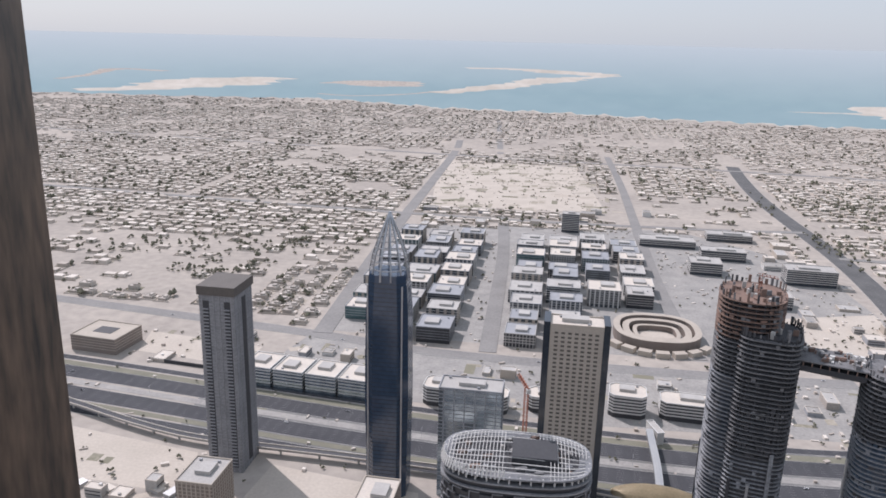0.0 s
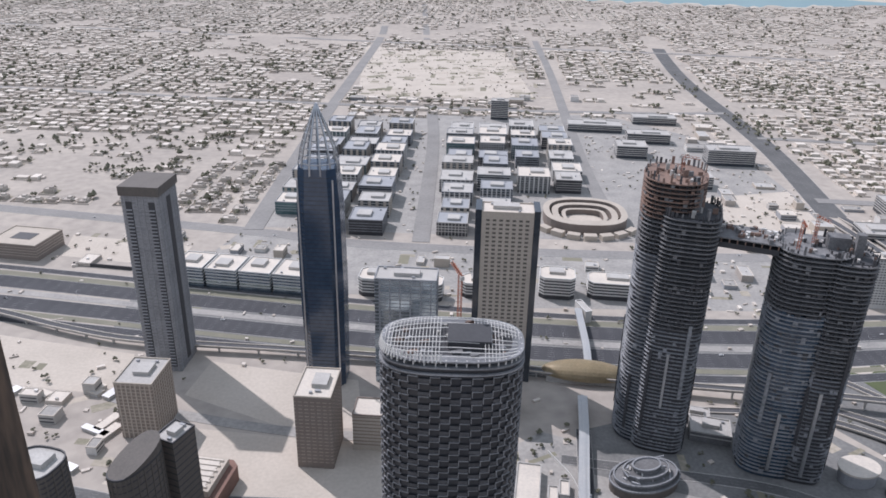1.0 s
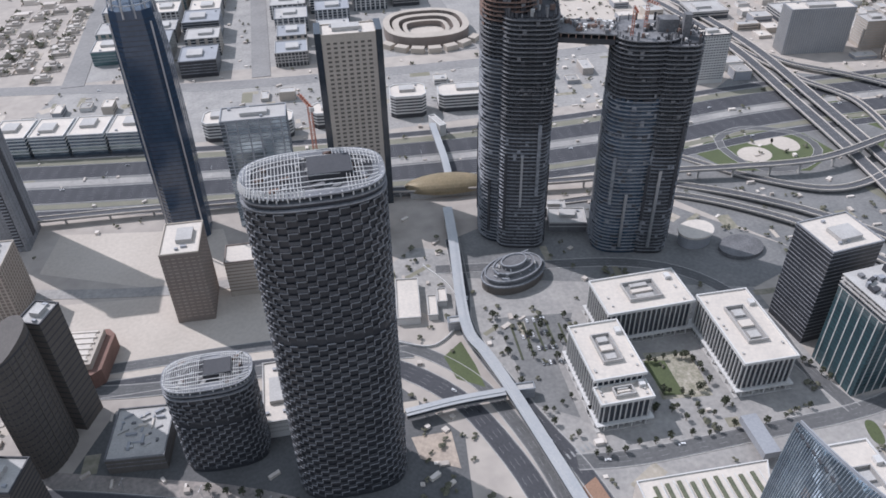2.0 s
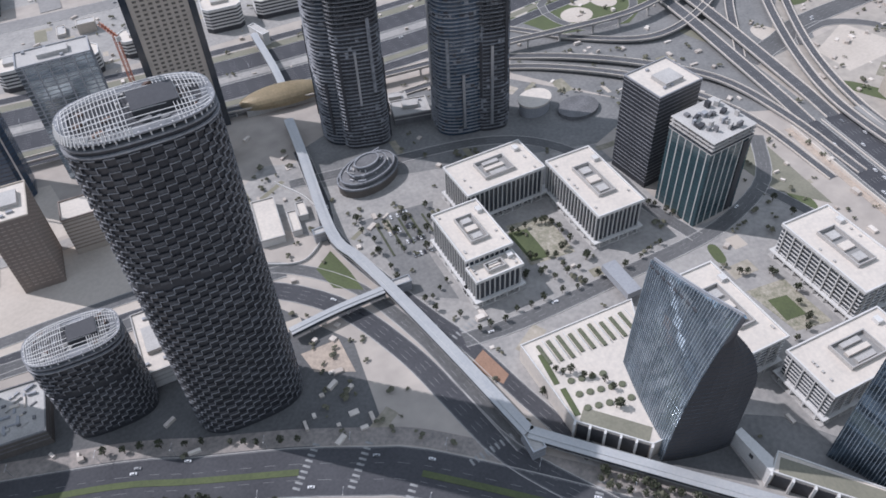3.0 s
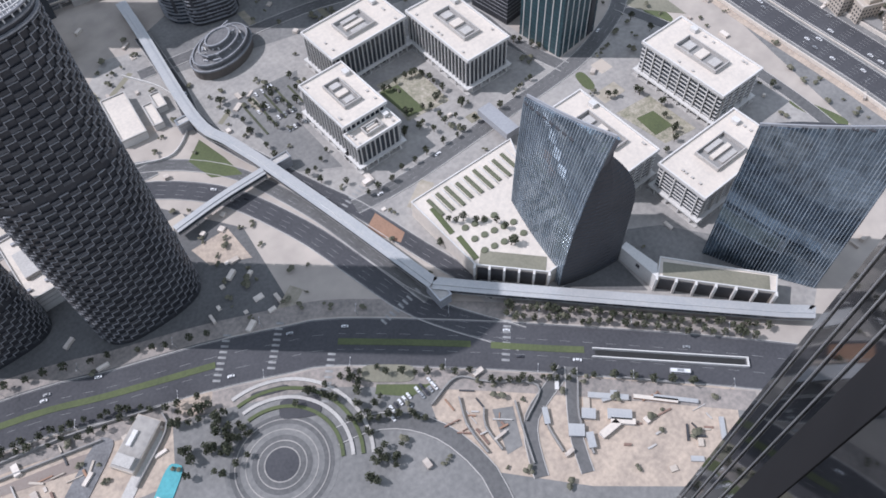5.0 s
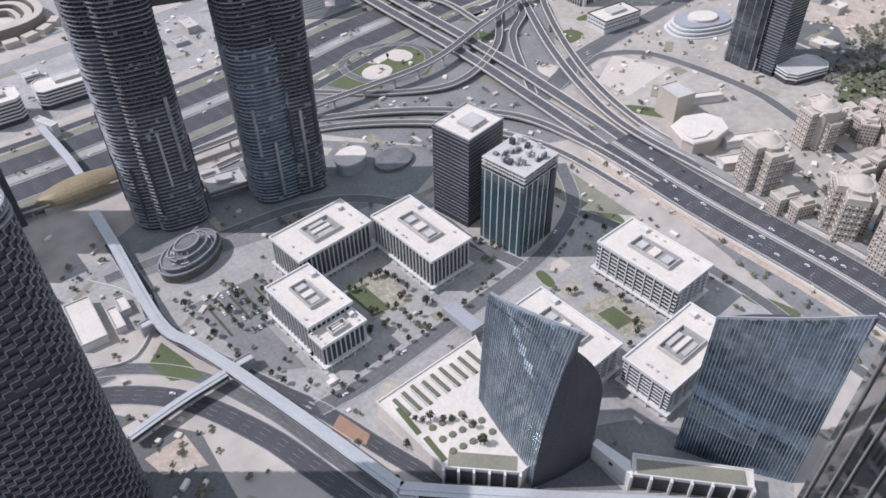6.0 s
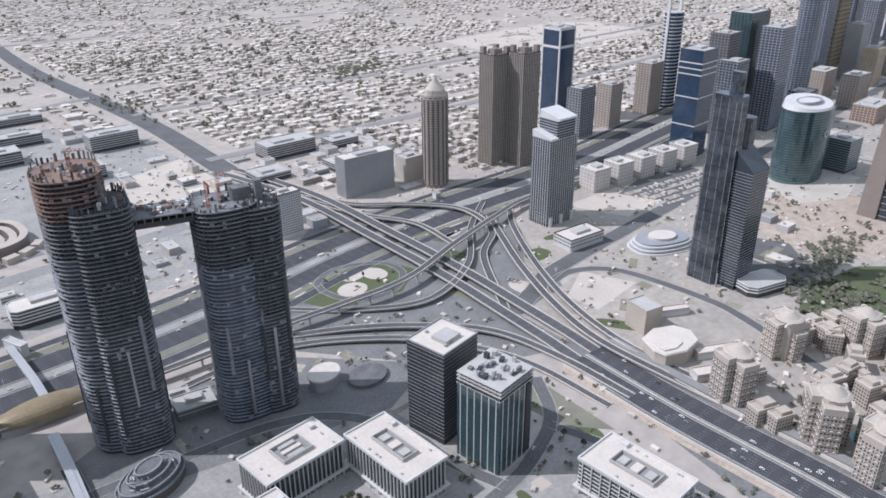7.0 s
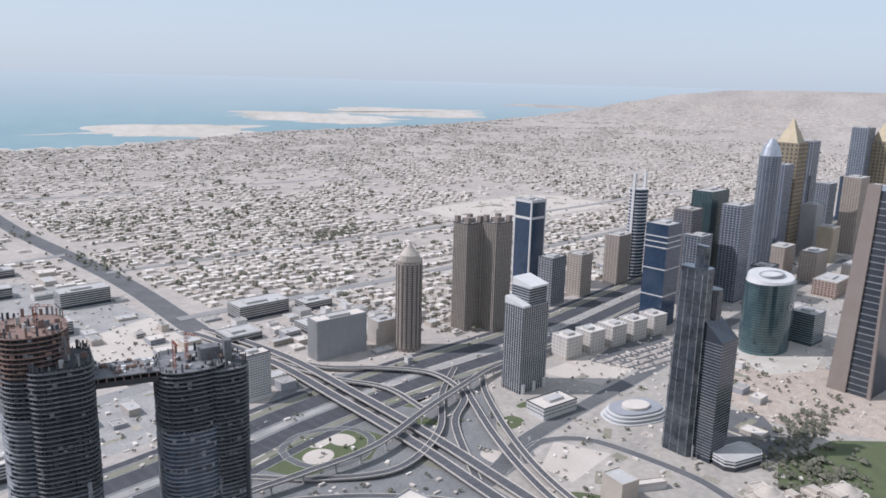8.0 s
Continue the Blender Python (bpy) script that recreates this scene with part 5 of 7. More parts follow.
# ---------------- the two leaf-shaped glass towers and their podia ----------------
def leaf_tower(a, b, wide, h0, h1, label, glaze, sweep):
    """A sail: a fluted glass face from a to b, a dark end of that width at b that narrows in a curve towards the top."""
    top = thing("glass_tower", *a, 0, 0, label, "tower", "leaf-shaped glass towers")
    d = Vector((b[0] - a[0], b[1] - a[1]))
    e = d.normalized()
    out = Vector((-e.y, e.x))           # away from the fluted face

    def plan(z):
        k = z / h1
        w = wide * (1 if k < .45 else max(.06, math.cos((k - .45) / .56 * math.pi / 2)) ** .75)
        back_by = sweep * k * k                    # the face curves back as it rises
        front = [face(u, z) for u in (i / 10 for i in range(11))]
        w = max(w - back_by, 2.0)
        corner = front[-1]
        end = [corner + out * w * u + e * 2.0 * math.sin(math.pi * u) for u in (i / 4 for i in range(1, 5))]
        back = [(corner + out * w) * (1 - u) + front[0] * u + out * (w * .22) * math.sin(math.pi * u) for u in (i / 8 for i in range(1, 8))]
        return front + end + back

    def face(u, z):
        return d * u + out * (sweep * (z / h1) ** 2 * (.3 + .7 * u) - 1.5 * math.sin(math.pi * u))

    def cap(p):
        return h0 + (h1 - h0) * max(0, min(1, p.dot(e) / d.length))
    levels = [0, 20, 40, 56, 68, 78, 88, 96, 104, 112, 120, 128, h1]
    bm, rows = bmesh.new(), []
    for z in levels:
        rows.append([bm.verts.new((p.x, p.y, min(z, cap(p)))) for p in plan(z)])
    n = len(rows[0])
    for lo, hi in zip(rows, rows[1:]):
        for i in range(n):
            j = (i + 1) % n
            bm.faces.new((lo[i], lo[j], hi[j], hi[i])).material_index = 0 if i < 10 else 1
    bm.faces.new(rows[-1])
    bmesh.ops.recalc_face_normals(bm, faces=bm.faces[:])
    part("glass_body", bm, [glaze, "dark"], top)
    fin = None
    for i in range(36):
        u = (i + .5) / 36
        bm, rows = bmesh.new(), []
        top_z = cap(d * u) + 1.2
        for k in range(7):
            z = top_z * k / 6
            p = face(u, z)
            rows.append([bm.verts.new((*(p + e * a + out * b), z)) for a, b in ((-.17, .1), (-.17, -.45), (.17, -.45), (.17, .1))])
        for lo, hi in zip(rows, rows[1:]):
            for k in range(4):
                bm.faces.new((lo[k], lo[(k + 1) % 4], hi[(k + 1) % 4], hi[k]))
        bm.faces.new(rows[-1])
        bm.faces.new(rows[0][::-1])
        part("glass_fin", bm, "finlight", top)
    line = None
    for k in range(int(h0 / 4)):
        z = 4 + k * 4
        q = plan(z)
        bm = bmesh.new()
        ribbon(bm, [Vector((p.x, p.y, z)) for p in q[:11]], .3, 0, .25, -.1)
        ribbon(bm, [Vector((p.x, p.y, z)) for p in q[10:] + q[:1]], .3, 0, .3, -.1)
        part("floor_line", bm, "teal", top)
    bm = bmesh.new(); ribbon(bm, [Vector((p.x, p.y, cap(p))) for p in plan(h1)[:11]], .7, 0, 2.2, -.3); part("roof_rim", bm, "grey", top)
    unit = None
    for i in range(8):
        p = d * (.1 + i * .1) + out * 1.6
        m = pose(p.x, p.y, cap(p) - .3, 0, 0, math.degrees(math.atan2(e.y, e.x)))
        unit = again(unit, m, top) if unit else part("roof_unit", one_box(3.4, 1.2, .8), "dark", top, m=m)
    return top


leaf_tower((256, 195), (231.5, 131.5), 46, 113, 136, "sail-shaped mirror-glass tower with fine vertical fins", "mirror", 20)
leaf_tower((317, 76), (342, 6), 40, 124, 148, "sail-shaped blue-grey glass tower with fine vertical fins", "sailglass", 5)


def podium(label, poly, h, open_edge, bays, green):
    top = thing("podium", 0, 0, 0, 0, label, "podium")
    part("deck", one_prism(poly, 0, h), "roofwhite", top)
    bm = bmesh.new(); ring(bm, poly, -.7, .1, h, h + 1.1); part("parapet", bm, "white", top)
    (ax, ay), (bx, by) = open_edge
    ang = math.degrees(math.atan2(by - ay, bx - ax))
    ln = math.hypot(bx - ax, by - ay)
    nx, ny = (by - ay) / ln, -(bx - ax) / ln
    # The front is solid; this dark sheet stands for shade in the bays.
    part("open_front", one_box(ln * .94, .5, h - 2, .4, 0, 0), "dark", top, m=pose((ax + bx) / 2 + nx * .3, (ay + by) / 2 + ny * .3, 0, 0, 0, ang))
    pier = None
    for i in range(bays + 1):
        u = i / bays
        m = pose(ax + (bx - ax) * u + nx * 1.2, ay + (by - ay) * u + ny * 1.2, 0, 0, 0, ang)
        pier = again(pier, m, top) if pier else part("pier", one_box(1.5, 3.2, h + .8), "white", top, m=m)
    part("planted_roof", one_box(ln * .9, 11, .3, h, 0, 6.5), green, top, m=pose((ax + bx) / 2, (ay + by) / 2, 0, 0, 0, ang))
    return top


podium("long white podium with a paved roof garden", [(199, 178), (227, 138), (262, 132), (272, 190), (299, 232), (208, 246)], 16, ((199, 178), (227, 138)), 5, "dry")
podium("low white podium with a planted roof", [(272, 85), (312, 22), (324, 28), (286, 92)], 14, ((272, 85), (312, 22)), 6, "dry")
t = thing("wedge_wall", 0, 0, 0, 0, "tall white wedge-shaped wall beside the podium", "wall")
part("wall", one_prism([(271, 84), (280, 90), (282, 116), (276, 116)], 0, [14.8, 14.8, 13, 13]), "white", t)
# No hole is cut: a dark panel gives the opening its shade.
part("opening", one_box(3, .5, 3, 8, 0, 0), "dark", t, m=pose(273.4, 100, 0, 0, 0, 80))
# Dark court paving also carries the towers' shadow in its colour.
plot("paving", "sunken dark court between the glass towers", [(276, 118), (286, 92), (326, 30), (345, 60), (318, 110), (300, 125)], "lot", .1)
plot("paving", "dark court at the foot of the glass tower", [(232, 128), (268, 86), (275, 116), (300, 128), (276, 190), (262, 150)], "asphalt_old", .1)
part("bridge_to_podium", one_box(12, 34, 6, 6), "grey", thing("link_bridge", 312, 255, 0, -8, "grey covered link bridge with a ribbed roof", "bridge"))
# roof garden: strips of hedges and round shrubs
for i in range(9):
    a = Vector((216 + i * 8.2, 240 - i * 1.6, 16))
    tagged(link("hedge", one_box(2.6, 17 + i % 3 * 2, 1.2), "shrub", m=pose(a.x, a.y - 10, 16, 0, 0, -8)), "clipped hedge strip on the podium roof", "hedge", "podium hedges")
for i in range(9):
    tagged(link("pergola_beam", one_box(.5, 19, .4), "white", m=pose(220 + i * 8.2, 229.5 - i * 1.6, 18.6, 0, 0, -8)), "thin white pergola beam on the podium roof", "pergola", "pergola beams")
for i in range(14):
    px, py = 212 + (i % 5) * 7 + (i // 5) * 2.5, 181 + (i // 5) * 11 - (i % 5) * 2.6
    tagged(link("planter", one_prism(oval(5.2, 4.6, 12), 0, .9), "shrub", m=pose(px, py, 16)), "round shrub bed on the podium roof", "planter", "podium planters")
for x, y, w, d in ((211, 219, 4, 26), (206, 191, 4, 22)):
    tagged(link("lawn_strip", one_box(w, d, .35), "grass", m=pose(x, y, 16, 0, 0, -14)), "narrow lawn strip on the podium roof", "lawn")


# ---------------- the footbridge ----------------
def footbridge(pts, width, label):
    line = smooth(pts, 7)
    top = thing("footbridge", 0, 0, 0, 0, label, "footbridge")
    bm = bmesh.new(); ribbon(bm, line, width, -1.2, 0); part("deck", bm, "deck", top)
    for s in (-1, 1):
        bm = bmesh.new(); ribbon(bm, line, .3, 0, 3.0, s * (width / 2 - .3)); part("side_glass", bm, "glass", top)
    bm = bmesh.new(); ribbon(bm, line, width + .8, 3.0, 3.5); part("roof", bm, "roofgrey", top)
    bm = bmesh.new(); ribbon(bm, line, width * .35, 3.5, 4.1); part("roof_ridge", bm, "roofgrey", top)
    run = 30
    for a, b in zip(line, line[1:]):
        run += (b - a).length
        if run > 28:
            run = 0
            part("pier", one_box(1.6, 2.2, a.z - 1.2), "concrete", top, m=pose(a.x, a.y, 0, 0, 0, math.degrees(math.atan2(b.y - a.y, b.x - a.x))))


M["roofgrey"] = material("grey_metal_roof", (0.51, 0.50, 0.485), .45, .3, big=.05, fine=.6, other=(.40, .41, .42))
footbridge([(199, 600, 7), (186, 545, 7), (158, 434, 7), (161, 395, 7), (165, 355, 7), (170, 270, 7), (173, 192, 7)], 8.5, "long covered grey footbridge over the streets")
footbridge([(173, 192, 7), (205, 148, 7), (306, 12, 7), (318, 0, 7)], 8.5, "long covered grey footbridge along the boulevard")
footbridge([(160, 352, 7), (122, 356, 7), (84, 357, 7)], 6.5, "short covered footbridge spur to the dark tower")
for x, y, w, d in ((172, 186, 9, 16), (150, 440, 10, 7), (176, 352, 14, 7)):
    tower("bridge_stair", "small grey lift house beside the footbridge", x, y, -10, rect(w, d), 9, "grey", "steel", 3, .4, .1, plant=False, category="lift house")

# gold shell of the metro station with its white link tube
t = thing("metro_station", 214, 645, 0, -12, "golden shell-shaped metro station roof", "station")
bm = bmesh.new()
rows = []
for i in range(17):
    u = -1 + 2 * i / 16
    rad = 17 * (1 - u * u) ** .6 + .4
    rows.append([bm.verts.new((u * 48, math.cos(math.pi * j / 12) * rad, 6 + math.sin(math.pi * j / 12) * rad * .75)) for j in range(13)])
for a, b in zip(rows, rows[1:]):
    for j in range(12):
        bm.faces.new((a[j], b[j], b[j + 1], a[j + 1]))
bmesh.ops.solidify(bm, geom=bm.faces[:], thickness=.6)
part("shell_roof", bm, "shell", t)
part("platform", one_box(80, 24, 6), "concrete", t)
footbridge([(216, 640, 9), (226, 690, 11), (238, 770, 11)], 7, "white footbridge tube across the motorway")
tower("bridge_stair", "slanted white stair tower of the footbridge", 246, 775, 10, rect(8, 30), 14, "white", "white", 4, .4, .1, plant=False, category="lift house")


# ---------------- buildings at the foot, left ----------------
tower("apartment_block", "beige apartment block with a cluttered roof", -210, 594, -9, rect(34, 42), 58, "brown", "beige", 3.6, .8, .15, (4.2, 1.2, .4, "beige"), roof="concrete", category="apartment block")
tower("apartment_block", "beige apartment block with a white roof", -51, 545, -9, rect(31, 44), 72, "brown", "beige", 3.6, .5, .15, (5, 1.6, .3, "brown"), roof="roofwhite", category="apartment block")
tower("apartment_block", "small white block with a flat white roof", -6, 556, -9, rect(30, 26), 37, "beige", "brown", 3.6, 1.0, .1, roof="roofwhite", plant=False, category="apartment block")
tower("apartment_block", "low pale block beside the dark tower", 122, 590, -9, rect(24, 30), 44, "concrete", "dark", 3.6, 1.2, .05, category="apartment block")
t = thing("villa_hotel", -146.6, 499.1, 0, -14, "low red-brick building with white roof beams", "hotel")
part("wall", one_prism(cut_rect(50, 52, 6), 0, 15), "brick", t); part("upper_wall", one_box(36, 40, 6, 15), "beige", t)
for i in range(6):
    part("roof_beam", one_box(30, 1.6, 1.4, 21, 0, -16 + i * 6.4), "roofwhite", t)
part("roof_slab", one_box(26, 32, .5, 21), "roofwhite", t)
t = tower("round_tower", "grey tower with a rounded slanted top", -160, 412, -28, oval(21, 42, 26, 2.4), 104, "umber", "dark", 5.5, .9, .15, (8, .9, .5, "umber"), plant=False)
part("slanted_crown", one_prism(oval(21, 42, 26, 2.4), 104, [104.5 + 10 * (.5 + p[1] / 42) for p in oval(21, 42, 26, 2.4)]), "umber", t)
tower("round_tower", "grey block behind the rounded tower", -142, 442, -28, rect(17, 22), 104, "umber", "dark", 5.5, .9, .15)
tower("dark_tower", "dark slim apartment tower", -208, 384, -20, oval(32, 30, 20, 3), 128, "umber", "dark", 3.7, 1.0, .2, (6, .8, .5, "umber"))
tower("dark_tower", "dark slim apartment tower", -170, 350, -20, rect(26, 26), 60, "umber", "dark", 3.7, 1.0, .2)
t = tower("low_block", "low building with a bare concrete roof full of ducts", -99.0, 399.6, -12, rect(40, 46), 14, "umber", "raw", 4, 1.0, .1, roof="concrete", category="building", plant=False)
r = random.Random(41)
for k in range(26):
    part("roof_duct", one_box(r.uniform(2, 9), r.uniform(.8, 2.2), r.uniform(.6, 2.2), 14.2, r.uniform(-15, 15), r.uniform(-18, 18), r.choice((0, 90, 30))), r.choice(("concrete", "grey", "raw", "roofwhite")), t)
tower("low_block", "low white flat-roofed building", 0, 404, -7, rect(24, 60), 16, "white", "concrete", 4, 1.0, .1, roof="roofwhite", category="building")
r = random.Random(21)
for i in range(26):
    x, y = r.uniform(-390, -225), r.uniform(500, 665)
    t = thing("shed", x, y, 0, -30 + r.choice((0, 90)), "low pale workers' shed with a flat roof", "shed", "sheds on the sand")
    w, d = r.uniform(8, 34), r.uniform(6, 9)
    part("wall", one_box(w, d, 3.4), "concrete", t); part("roof", one_box(w + .8, d + .8, .4, 3.4), r.choice(("roofwhite", "roofgrey")), t)
for x, y, w, d, h, a, lab in ((122, 482, 20, 52, 7, -14, "long white site hall"), (106, 508, 14, 12, 6, -14, "small white site office"), (140, 468, 8, 26, 5, -14, "small white site cabin"), (152, 478, 8, 18, 5, -14, "small white site cabin")):
    tower("site_hall", lab, x, y, a, rect(w, d), h, "white", "concrete", 3, .3, .1, plant=False, roof="roofwhite", category="building")
ln = smooth([(98, 440), (128, 425), (160, 450), (164, 490), (150, 530)], 5)
bm = bmesh.new(); ribbon(bm, ln, .6, 0, 2.4)
tagged(link("site_wall", bm, "white"), "curved white site wall", "wall")
# low round building at the twin towers' foot
t = thing("round_building", 222, 484, 0, 12, "low oval building with open curved roof tiers under construction", "building")
for k, (w, d, z, h) in enumerate(((62, 40, 0, 9), (56, 34, 9, 4), (40, 24, 13, 4), (24, 15, 17, 4))):
    part("tier", one_prism(oval(w, d, 30), z, z + h - .8), "umber" if k == 0 else "raw", t); part("tier_slab", one_prism(oval(w + 2, d + 2, 30), z + h - .8, z + h), "raw", t)
    bm = bmesh.new(); ring(bm, oval(w + 2, d + 2, 30), -1.2, 0, z + h, z + h + 1.1); part("tier_parapet", bm, "slab", t)
for k in range(64):
    part("site_load", one_box(r.uniform(2, 9), r.uniform(.6, 1.6), r.uniform(.6, 1.8), r.choice((9, 13, 17)), r.uniform(-22, 22), r.uniform(-12, 12), r.uniform(0, 180)), r.choice(("concrete", "white", "grey")), t)
for x, y, w, d, h in ((305, 545, 36, 26, 10), (300, 572, 30, 16, 7)):
    tower("low_block", "low unfinished podium between the twin towers", x, y, -20, rect(w, d), h, "raw", "concrete", 4, 1, .3, roof="concrete", category="building")
t = thing("round_pavilion", 408, 478, 0, 10, "round pavilion with a white roof", "building")
part("wall", one_prism(oval(34, 26, 26), 0, 12), "grey", t); part("roof", one_prism(oval(37, 29, 26), 12, 14), "roofwhite", t)
part("ramp_ring", one_prism(oval(44, 34, 26), 0, 4), "raw", thing("ramp_house", 442, 452, 0, 0, "low round ramp house with a raw concrete roof", "building"))

# ---------------- low buildings beyond the motorway ----------------
t = tower("courtyard_building", "pale courtyard building with a dark inner court", -482, 1005, -14, rect(72, 60), 22, "brown", "beige", 4, .8, .2, roof="beige", plant=False, category="building")
# Court is not cut in: a dark slab on the roof stands for its shade.
part("court", one_box(30, 22, 1.0, 21.6), "dark", t)
tagged(link("site_fence", one_box(150, 1, 5), "dark", m=pose(-330, 935, 0, 0, 0, -14)), "long dark hoarding along the plot", "fence")
for i in range(4):
    tower("low_office", "low blue-glass office with a stepped white roof", -232 + i * 43, 905 - i * 10.5, -14, rect(40, 46), 26, "mirror", "white", 4.2, 1.6, .3, roof="roofwhite", category="office", group="low offices along the motorway")
for x, y, w, d, h in ((0, 856, 40, 34, 24), (60, 838, 46, 30, 22), (228, 838, 44, 36, 28), (300, 830, 66, 34, 22), (128, 842, 40, 30, 20)):
    tower("low_office", "low white office with dark window bands", x, y, -12, cut_rect(w, d, 6), h, "dark", "white", 4, 1.8, .4, roof="roofwhite", category="office", group="low offices along the motorway")
t = thing("round_arena", 330, 1085, 0, -8, "round beige arena building with an open court", "arena")
for k, (a, b, z0, z1) in enumerate(((0, 12, 0, 26), (-14, -2, 0, 20), (-26, -18, 0, 14))):
    bm = bmesh.new(); ring(bm, oval(112, 104, 32, 2.6), a, b - 3, z0, z1 * .62); part("curved_wing", bm, "brown", t)
    bm = bmesh.new(); ring(bm, oval(112, 104, 32, 2.6), a - .5, b - 2.4, z1 * .62, z1 * .62 + .8); part("wing_roof", bm, "beige", t)
part("court", one_prism(oval(58, 50, 28), 0, 1.2), "sand", t)
for k in range(-3, 4):
    a = radians(-90 + k * 17)
    part("outer_block", one_box(19, 12, 8, 0), "beige", t, m=pose(math.cos(a) * 84, math.sin(a) * 78, 0, 0, 0, math.degrees(a) + 90))
# office quarter
r = random.Random(8)
spots = []
for j in range(9):
    for i in range(9):
        x, y = -140 + i * 65 + j * 9 + r.uniform(-3, 3), 1085 + j * 68 + r.uniform(-4, 4) - i * 8
        if 215 < x < 460 and y < 1230 or abs(x - (66 + (y - 1010) * .115)) < 30 or abs(x - (370 + (y - 1000) * .12)) < 34 or x < -170 + (y - 1069) * .1 + 30 or r.random() < .05:
            continue
        spots.append((x, y))
        tower("office_block", "mid-rise pale office block with dark shaded glass", x, y, -9 + r.choice((0, 0, 90)), rect(r.uniform(44, 58), r.uniform(42, 58)), r.choice((20, 22, 24, 27, 30)), r.choice(("glass", "tealglass", "facet", "recess")), r.choice(("white", "concrete", "grey", "slab")), 4.2, r.choice((.6, .9, 1.5)), .3, r.choice((None, (5, 1.1, .4, "concrete"), (8, 2.0, .5, "white"), (12, 4.5, .5, "beige"))), roof=r.choice(("concrete", "roofwhite", "grey")), category="office", group="mid-rise office quarter")
for x, y, w, d, h in ((560, 1250, 90, 40, 22), (700, 1380, 90, 44, 30), (520, 1440, 60, 50, 24), (590, 1540, 90, 40, 20), (878, 1080, 100, 50, 26), (980, 1040, 60, 40, 14), (770, 1000, 60, 50, 12), (890, 940, 60, 44, 14), (500, 1640, 120, 44, 16), (660, 1700, 100, 40, 16), (300, 1750, 40, 30, 44)):
    tower("office_block", "broad low block with a grey roof", x, y, -11, rect(w, d), h, "glass", "concrete", 4.2, 1.6, .3, roof="concrete", category="office")


# ---------------- the sprawl of villas ----------------
def blocked(x, y):
    """Where no villa stands: roads, plots, sea, motorways."""
    d = np.hypot(x, y)
    az = np.degrees(np.arctan2(x, y))
    shore = np.interp(az, [c[0] for c in COAST], [c[1] for c in COAST])
    no = d > shore - 90
    mx, my = [p[0] for p in MOTOR], [p[1] for p in MOTOR]
    no |= (y < np.interp(x, mx, my) + 100) | (y < np.interp(x, [p[0] for p in [(-1600, 1460), (-638, 1190), (-191, 1064), (14, 1000), (353, 950), (560, 930)]], [1495, 1225, 1100, 1035, 985, 965])) & (x < 560)
    hx = np.interp(y, [p[1] for p in HW2], [p[0] for p in HW2])
    no |= (np.abs(x - hx) < 55) & (y < 3100)
    for pts, half in (([(1069, -183), (1754, -116), (2973, 28), (3400, 60)], 26), ([(1000, 370), (1379, 407), (2305, 548), (3000, 640)], 24)):
        px = np.interp(y, [p[0] for p in pts], [p[1] for p in pts])
        no |= (np.abs(x - px) < half) & (y < 3400)
    for pts, half in (([(-1800, 2300), (-100, 1900), (600, 1800), (880, 1790)], 20), ([(-3000, 3800), (0, 2950), (1060, 2700), (2600, 2300)], 24), ([(760, 1160), (1500, 1010), (2600, 860)], 24), ([(850, 1560), (1900, 1330), (3200, 1100)], 20)):
        py = np.interp(x, [p[0] for p in pts], [p[1] for p in pts])
        no |= (np.abs(y - py) < half) & (x > pts[0][0]) & (x < pts[-1][0])
    no |= (x > -150) & (x < 760) & (y < 1760) & (x > -183 + (y - 1069) * .1)
    no |= (x > -40) & (x < 470) & (y > 1960) & (y < 2750)
    no |= (x > 1900) & (x < 2700) & (y > 1150) & (y < 1600)
    no |= (x > 560) & (x < 1030) & (y < 1130)
    no |= (x > -620) & (x < -430) & (y > 1330) & (y < 1440)
    return no


rng = np.random.default_rng(4)
A = radians(-9)


def boxes(name, x, y, w, d, h, ang, mat, label, category, z=None):
    n = len(x)
    c, s = np.cos(ang), np.sin(ang)
    v = np.empty((n, 8, 3))
    for k, (a, b) in enumerate(((-.5, -.5), (.5, -.5), (.5, .5), (-.5, .5))):
        v[:, k, 0] = v[:, k + 4, 0] = x + a * w * c - b * d * s
        v[:, k, 1] = v[:, k + 4, 1] = y + a * w * s + b * d * c
    v[:, :4, 2] = -1.5 if z is None else z[:, None]
    v[:, 4:, 2] = (h if z is None else z + h)[:, None]
    v = far_np(v.reshape(-1, 3))
    f = np.array([(4, 5, 6, 7), (0, 1, 5, 4), (1, 2, 6, 5), (2, 3, 7, 6), (3, 0, 4, 7)])
    f = (f[None] + (np.arange(n) * 8)[:, None, None]).reshape(-1, 4)
    me = bpy.data.meshes.new(name)
    me.from_pydata(v.tolist(), [], f.tolist())
    me.materials.append(M[mat])
    return tagged(new(name, me), label, category, kind="stuff")


def grid(nx, ny, px, py, cols, lane_x, lane_y):
    i, j = np.meshgrid(np.arange(nx), np.arange(ny))
    i, j = i.ravel(), j.ravel()
    return i * px + i // cols * lane_x, j * py + j // 2 * lane_y


u1, v1 = grid(440, 310, 26.5, 27.5, 5, 9, 10)
u1, v1 = u1 - 6700, v1 + 500
u2, v2 = grid(440, 310, 27.5, 26, 2, 10, 0)
u2, v2 = u2 - 6700, v2 + v2 // 130 * 10 + 400
tile = (np.sin(np.floor(u1 / 520) * 12.9898 + np.floor(v1 / 380) * 78.233) * 43758.5) % 1
tile2 = (np.sin(np.floor(u2 / 520) * 12.9898 + np.floor(v2 / 380) * 78.233) * 43758.5) % 1
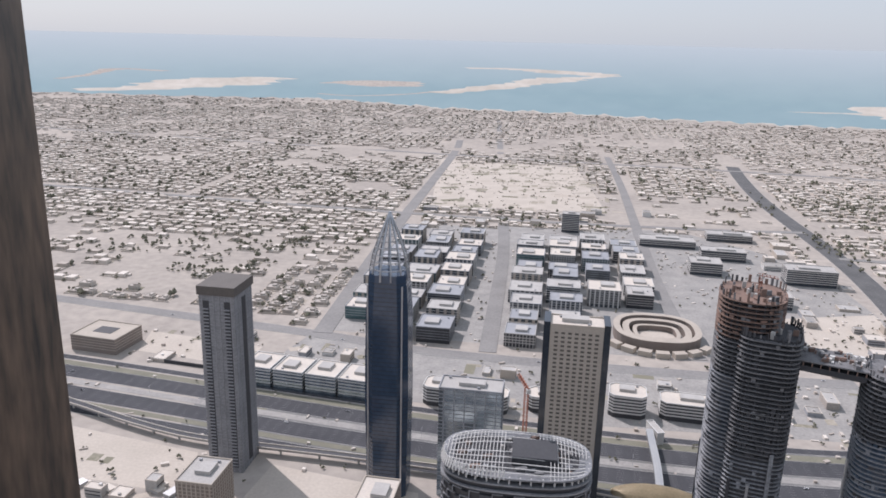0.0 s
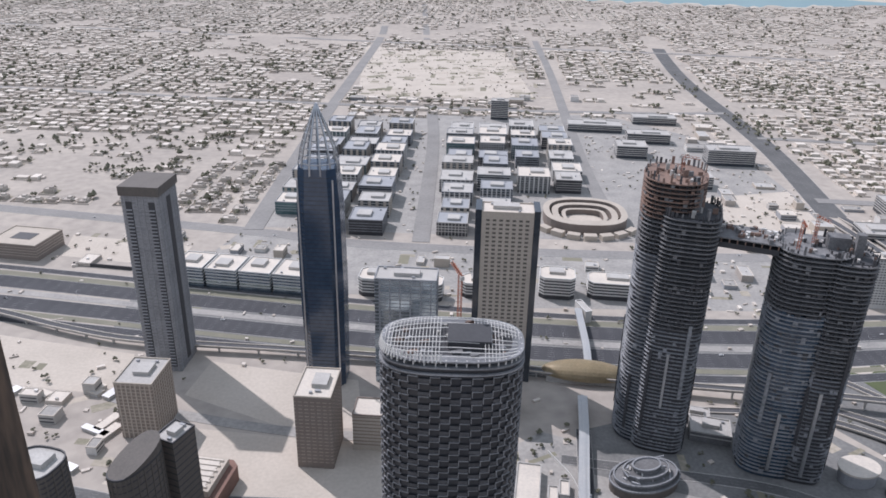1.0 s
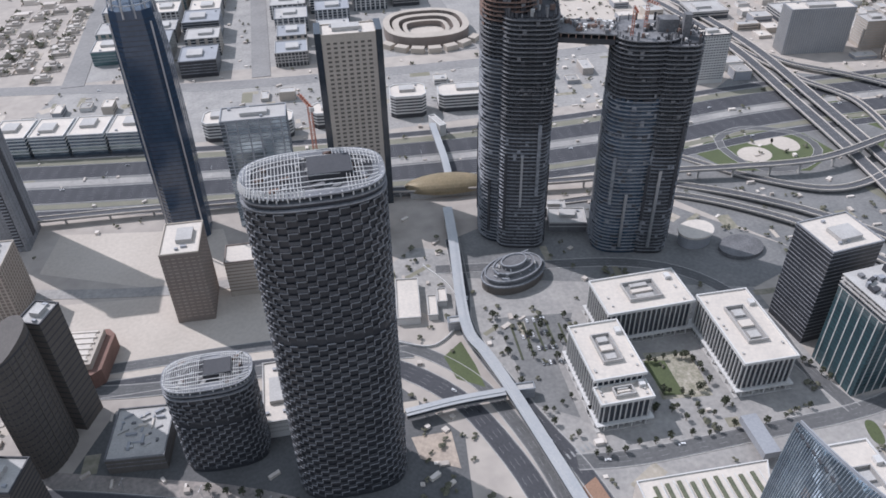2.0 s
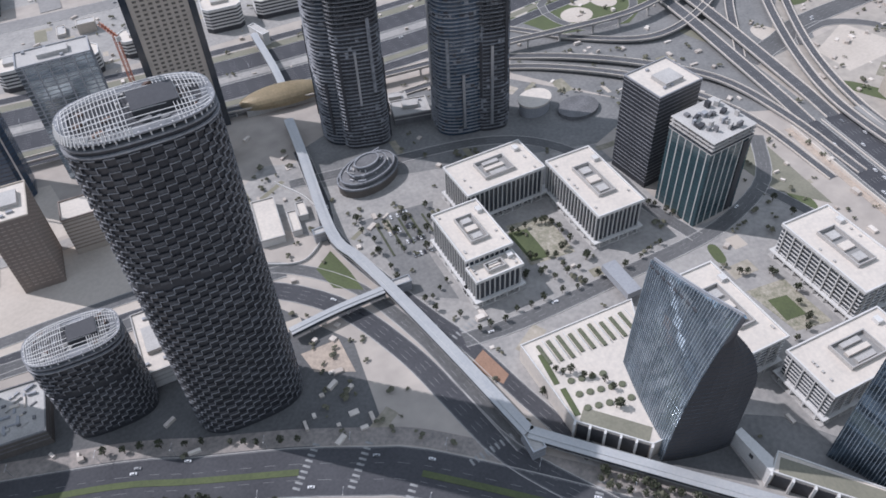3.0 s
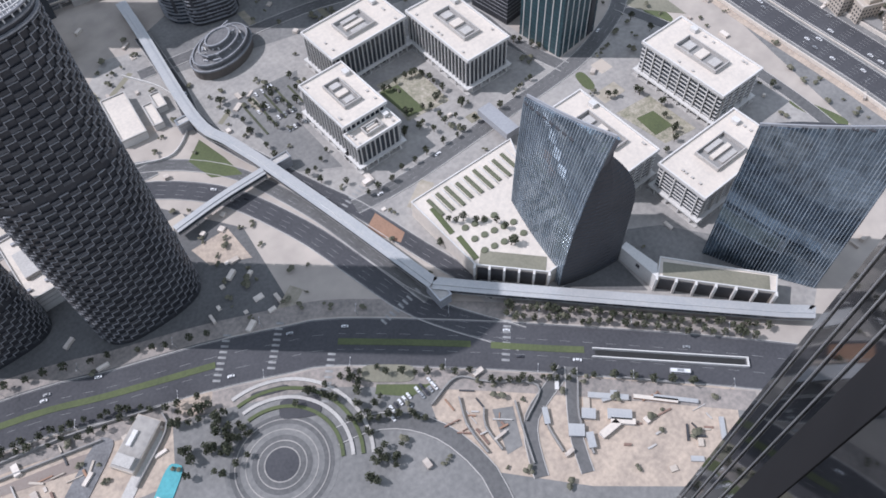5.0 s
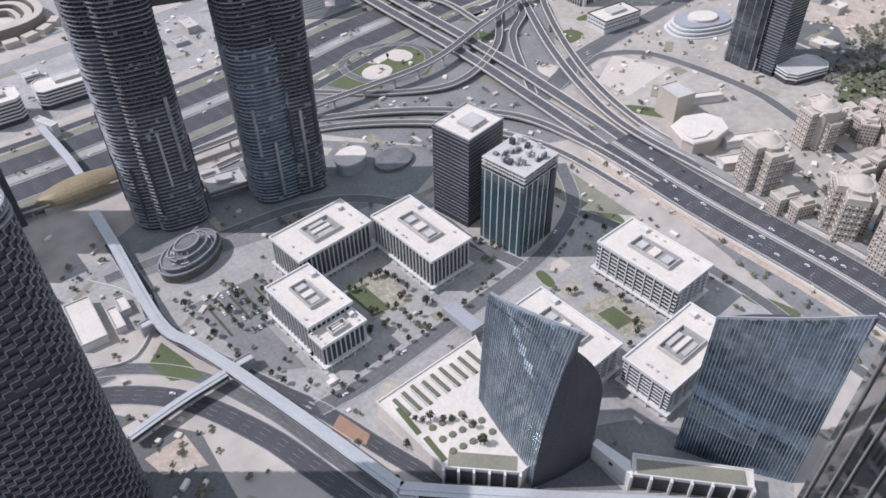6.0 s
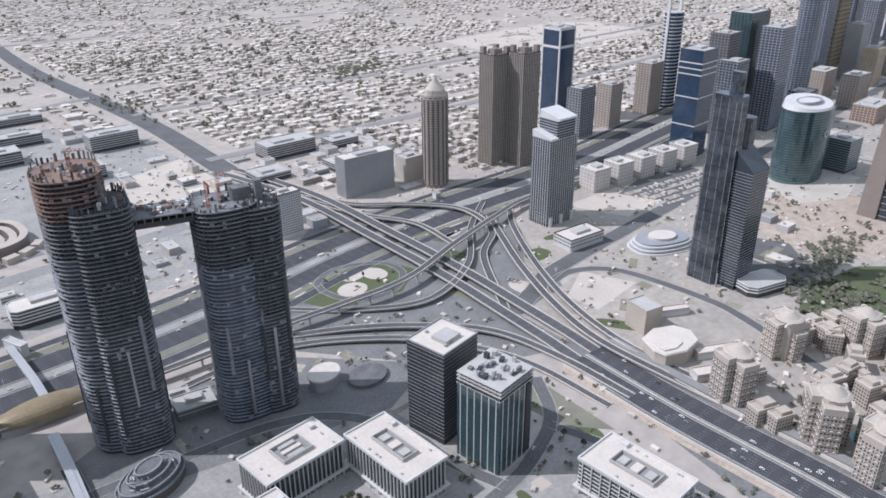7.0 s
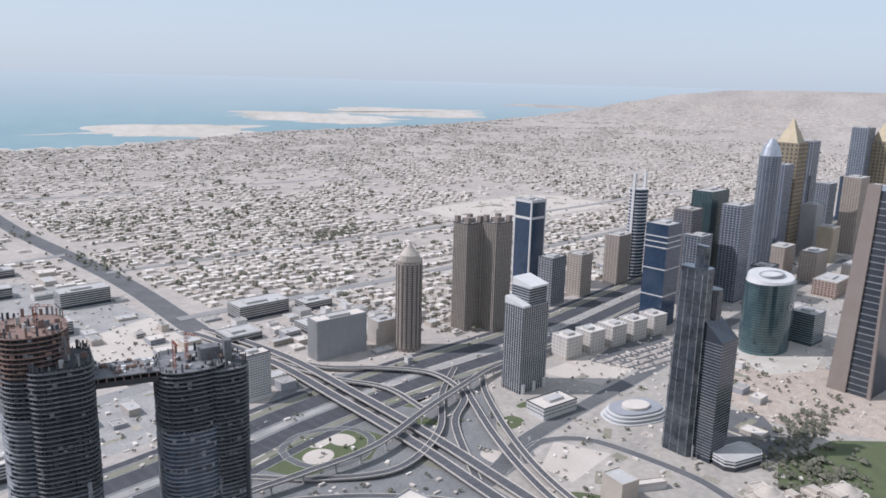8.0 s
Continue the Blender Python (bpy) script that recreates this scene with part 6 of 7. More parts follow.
pick1, pick2 = tile < .6, tile2 >= .6
u, v, tt = np.concatenate([u1[pick1], u2[pick2]]), np.concatenate([v1[pick1], v2[pick2]]), np.concatenate([tile[pick1], tile2[pick2]])
x, y = u * math.cos(A) - v * math.sin(A), u * math.sin(A) + v * math.cos(A)
az = np.degrees(np.arctan2(x, y))
dist = np.hypot(x, y)
ok = ~blocked(x, y) & (az > -36) & (az < 86) & (dist < 9500)
thin = np.where(dist > 4200, .62, np.where(dist > 3000, .8, .92)) * np.where((tt * 10) % 1 < .12, .25, 1.0)
open_field = np.sin(x * .0071 + 1.3 * np.sin(y * .0043)) * np.sin(y * .0083 + 1.7 * np.sin(x * .0039)) + .45 * np.sin(x * .019 + y * .007) * np.sin(y * .021 - x * .004)
thin = thin * np.where(open_field > .78, np.where(dist < 1900, .4, .1), np.where(open_field > .6, .6, 1.0)) * np.where(dist > 5600, .7, 1.0)
ok &= rng.random(len(x)) < thin
x, y = x[ok] + rng.normal(0, 1.8, ok.sum()), y[ok] + rng.normal(0, 1.8, ok.sum())
n = len(x)
w, d, h = rng.uniform(12, 23, n), rng.uniform(10, 19, n), rng.choice([3.2, 3.8, 4.2, 4.8, 6.0, 7.2], n)
near = (np.hypot(x, y) < 1420)
near_ids = np.nonzero(near)[0][:110]
mask = np.ones(n, bool); mask[near_ids] = False
boxes("villa_sprawl", x[mask], y[mask], w[mask], d[mask], h[mask], np.full(mask.sum(), A), "house", "thousands of pale flat-roofed villas in walled plots", "houses")
sel = rng.random(n) < .6
boxes("villa_annexes", x[sel] + rng.choice([-10, 10], sel.sum()), y[sel] + rng.uniform(-8, 8, sel.sum()), w[sel] * .45, d[sel] * .5, h[sel] * .55, np.full(sel.sum(), A), "house", "small annexes of the villas", "houses")
sel = np.hypot(x, y) < 3400
boxes("plot_walls", x[sel], y[sel] - 13.4, np.full(sel.sum(), 26.0), np.full(sel.sum(), .5), np.full(sel.sum(), 2.2), np.full(sel.sum(), A), "house", "pale garden walls between the plots", "walls")
boxes("side_walls", x[sel] - 13.0, y[sel], np.full(sel.sum(), .5), np.full(sel.sum(), 26.0), np.full(sel.sum(), 2.2), np.full(sel.sum(), A), "house", "pale garden walls between the plots", "walls")
sel = (rng.random(n) < .8) & (np.hypot(x, y) < 5200)
boxes("garden_yards", x[sel], y[sel], np.full(sel.sum(), 25.0), np.full(sel.sum(), 25.5), np.full(sel.sum(), .35), np.full(sel.sum(), A), "yard", "yards and gardens of the villas, paved or planted", "yards")
for i in near_ids:
    t = thing("villa", x[i], y[i], 0, -9, "pale flat-roofed villa with a roof parapet", "house", "villas beyond the motorway")
    part("wall", one_box(w[i], d[i], h[i]), "house_one", t)
    bm = bmesh.new(); ring(bm, rect(w[i], d[i]), -.4, .1, h[i], h[i] + .8); part("parapet", bm, "house_one", t)
    part("upper_room", one_box(w[i] * .4, d[i] * .45, 2.8, h[i], w[i] * .15, d[i] * .1), "house_one", t)


# ---------------- trees ----------------
def clumps(name, x, y, size, label, z=0.0, category="trees", mat="dusty"):
    """Bushy crowns: three uneven lumps each."""
    n = len(x)
    base = np.array([(0, 0, 1), (1, 0, .1), (.3, .95, .0), (-.8, .6, .15), (-.8, -.6, 0), (.3, -.95, .1), (0, 0, -.8)])
    tri = np.array([(0, 1, 2), (0, 2, 3), (0, 3, 4), (0, 4, 5), (0, 5, 1), (6, 2, 1), (6, 3, 2), (6, 4, 3), (6, 5, 4), (6, 1, 5)])
    V, F, off = [], [], 0
    for k in range(3):
        s = size * rng.uniform(.5, 1.0, n)
        v = base[None] * s[:, None, None] * rng.uniform(.7, 1.25, (n, 7, 3))
        v[:, :, 0] += (x + rng.normal(0, .55, n) * size)[:, None]
        v[:, :, 1] += (y + rng.normal(0, .55, n) * size)[:, None]
        v[:, :, 2] += (z + size * rng.uniform(.7, 1.3, n))[:, None]
        V.append(v.reshape(-1, 3)); F.append((tri[None] + (np.arange(n) * 7)[:, None, None]).reshape(-1, 3) + off); off += n * 7
    me = bpy.data.meshes.new(name)
    me.from_pydata(far_np(np.concatenate(V)).tolist(), [], np.concatenate(F).tolist())
    me.materials.append(M[mat])
    return tagged(new(name, me), label, category, kind="stuff")


k = rng.random(n) < np.where(np.hypot(x, y) < 2600, .95, np.where(np.hypot(x, y) < 3600, .6, .3))
clumps("garden_trees", x[k] + rng.uniform(-13, 13, k.sum()), y[k] + rng.choice([-12, 12], k.sum()) + rng.normal(0, 2, k.sum()), rng.choice([2.0, 2.8, 3.6, 4.8, 7.0], k.sum(), p=[.25, .25, .2, .18, .12]), "dusty green trees in the villa gardens")
q_ = 5000
fa, fd = rng.uniform(44, 85, q_), rng.uniform(8800, 26000, q_)
keep_ = fd < np.interp(fa, [c[0] for c in COAST], [c[1] for c in COAST]) - 200
fa, fd = np.radians(fa[keep_]), fd[keep_]
q_ = len(fa)
boxes("far_town", np.sin(fa) * fd, np.cos(fa) * fd, rng.uniform(25, 80, q_), rng.uniform(20, 60, q_), rng.uniform(3, 9, q_), np.full(q_, A), "house", "hazy far town of pale low buildings", "houses")
k = rng.random(n) < np.where(np.hypot(x, y) < 2600, .7, .25)
clumps("boundary_trees", x[k] + rng.choice([-12, 12], k.sum()), y[k] + rng.uniform(-12, 12, k.sum()), rng.choice([1.8, 2.4, 3.2, 4.6], k.sum()), "dusty green trees along the garden walls")
gx, gy = [], []
for cx, cy, sx, sy, q in ((-430, 1370, 120, 60, 60), (-560, 1560, 200, 90, 90), (-330, 1560, 80, 60, 30), (1500, 1500, 120, 60, 160), (900, 110, 70, 40, 120), (1010, 160, 60, 30, 60), (900, 170, 60, 25, 30), (1090, 150, 90, 40, 26), (1130, 260, 90, 60, 12), (1120, 2100, 300, 160, 160), (880, 1650, 60, 200, 60)):
    gx += list(rng.normal(cx, sx / 2, q)); gy += list(rng.normal(cy, sy / 2, q))
clumps("grove", np.array(gx), np.array(gy), rng.uniform(2.5, 5, len(gx)), "groves of dark dusty trees")


def tree(x, y, z, size, label, group):
    ob = copy_thing(TREES[int(abs(x * 13 + y * 7)) % 3], pose(x, y, z, 0, 0, (x * 37) % 360) @ Matrix.Diagonal((size, size, size, 1)))
    ob.scale = (size,) * 3
    return tagged(ob, label, "tree", group)


def make_tree(seed):
    r = random.Random(seed)
    top = thing("street_tree", 0, 0, 0, 0, "small leafy street tree", "tree", "street trees")
    bm = bmesh.new()
    bmesh.ops.create_cone(bm, segments=6, radius1=.22, radius2=.1, depth=2.6, matrix=Matrix.Translation((0, 0, 1.3)))
    for k in range(4):
        a = k * 1.6 + r.random()
        bmesh.ops.create_cone(bm, segments=5, radius1=.1, radius2=.03, depth=1.8, matrix=Matrix.Translation((math.cos(a) * .6, math.sin(a) * .6, 3.1)) @ Euler((math.sin(a) * -.7, math.cos(a) * .7, 0)).to_matrix().to_4x4())
    part("trunk", bm, "trunk", top)
    bm = bmesh.new()
    for k in range(90):
        a, q, zz = r.uniform(0, 6.28), r.random() ** .5 * 2.0, r.uniform(2.2, 5.2)
        q *= 1 - abs(zz - 3.6) / 2.6
        m = Matrix.Translation((math.cos(a) * q, math.sin(a) * q, zz)) @ Euler((r.uniform(0, 3), r.uniform(0, 3), 0)).to_matrix().to_4x4()
        s = r.uniform(.25, .55)
        vs = [bm.verts.new(m @ Vector(p)) for p in ((-s, -s * .6, 0), (s, -s * .6, .1), (s * .8, s * .6, 0), (-s * .7, s * .7, -.1))]
        bm.faces.new(vs)
    part("crown", bm, "leaf", top)
    return top


TREES = [make_tree(s) for s in (1, 2, 3)]
for i, ob in enumerate(TREES):
    ob.matrix_basis = pose(190 + i * 9, 330 + i * 4, 0)
r = random.Random(17)
rows = [([(196, 146), (297, 10)], 46, 1.2), ([(190, 143), (290, 9)], 34, 1.5), ([(150, 119), (186, 82)], 14, 1.5), ([(95, 190), (128, 152), (150, 128)], 14, 2), ([(180, 96), (240, 16)], 12, 1), ([(-90, 306), (25, 243)], 22, 2), ([(-60, 345), (30, 292), (60, 272)], 16, 2),
        ([(186, 440), (178, 350), (200, 292)], 14, 3), ([(205, 430), (198, 372)], 8, 3), ([(222, 424), (212, 366)], 8, 3), ([(240, 420), (224, 385)], 5, 3), ([(200, 285), (300, 272), (380, 266)], 22, 3),
        ([(260, 302), (300, 290), (320, 296)], 14, 6), ([(280, 352), (318, 345), (304, 312), (270, 318)], 24, 4), ([(370, 215), (410, 200), (404, 150), (365, 150)], 18, 5), ([(400, 285), (392, 330)], 8, 3),
        ([(60, 205), (90, 175), (70, 150)], 34, 9), ([(10, 240), (20, 210), (0, 195)], 34, 9), ([(70, 140), (60, 130), (84, 134)], 22, 6), ([(480, 250), (486, 100)], 12, 4), ([(-92, 313), (-46, 291), (0, 264)], 22, 1.5), ([(-4, 239), (8, 242), (18, 226), (13, 208), (-5, 223), (-18, 211)], 40, 6), ([(75, 163), (96, 146), (108, 128)], 14, 1.5), ([(205, 215), (228, 200), (232, 170), (215, 180)], 16, 4)]
for pts, q, wob in rows:
    ln = smooth(pts, 3)
    q = int(q * .72)
    for i in range(q):
        p = ln[int(i / q * (len(ln) - 1))]
        px, py = p.x + r.uniform(-wob, wob), p.y + r.uniform(-wob, wob)
        on_pod = 203 < px < 250 and 165 < py < 226
        tree(px, py, 16 if on_pod else 0.2, r.uniform(1.05, 1.75), "small dusty street tree in the paving", "street trees")

# ---------------- the round plaza below ----------------
t = thing("round_plaza", 27.5, 177, 0, 0, "round grey plaza with paved rings", "plaza")
for rad, mat, z in ((34, "lot", .16), (31, "asphalt_old", .20), (25, "lot", .24), (18, "asphalt_old", .28), (10, "asphalt", .34)):
    part("ring_paving", one_prism(oval(2 * rad, 2 * rad, 48), 0, z), mat, t)
for rad in (28, 21.5, 14.5, 10.5):
    bm = bmesh.new(); ring(bm, oval(2 * rad, 2 * rad, 48), -.35, .35, .2, .42)
    part("paving_joint", bm, "paving", t)
for rad in (36, 42, 48, 54):
    bm = bmesh.new(); ribbon(bm, [Vector((math.cos(a) * rad, math.sin(a) * rad, 0)) for a in (radians(-40 + i * 5) for i in range(26))], 2.2, 0, .9)
    part("curved_bench", bm, "concrete" if rad % 12 else "grass", t)
for x0, y0, w0, d0, a0, m0, text in ((52, 218, 4, 24, 58, "dark", "dark still reflecting pool"), (58, 196, 26, 14, -40, "dark", "dark oval pool in the plaza"), (110, 172, 34, 12, -48, "dry", "dry planted bed with shrubs"), (-30, 214, 11, 36, -58, "pool", "turquoise edge of a pool"), (-40, 232, 70, 7, 28, "concrete", "long pale site wall"), (-60, 254, 60, 14, 28, "raw", "dug trench with raw walls")):
    tagged(link("plaza_bed", one_prism(oval(w0, d0, 20, 4), 0, .6), m0, m=pose(x0, y0, 0, 0, 0, a0)), text, "plaza bed")
# building site huts and walls
for k in range(14):
    x0, y0 = r.uniform(150, 238), r.uniform(-10, 95)
    if not (-1.18 * (x0 - 149) + 124 > y0 > -1.3 * (x0 - 110) + 95):
        continue
    tagged(link("site_hut", one_box(r.uniform(4, 14), r.uniform(2.4, 4), r.uniform(1.2, 3)), r.choice(("white", "concrete", "roofgrey", "beige")), m=pose(x0, y0, 0, 0, 0, -50 + r.choice((0, 90, 20)))), "site cabin or stack of boards on the sand", "site cabin", "site cabins")
for pts in ([(113, 137), (136, 138), (147, 122), (166, 97), (144, 88)], [(133, 112), (125, 104), (121, 87)], [(149, 101), (138, 85), (127, 68)], [(185, 81), (167, 66), (155, 46)], [(158, 86), (150, 76), (144, 60)],
            [(-105, 299), (-37, 269)], [(-2, 256), (-7, 245), (-39, 229)], [(-96, 306), (-46, 285), (0, 260)], [(205, 62), (225, 34)], [(128, 128), (118, 112), (114, 92)]):
    bm = bmesh.new(); ribbon(bm, smooth(pts, 4), .9, 0, 2.6)
    tagged(link("site_wall", bm, "deck"), "low raw concrete site wall", "wall", "site walls")
road("narrow access road through the building site", [(186, 92), (164, 90), (148, 87), (136, 77), (124, 60)], 8, "asphalt_old")
road("narrow access road through the building site", [(190, 90), (169, 72), (155, 58), (144, 42)], 7, "asphalt_old")
road("curved road round the plaza", [(60, 166), (78, 158), (92, 146), (102, 130), (107, 111), (106, 84), (96, 60)], 10, "asphalt_old")
plot("site_pit", "blue-grey concrete floor of an excavation", [(136, 108), (146, 100), (131, 80), (121, 83)], "lot", .2)
plot("site_pit", "dark earth trench beside the promenade", [(-107, 296), (-97, 285), (-42, 255), (-37, 263), (-53, 272)], "brown", .2)
for x0, y0, w0, d0, h0, a0, m0 in ((184, 49, 14, 6, 3, -52, "roofwhite"), (172, 63, 8, 6, 3, -52, "roofgrey"), (189, 61, 24, 3, 2.4, -52, "white"), (173, 48, 13, 4, 3, -10, "white"), (159, 62, 9, 7, 3, -50, "grey"), (160, 52, 4, 9, 3, -40, "concrete"),
                                   (154, 81, 3, 10, 2.5, -40, "dark"), (207, 39, 26, 2, 2, -55, "terracotta"), (215, 30, 26, 2, 2, -55, "grey"), (182, 45, 14, 3, 3, -52, "white")):
    t = thing("site_cabin", x0, y0, 0, a0, "long low site cabin with a flat roof on bare earth", "site cabin", "site cabins")
    part("wall", one_box(w0, d0, h0), m0, t); part("roof", one_box(w0 + .5, d0 + .5, .25, h0), r.choice(("roofwhite", "roofgrey")), t)
t = thing("low_building", -24, 250, 0, 26, "low pale flat-roofed building beside the promenade", "building")
part("wall", one_box(34, 16, 5), "beige", t); part("roof", one_box(33, 15, .3, 5), "paving", t); part("roof_house", one_box(7, 12, 3, 5.3, -12, 0), "concrete", t); part("roof_house", one_box(10, 3, 1.6, 5.3, 2, 3), "white", t)
r2 = random.Random(77)
for k in range(46):
    x0, y0 = r2.choice(((r2.uniform(112, 136), r2.uniform(92, 130)), (r2.uniform(170, 222), r2.uniform(0, 55)), (r2.uniform(-95, -45), r2.uniform(258, 285))))
    tagged(link("timber_pile", one_box(r2.uniform(3, 12), r2.uniform(.5, 1.4), r2.uniform(.5, 1.6), .1), r2.choice(("terracotta", "beige", "concrete", "rust", "dark")), m=pose(x0, y0, 0, 0, 0, r2.choice((-50, 38, -20, 80)))), "stack of planks or formwork on the bare earth", "stack", "site stacks")
t = thing("tunnel_mouth", 236, 48, 0, -52, "flat black strip for a shaded tunnel slot with white kerb walls in the boulevard median", "tunnel")
# Ground is not cut; a black strip on it stands for the slot's shade.
part("slot", one_box(92, 4.6, .3, .1), "tyre", t)
for b in (-2.9, 2.9):
    part("kerb_wall", one_box(96, .7, 2.4), "white", t, m=pose(0, b, 0))
part("end_wall", one_box(.8, 5.2, 2.4), "white", t, m=pose(47.6, 0, 0))


# ---------------- low buildings, trees and goods in the yards ----------------
line_pts = np.array([(p.x, p.y, hw_) for ln_, hw_ in ROADS for p in ln_ if abs(p.x) < 4000 and abs(p.y) < 4000])
BUILT += [(-216, 706, 32), (-50, 664, 32), (38, 329, 46), (-42, 374, 36), (246, 562, 48), (347, 504, 46), (297, 396, 46), (352, 334, 46), (238, 339, 44), (447, 168, 50), (376, 107, 48), (336, 180, 46),
          (252, 170, 56), (330, 40, 52), (240, 190, 50), (300, 60, 44), (905, 520, 36), (868, 268, 34), (1230, 128, 60), (668, 236, 40), (925, 372, 44), (214, 645, 52), (222, 484, 36), (330, 1085, 100), (-146.6, 499.1, 36), (408, 478, 26), (442, 452, 26), (29, 180, 58)]
built = np.array(BUILT)


def vacant(px, py, room):
    """Nothing built and no road within that room."""
    if (np.hypot(line_pts[:, 0] - px, line_pts[:, 1] - py) < line_pts[:, 2] + room).any():
        return False
    return not (np.hypot(built[:, 0] - px, built[:, 1] - py) < built[:, 2] + room).any()


def low_house(px, py, w0, d0, h0, a0, mat):
    global built
    t = thing("low_building", px, py, 0, a0, "low flat-roofed building with roof tanks and parapet", "building", "low buildings")
    part("wall", one_box(w0, d0, h0), mat, t)
    bm = bmesh.new(); ring(bm, rect(w0, d0), -.5, .12, h0, h0 + .9); part("parapet", bm, "roofwhite", t)
    part("roof", one_box(w0 - 1, d0 - 1, .2, h0), r.choice(("concrete", "roofwhite", "paving")), t)
    if w0 > 16:
        part("roof_tank", one_box(r.uniform(1.5, 4), r.uniform(1.5, 3), r.uniform(1, 2.4), h0 + .2, r.uniform(-.35, .35) * w0, r.uniform(-.35, .35) * d0), r.choice(("white", "grey", "concrete")), t)
    if h0 > 6 and px < 1060:
        for k in range(min(2, int(h0 / 3.8))):
            part("window_band", one_box(w0 * .9, .3, 1.3, 1.6 + k * 3.8, 0, -d0 / 2), "dark", t)
    built = np.vstack([built, (px, py, max(w0, d0) / 2)])


r = random.Random(31)
made = 0
for x0, x1, y0, y1, want, big_ in ((640, 1060, 770, 1130, 110, 1.2), (1060, 2700, 700, 900, 110, 1.2), (1240, 2600, 160, 520, 60, 1.2), (-420, 560, 800, 1060, 34, 1.0), (560, 760, 1150, 1700, 20, 1.6), (-480, -230, 520, 660, 22, .8), (880, 1240, 200, 330, 10, 1.0), (-140, 560, 1760, 1960, 26, 1.4), (780, 1000, 620, 720, 6, .8), (420, 560, 740, 920, 12, .9), (-120, 130, 400, 470, 8, .8)):
    got = tries = 0
    while got < want and tries < want * 12:
        tries += 1
        px, py = r.uniform(x0, x1), r.uniform(y0, y1)
        w0, d0 = r.uniform(12, 32) * big_, r.uniform(10, 22) * big_
        if r.random() < .35 or got > want * .42:
            continue
        if vacant(px, py, max(w0, d0) * .6):
            low_house(px, py, w0, d0, r.choice((4, 5, 8, 9, 12)), -11 + r.choice((0, 90)), r.choice(("white", "concrete", "beige", "house_one", "grey")))
            got += 1

zones = ((-480, 560, 480, 1060, 900), (560, 1300, 100, 1130, 1500), (1300, 2700, 150, 900, 1100), (80, 560, 0, 560, 620), (-300, 120, 200, 560, 500), (600, 860, -80, 160, 300), (-150, 760, 1060, 1780, 900), (-40, 470, 1960, 2800, 420), (1900, 2700, 1150, 1600, 200))
tx, ty, bx, by = [], [], [], []
for x0, x1, y0, y1, q in zones:
    for _ in range(q):
        px, py = r.uniform(x0, x1), r.uniform(y0, y1)
        if -190 < px < 70 and 455 < py < 690:
            continue
        if vacant(px, py, 2.5):
            (tx if r.random() < (.8 if x0 == 80 else .45) else bx).append(px)
            (ty if len(tx) > len(ty) else by).append(py)
clumps("yard_trees", np.array(tx), np.array(ty), rng.uniform(1.2, 2.9, len(tx)), "dusty trees and shrubs along streets and yards")
m_ = len(bx)
boxes("yard_goods", np.array(bx), np.array(by), rng.uniform(2, 9, m_), rng.uniform(1.5, 4.5, m_), rng.uniform(.6, 3.2, m_), rng.choice([A, A + 1.57, .4], m_), "house", "parked vans, cabins, walls and stacked goods in the yards", "goods")
m_ = 700
qx, qy = rng.uniform(-420, 1300, m_), rng.uniform(150, 1080, m_)
qx[:160], qy[:160] = rng.uniform(-40, 480, 160), rng.uniform(1960, 2760, 160)
qx[160:200], qy[160:200] = rng.uniform(1900, 2650, 40), rng.uniform(1150, 1560, 40)
okq = np.array([vacant(a, b, 7) and not (-190 < a < 70 and 455 < b < 690) for a, b in zip(qx, qy)])
boxes("paved_patches", qx[okq], qy[okq], rng.uniform(8, 30, okq.sum()) * np.where(qy[okq] > 1100, 2, 1), rng.uniform(4, 14, okq.sum()) * np.where(qy[okq] > 1100, 2, 1), rng.uniform(.075, .104, okq.sum()), rng.choice([A, A + 1.57, .4], okq.sum()), "yard", "patched paving, beds and parking bays", "patches")


# ---------------- cars, lamps ----------------
def make_car(mat, label, ln=4.6):
    top = thing("car", 0, 0, 0, 0, label, "car", "cars")
    bm = bmesh.new(); prism(bm, cut_rect(ln, 1.85, .3), .3, .85, [(a * .98, b * .96) for a, b in cut_rect(ln, 1.85, .3)])
    for a in (-1, 1):
        for b in (-1, 1):
            wheel = [(a * ln * .3 + math.cos(q) * .33, .33 + math.sin(q) * .33) for q in (math.pi * i / 4 for i in range(8))]
            rims = [[bm.verts.new((u, b * .85 + o, v)) for u, v in wheel] for o in (-.11, .11)]
            for i in range(8):
                bm.faces.new((rims[0][i], rims[0][i - 1], rims[1][i - 1], rims[1][i])).material_index = 1
            for q in rims:
                bm.faces.new(q).material_index = 1
    part("body", bm, [mat, "tyre"], top)
    bm = bmesh.new(); prism(bm, rect(ln * .56, 1.6), .85, 1.4, rect(ln * .4, 1.35)); part("cabin", bm, "car_dark", top)
    part("roof", one_box(ln * .38, 1.3, .06, 1.4), mat, top)
    return top


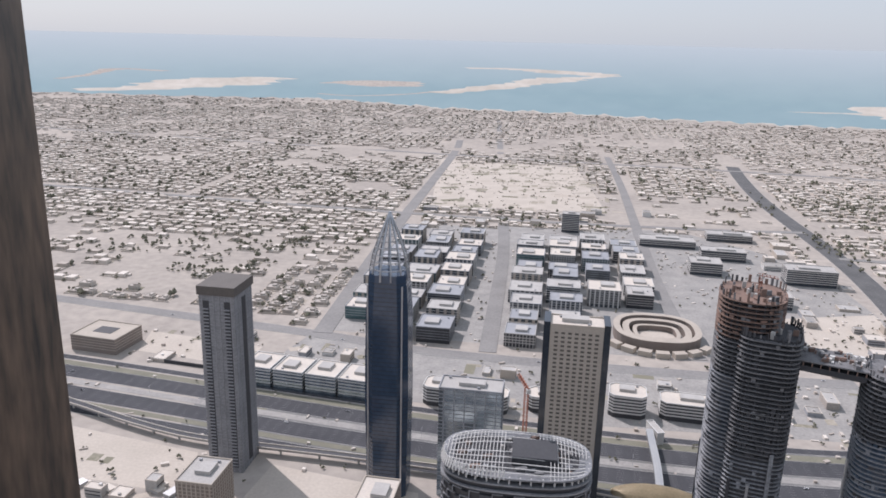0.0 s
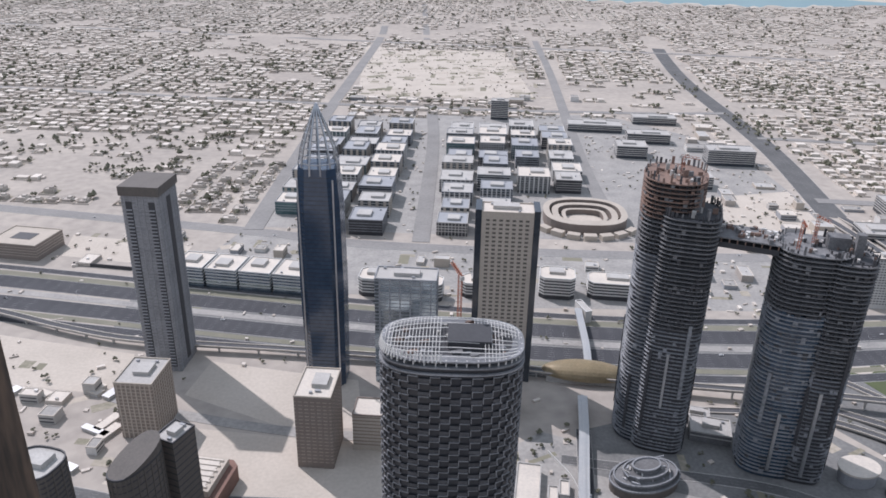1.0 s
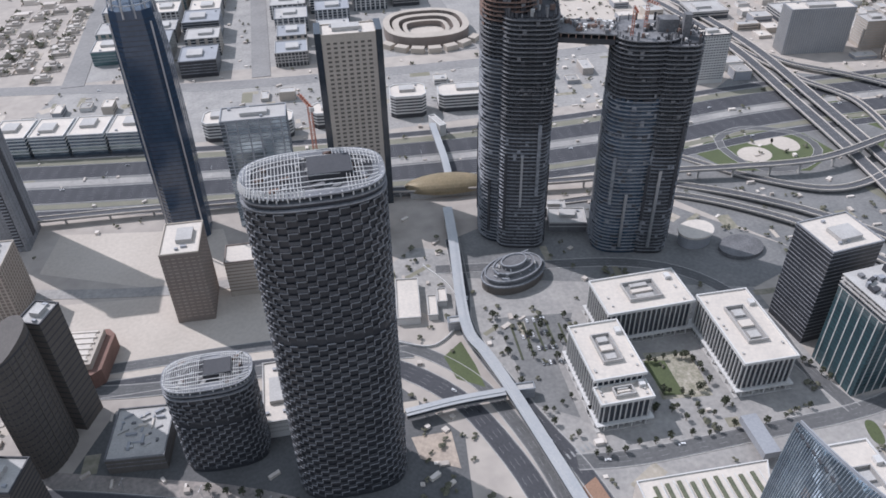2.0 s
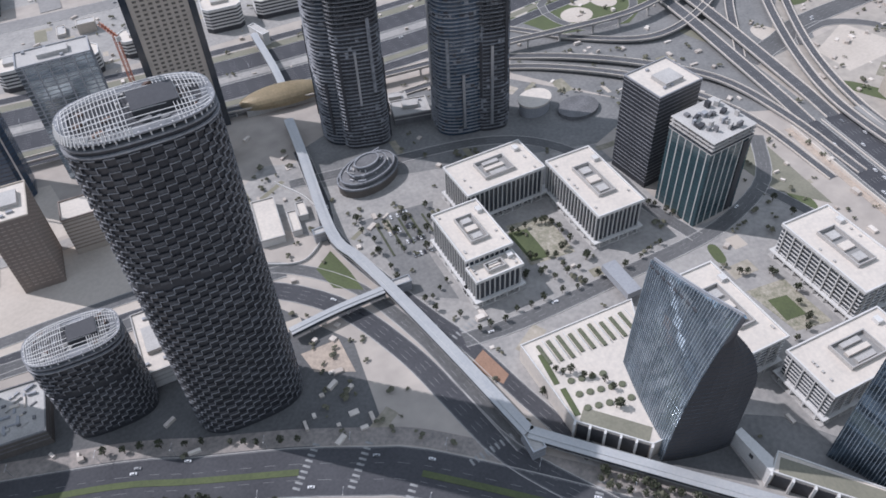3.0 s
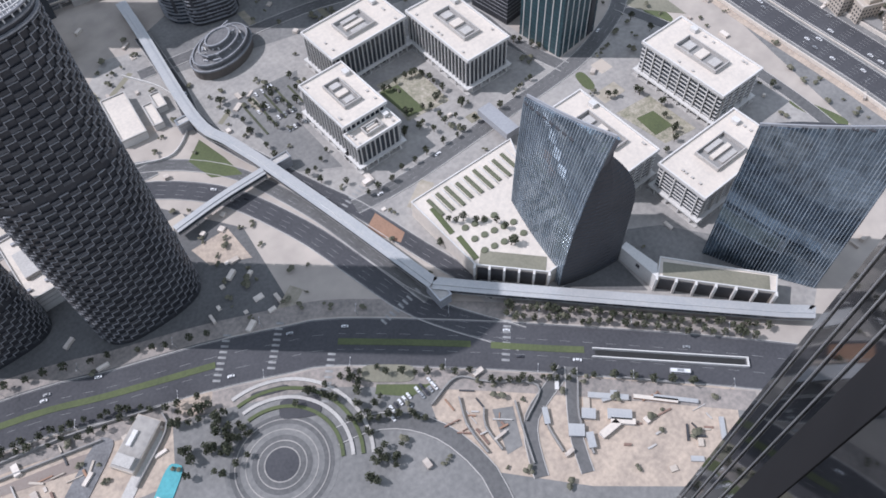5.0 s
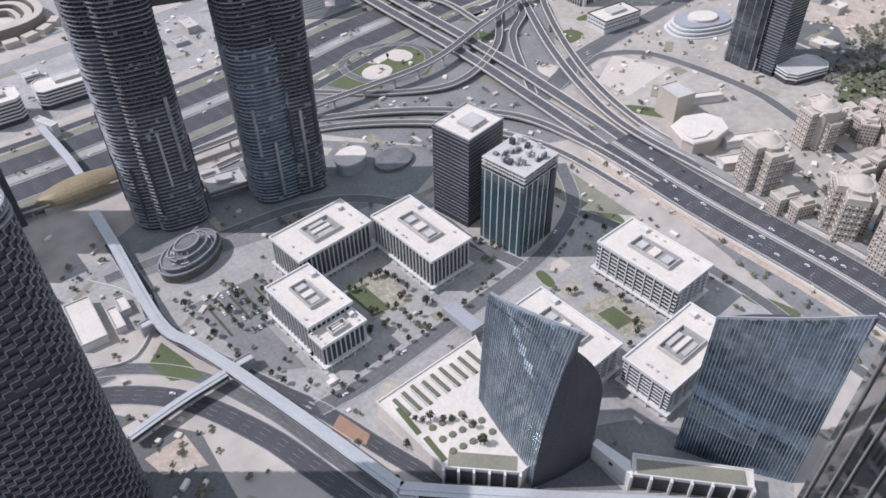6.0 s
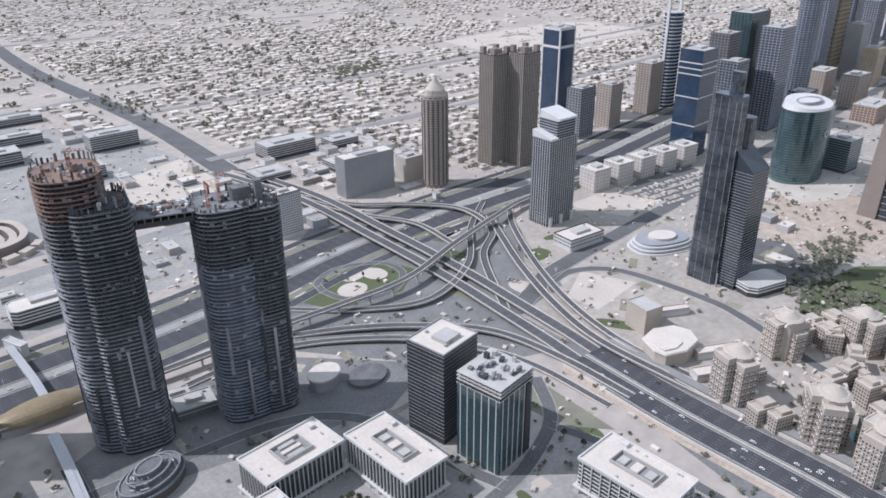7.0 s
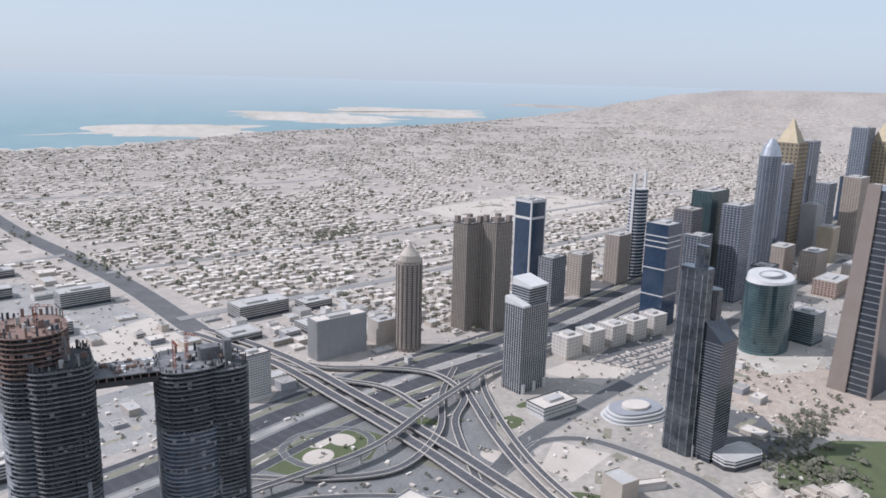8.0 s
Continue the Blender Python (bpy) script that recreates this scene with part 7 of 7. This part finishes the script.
CARS = [make_car("car_white", "white saloon car on the road"), make_car("car_dark", "dark saloon car on the road"), make_car("car_silver", "silver saloon car on the road"), make_car("car_white", "long white van on the road", 5.6)]
for i, ob in enumerate(CARS):
    ob.matrix_basis = pose(200 + i * 3, 410, .15, 0, 0, 80)
lanes = [(motor[0], 13, 18, .4), (motor[1], 13, 18, .4), (motor[2], 5, 4, .4), (hw[0], 9, 20, .35), (hw[1], 9, 20, .35), (bou, 13, 18, .3), (curve1, 6, 4, .3), (roadR, 4, 3, .3), (mid, 4, 3, .3), (cross, 9, 6, .3), (srv, 8, 6, .3)]
for line, half, q, z in lanes:
    pts = [p for p in line if -600 < p.x < 1500 and p.y < 1300]
    for _ in range(q):
        i = r.randrange(len(pts) - 1)
        a, b = pts[i], pts[i + 1]
        v = (b - a).normalized()
        s = round(r.uniform(-half, half) / 3.6) * 3.6
        if line is bou and abs(s) < 5:
            s = 7.2
        p = a.lerp(b, r.random())
        copy_thing(CARS[r.choice((0, 0, 0, 1, 2, 2, 3))], pose(p.x + v.y * s, p.y - v.x * s, z, 0, 0, math.degrees(math.atan2(v.y, v.x)) + (180 if s < 0 else 0)))
# car parks
for x0, y0, dx, dy, nx, ny in ((205, 428, 2.9, 17, 8, 4), (92, 154, 3.2, 5, 11, 2)):
    for i in range(nx):
        for j in range(ny):
            if r.random() < .62:
                copy_thing(CARS[r.choice((0, 0, 1, 2, 3))], pose(x0 + i * dx - j * dx * .2, y0 - j * dy - i * dx * .15, .35, 0, 0, 80))
u_, v_ = np.meshgrid(np.arange(0, 34), np.arange(0, 9))
u_, v_ = u_.ravel(), v_.ravel()
keep_ = rng.random(len(u_)) < .72
u_, v_ = u_[keep_], v_[keep_]
ca, sa = math.cos(radians(-17)), math.sin(radians(-17))
px_, py_ = u_ * 5.6, -(v_ // 2) * 17.0 - (v_ % 2) * 5.6
boxes("parked_cars", 1068 + px_ * ca - py_ * sa, 478 + px_ * sa + py_ * ca, np.full(len(u_), 2.0), np.full(len(u_), 4.5), rng.uniform(1.3, 1.9, len(u_)), np.full(len(u_), radians(-17)), "house", "rows of parked cars in the open car park", "cars")
t = thing("bus", 232, 38, .3, -52, "long white city bus", "bus")
part("body", one_box(12, 2.5, 2.6, .4), "car_white", t); part("window_band", one_box(11.4, 2.56, .9, 1.6), "car_dark", t); part("roof_unit", one_box(4, 1.6, .35, 3.0), "car_silver", t)
lamp0 = thing("street_lamp", 0, 0, 0, 0, "tall grey twin-arm street lamp", "lamp", "street lamps")
bm = bmesh.new(); bmesh.ops.create_cone(bm, segments=8, radius1=.16, radius2=.08, depth=11, matrix=Matrix.Translation((0, 0, 5.5))); part("pole", bm, "steel", lamp0)
part("arm", one_box(5, .14, .14, 10.9), "steel", lamp0)
for s in (-1, 1):
    part("lamp_head", one_box(1.0, .4, .18, 10.8, s * 2.4), "white", lamp0)
spots = []
for line, off, gap in ((motor[0], -24, 110), (hw[0], -15, 60), (bou, 19, 48), (bou, -19, 48)):
    run = 0
    for a, b in zip(line, line[1:]):
        run += (b - a).length
        if run > gap and -500 < a.x < 1200:
            run = 0
            v = (b - a).normalized()
            spots.append((a.x + v.y * off, a.y - v.x * off, math.degrees(math.atan2(v.y, v.x)) + 90))
lamp0.matrix_basis = pose(*spots[0][:2], .2, 0, 0, spots[0][2])
for a, b, c in spots[1:]:
    copy_thing(lamp0, pose(a, b, .2, 0, 0, c))


# ---------------- the viewing tower itself ----------------
own = thing("viewing_tower", 0, 0, 0, 0, "tall steel and glass tower that carries the viewing deck", "tower")
part("shaft", one_prism([(-30, -60), (30, -60), (30, -8), (8, -4), (-8, -4), (-30, -8)], 0, 620), "glass", own)
part("deck_floor", one_prism([(-9, -4.2), (9, -4.2), (3.2, -1.2), (0, -.8), (-3.2, -1.2)], H - 2.2, H - 1.7), "grey", own)
# upright metal fins and glass of the wings beside the deck
def fin(az0, d0, az1, d1, thick, mat, name, oy=.6, z0=0.0, z1=620.0):
    a, b = Vector(polar(az0, d0)), Vector(polar(az1, d1))
    n = Vector((-(b - a).y, (b - a).x)).normalized() * thick
    if n.dot(a) < 0:
        n = -n
    o = Vector((0, oy))
    part(name, one_prism([tuple(o + a), tuple(o + b), tuple(o + b + n), tuple(o + a + n)], z0, z1), mat, own)



fin(-28.6, 7.0, -45, 3.6, .5, "bronze", "bronze_fin", -.2)
fin(-46, 3.5, -95, 2.8, .5, "mirror", "glass_wall", -.2)
fin(89.3, 8.0, 92.2, 7.3, .3, "fin", "metal_fin")
fin(91.6, 7.2, 95.6, 6.3, .3, "mirrordark", "glass_wall")
fin(95.4, 6.2, 99.5, 5.4, .4, "black", "dark_fin")
fin(99.7, 5.3, 108, 4.4, .3, "mirrordark", "glass_wall")
fin(108, 4.2, 113, 3.8, .4, "black", "dark_fin")
fin(113.2, 3.8, 140, 3.0, .4, "mirror", "glass_wall")
# slim upright glazing bars on the wing's glass
for az0, d0, az1, d1, q in ((89.3, 8.0, 92.2, 7.3, 2), (91.6, 7.2, 95.6, 6.3, 2)):
    a, b = Vector(polar(az0, d0)), Vector(polar(az1, d1))
    ang = math.degrees(math.atan2(b.y - a.y, b.x - a.x))
    side = Vector((-(b - a).y, (b - a).x)).normalized() * .02
    if side.dot(a) > 0:
        side = -side
    for i in range(q):
        p = a.lerp(b, (i + .5) / q) + side + Vector((0, .6))
        part("glazing_bar", one_box(.04, .012, 160, 340), "steel", own, m=pose(p.x, p.y, 0, 0, 0, ang))
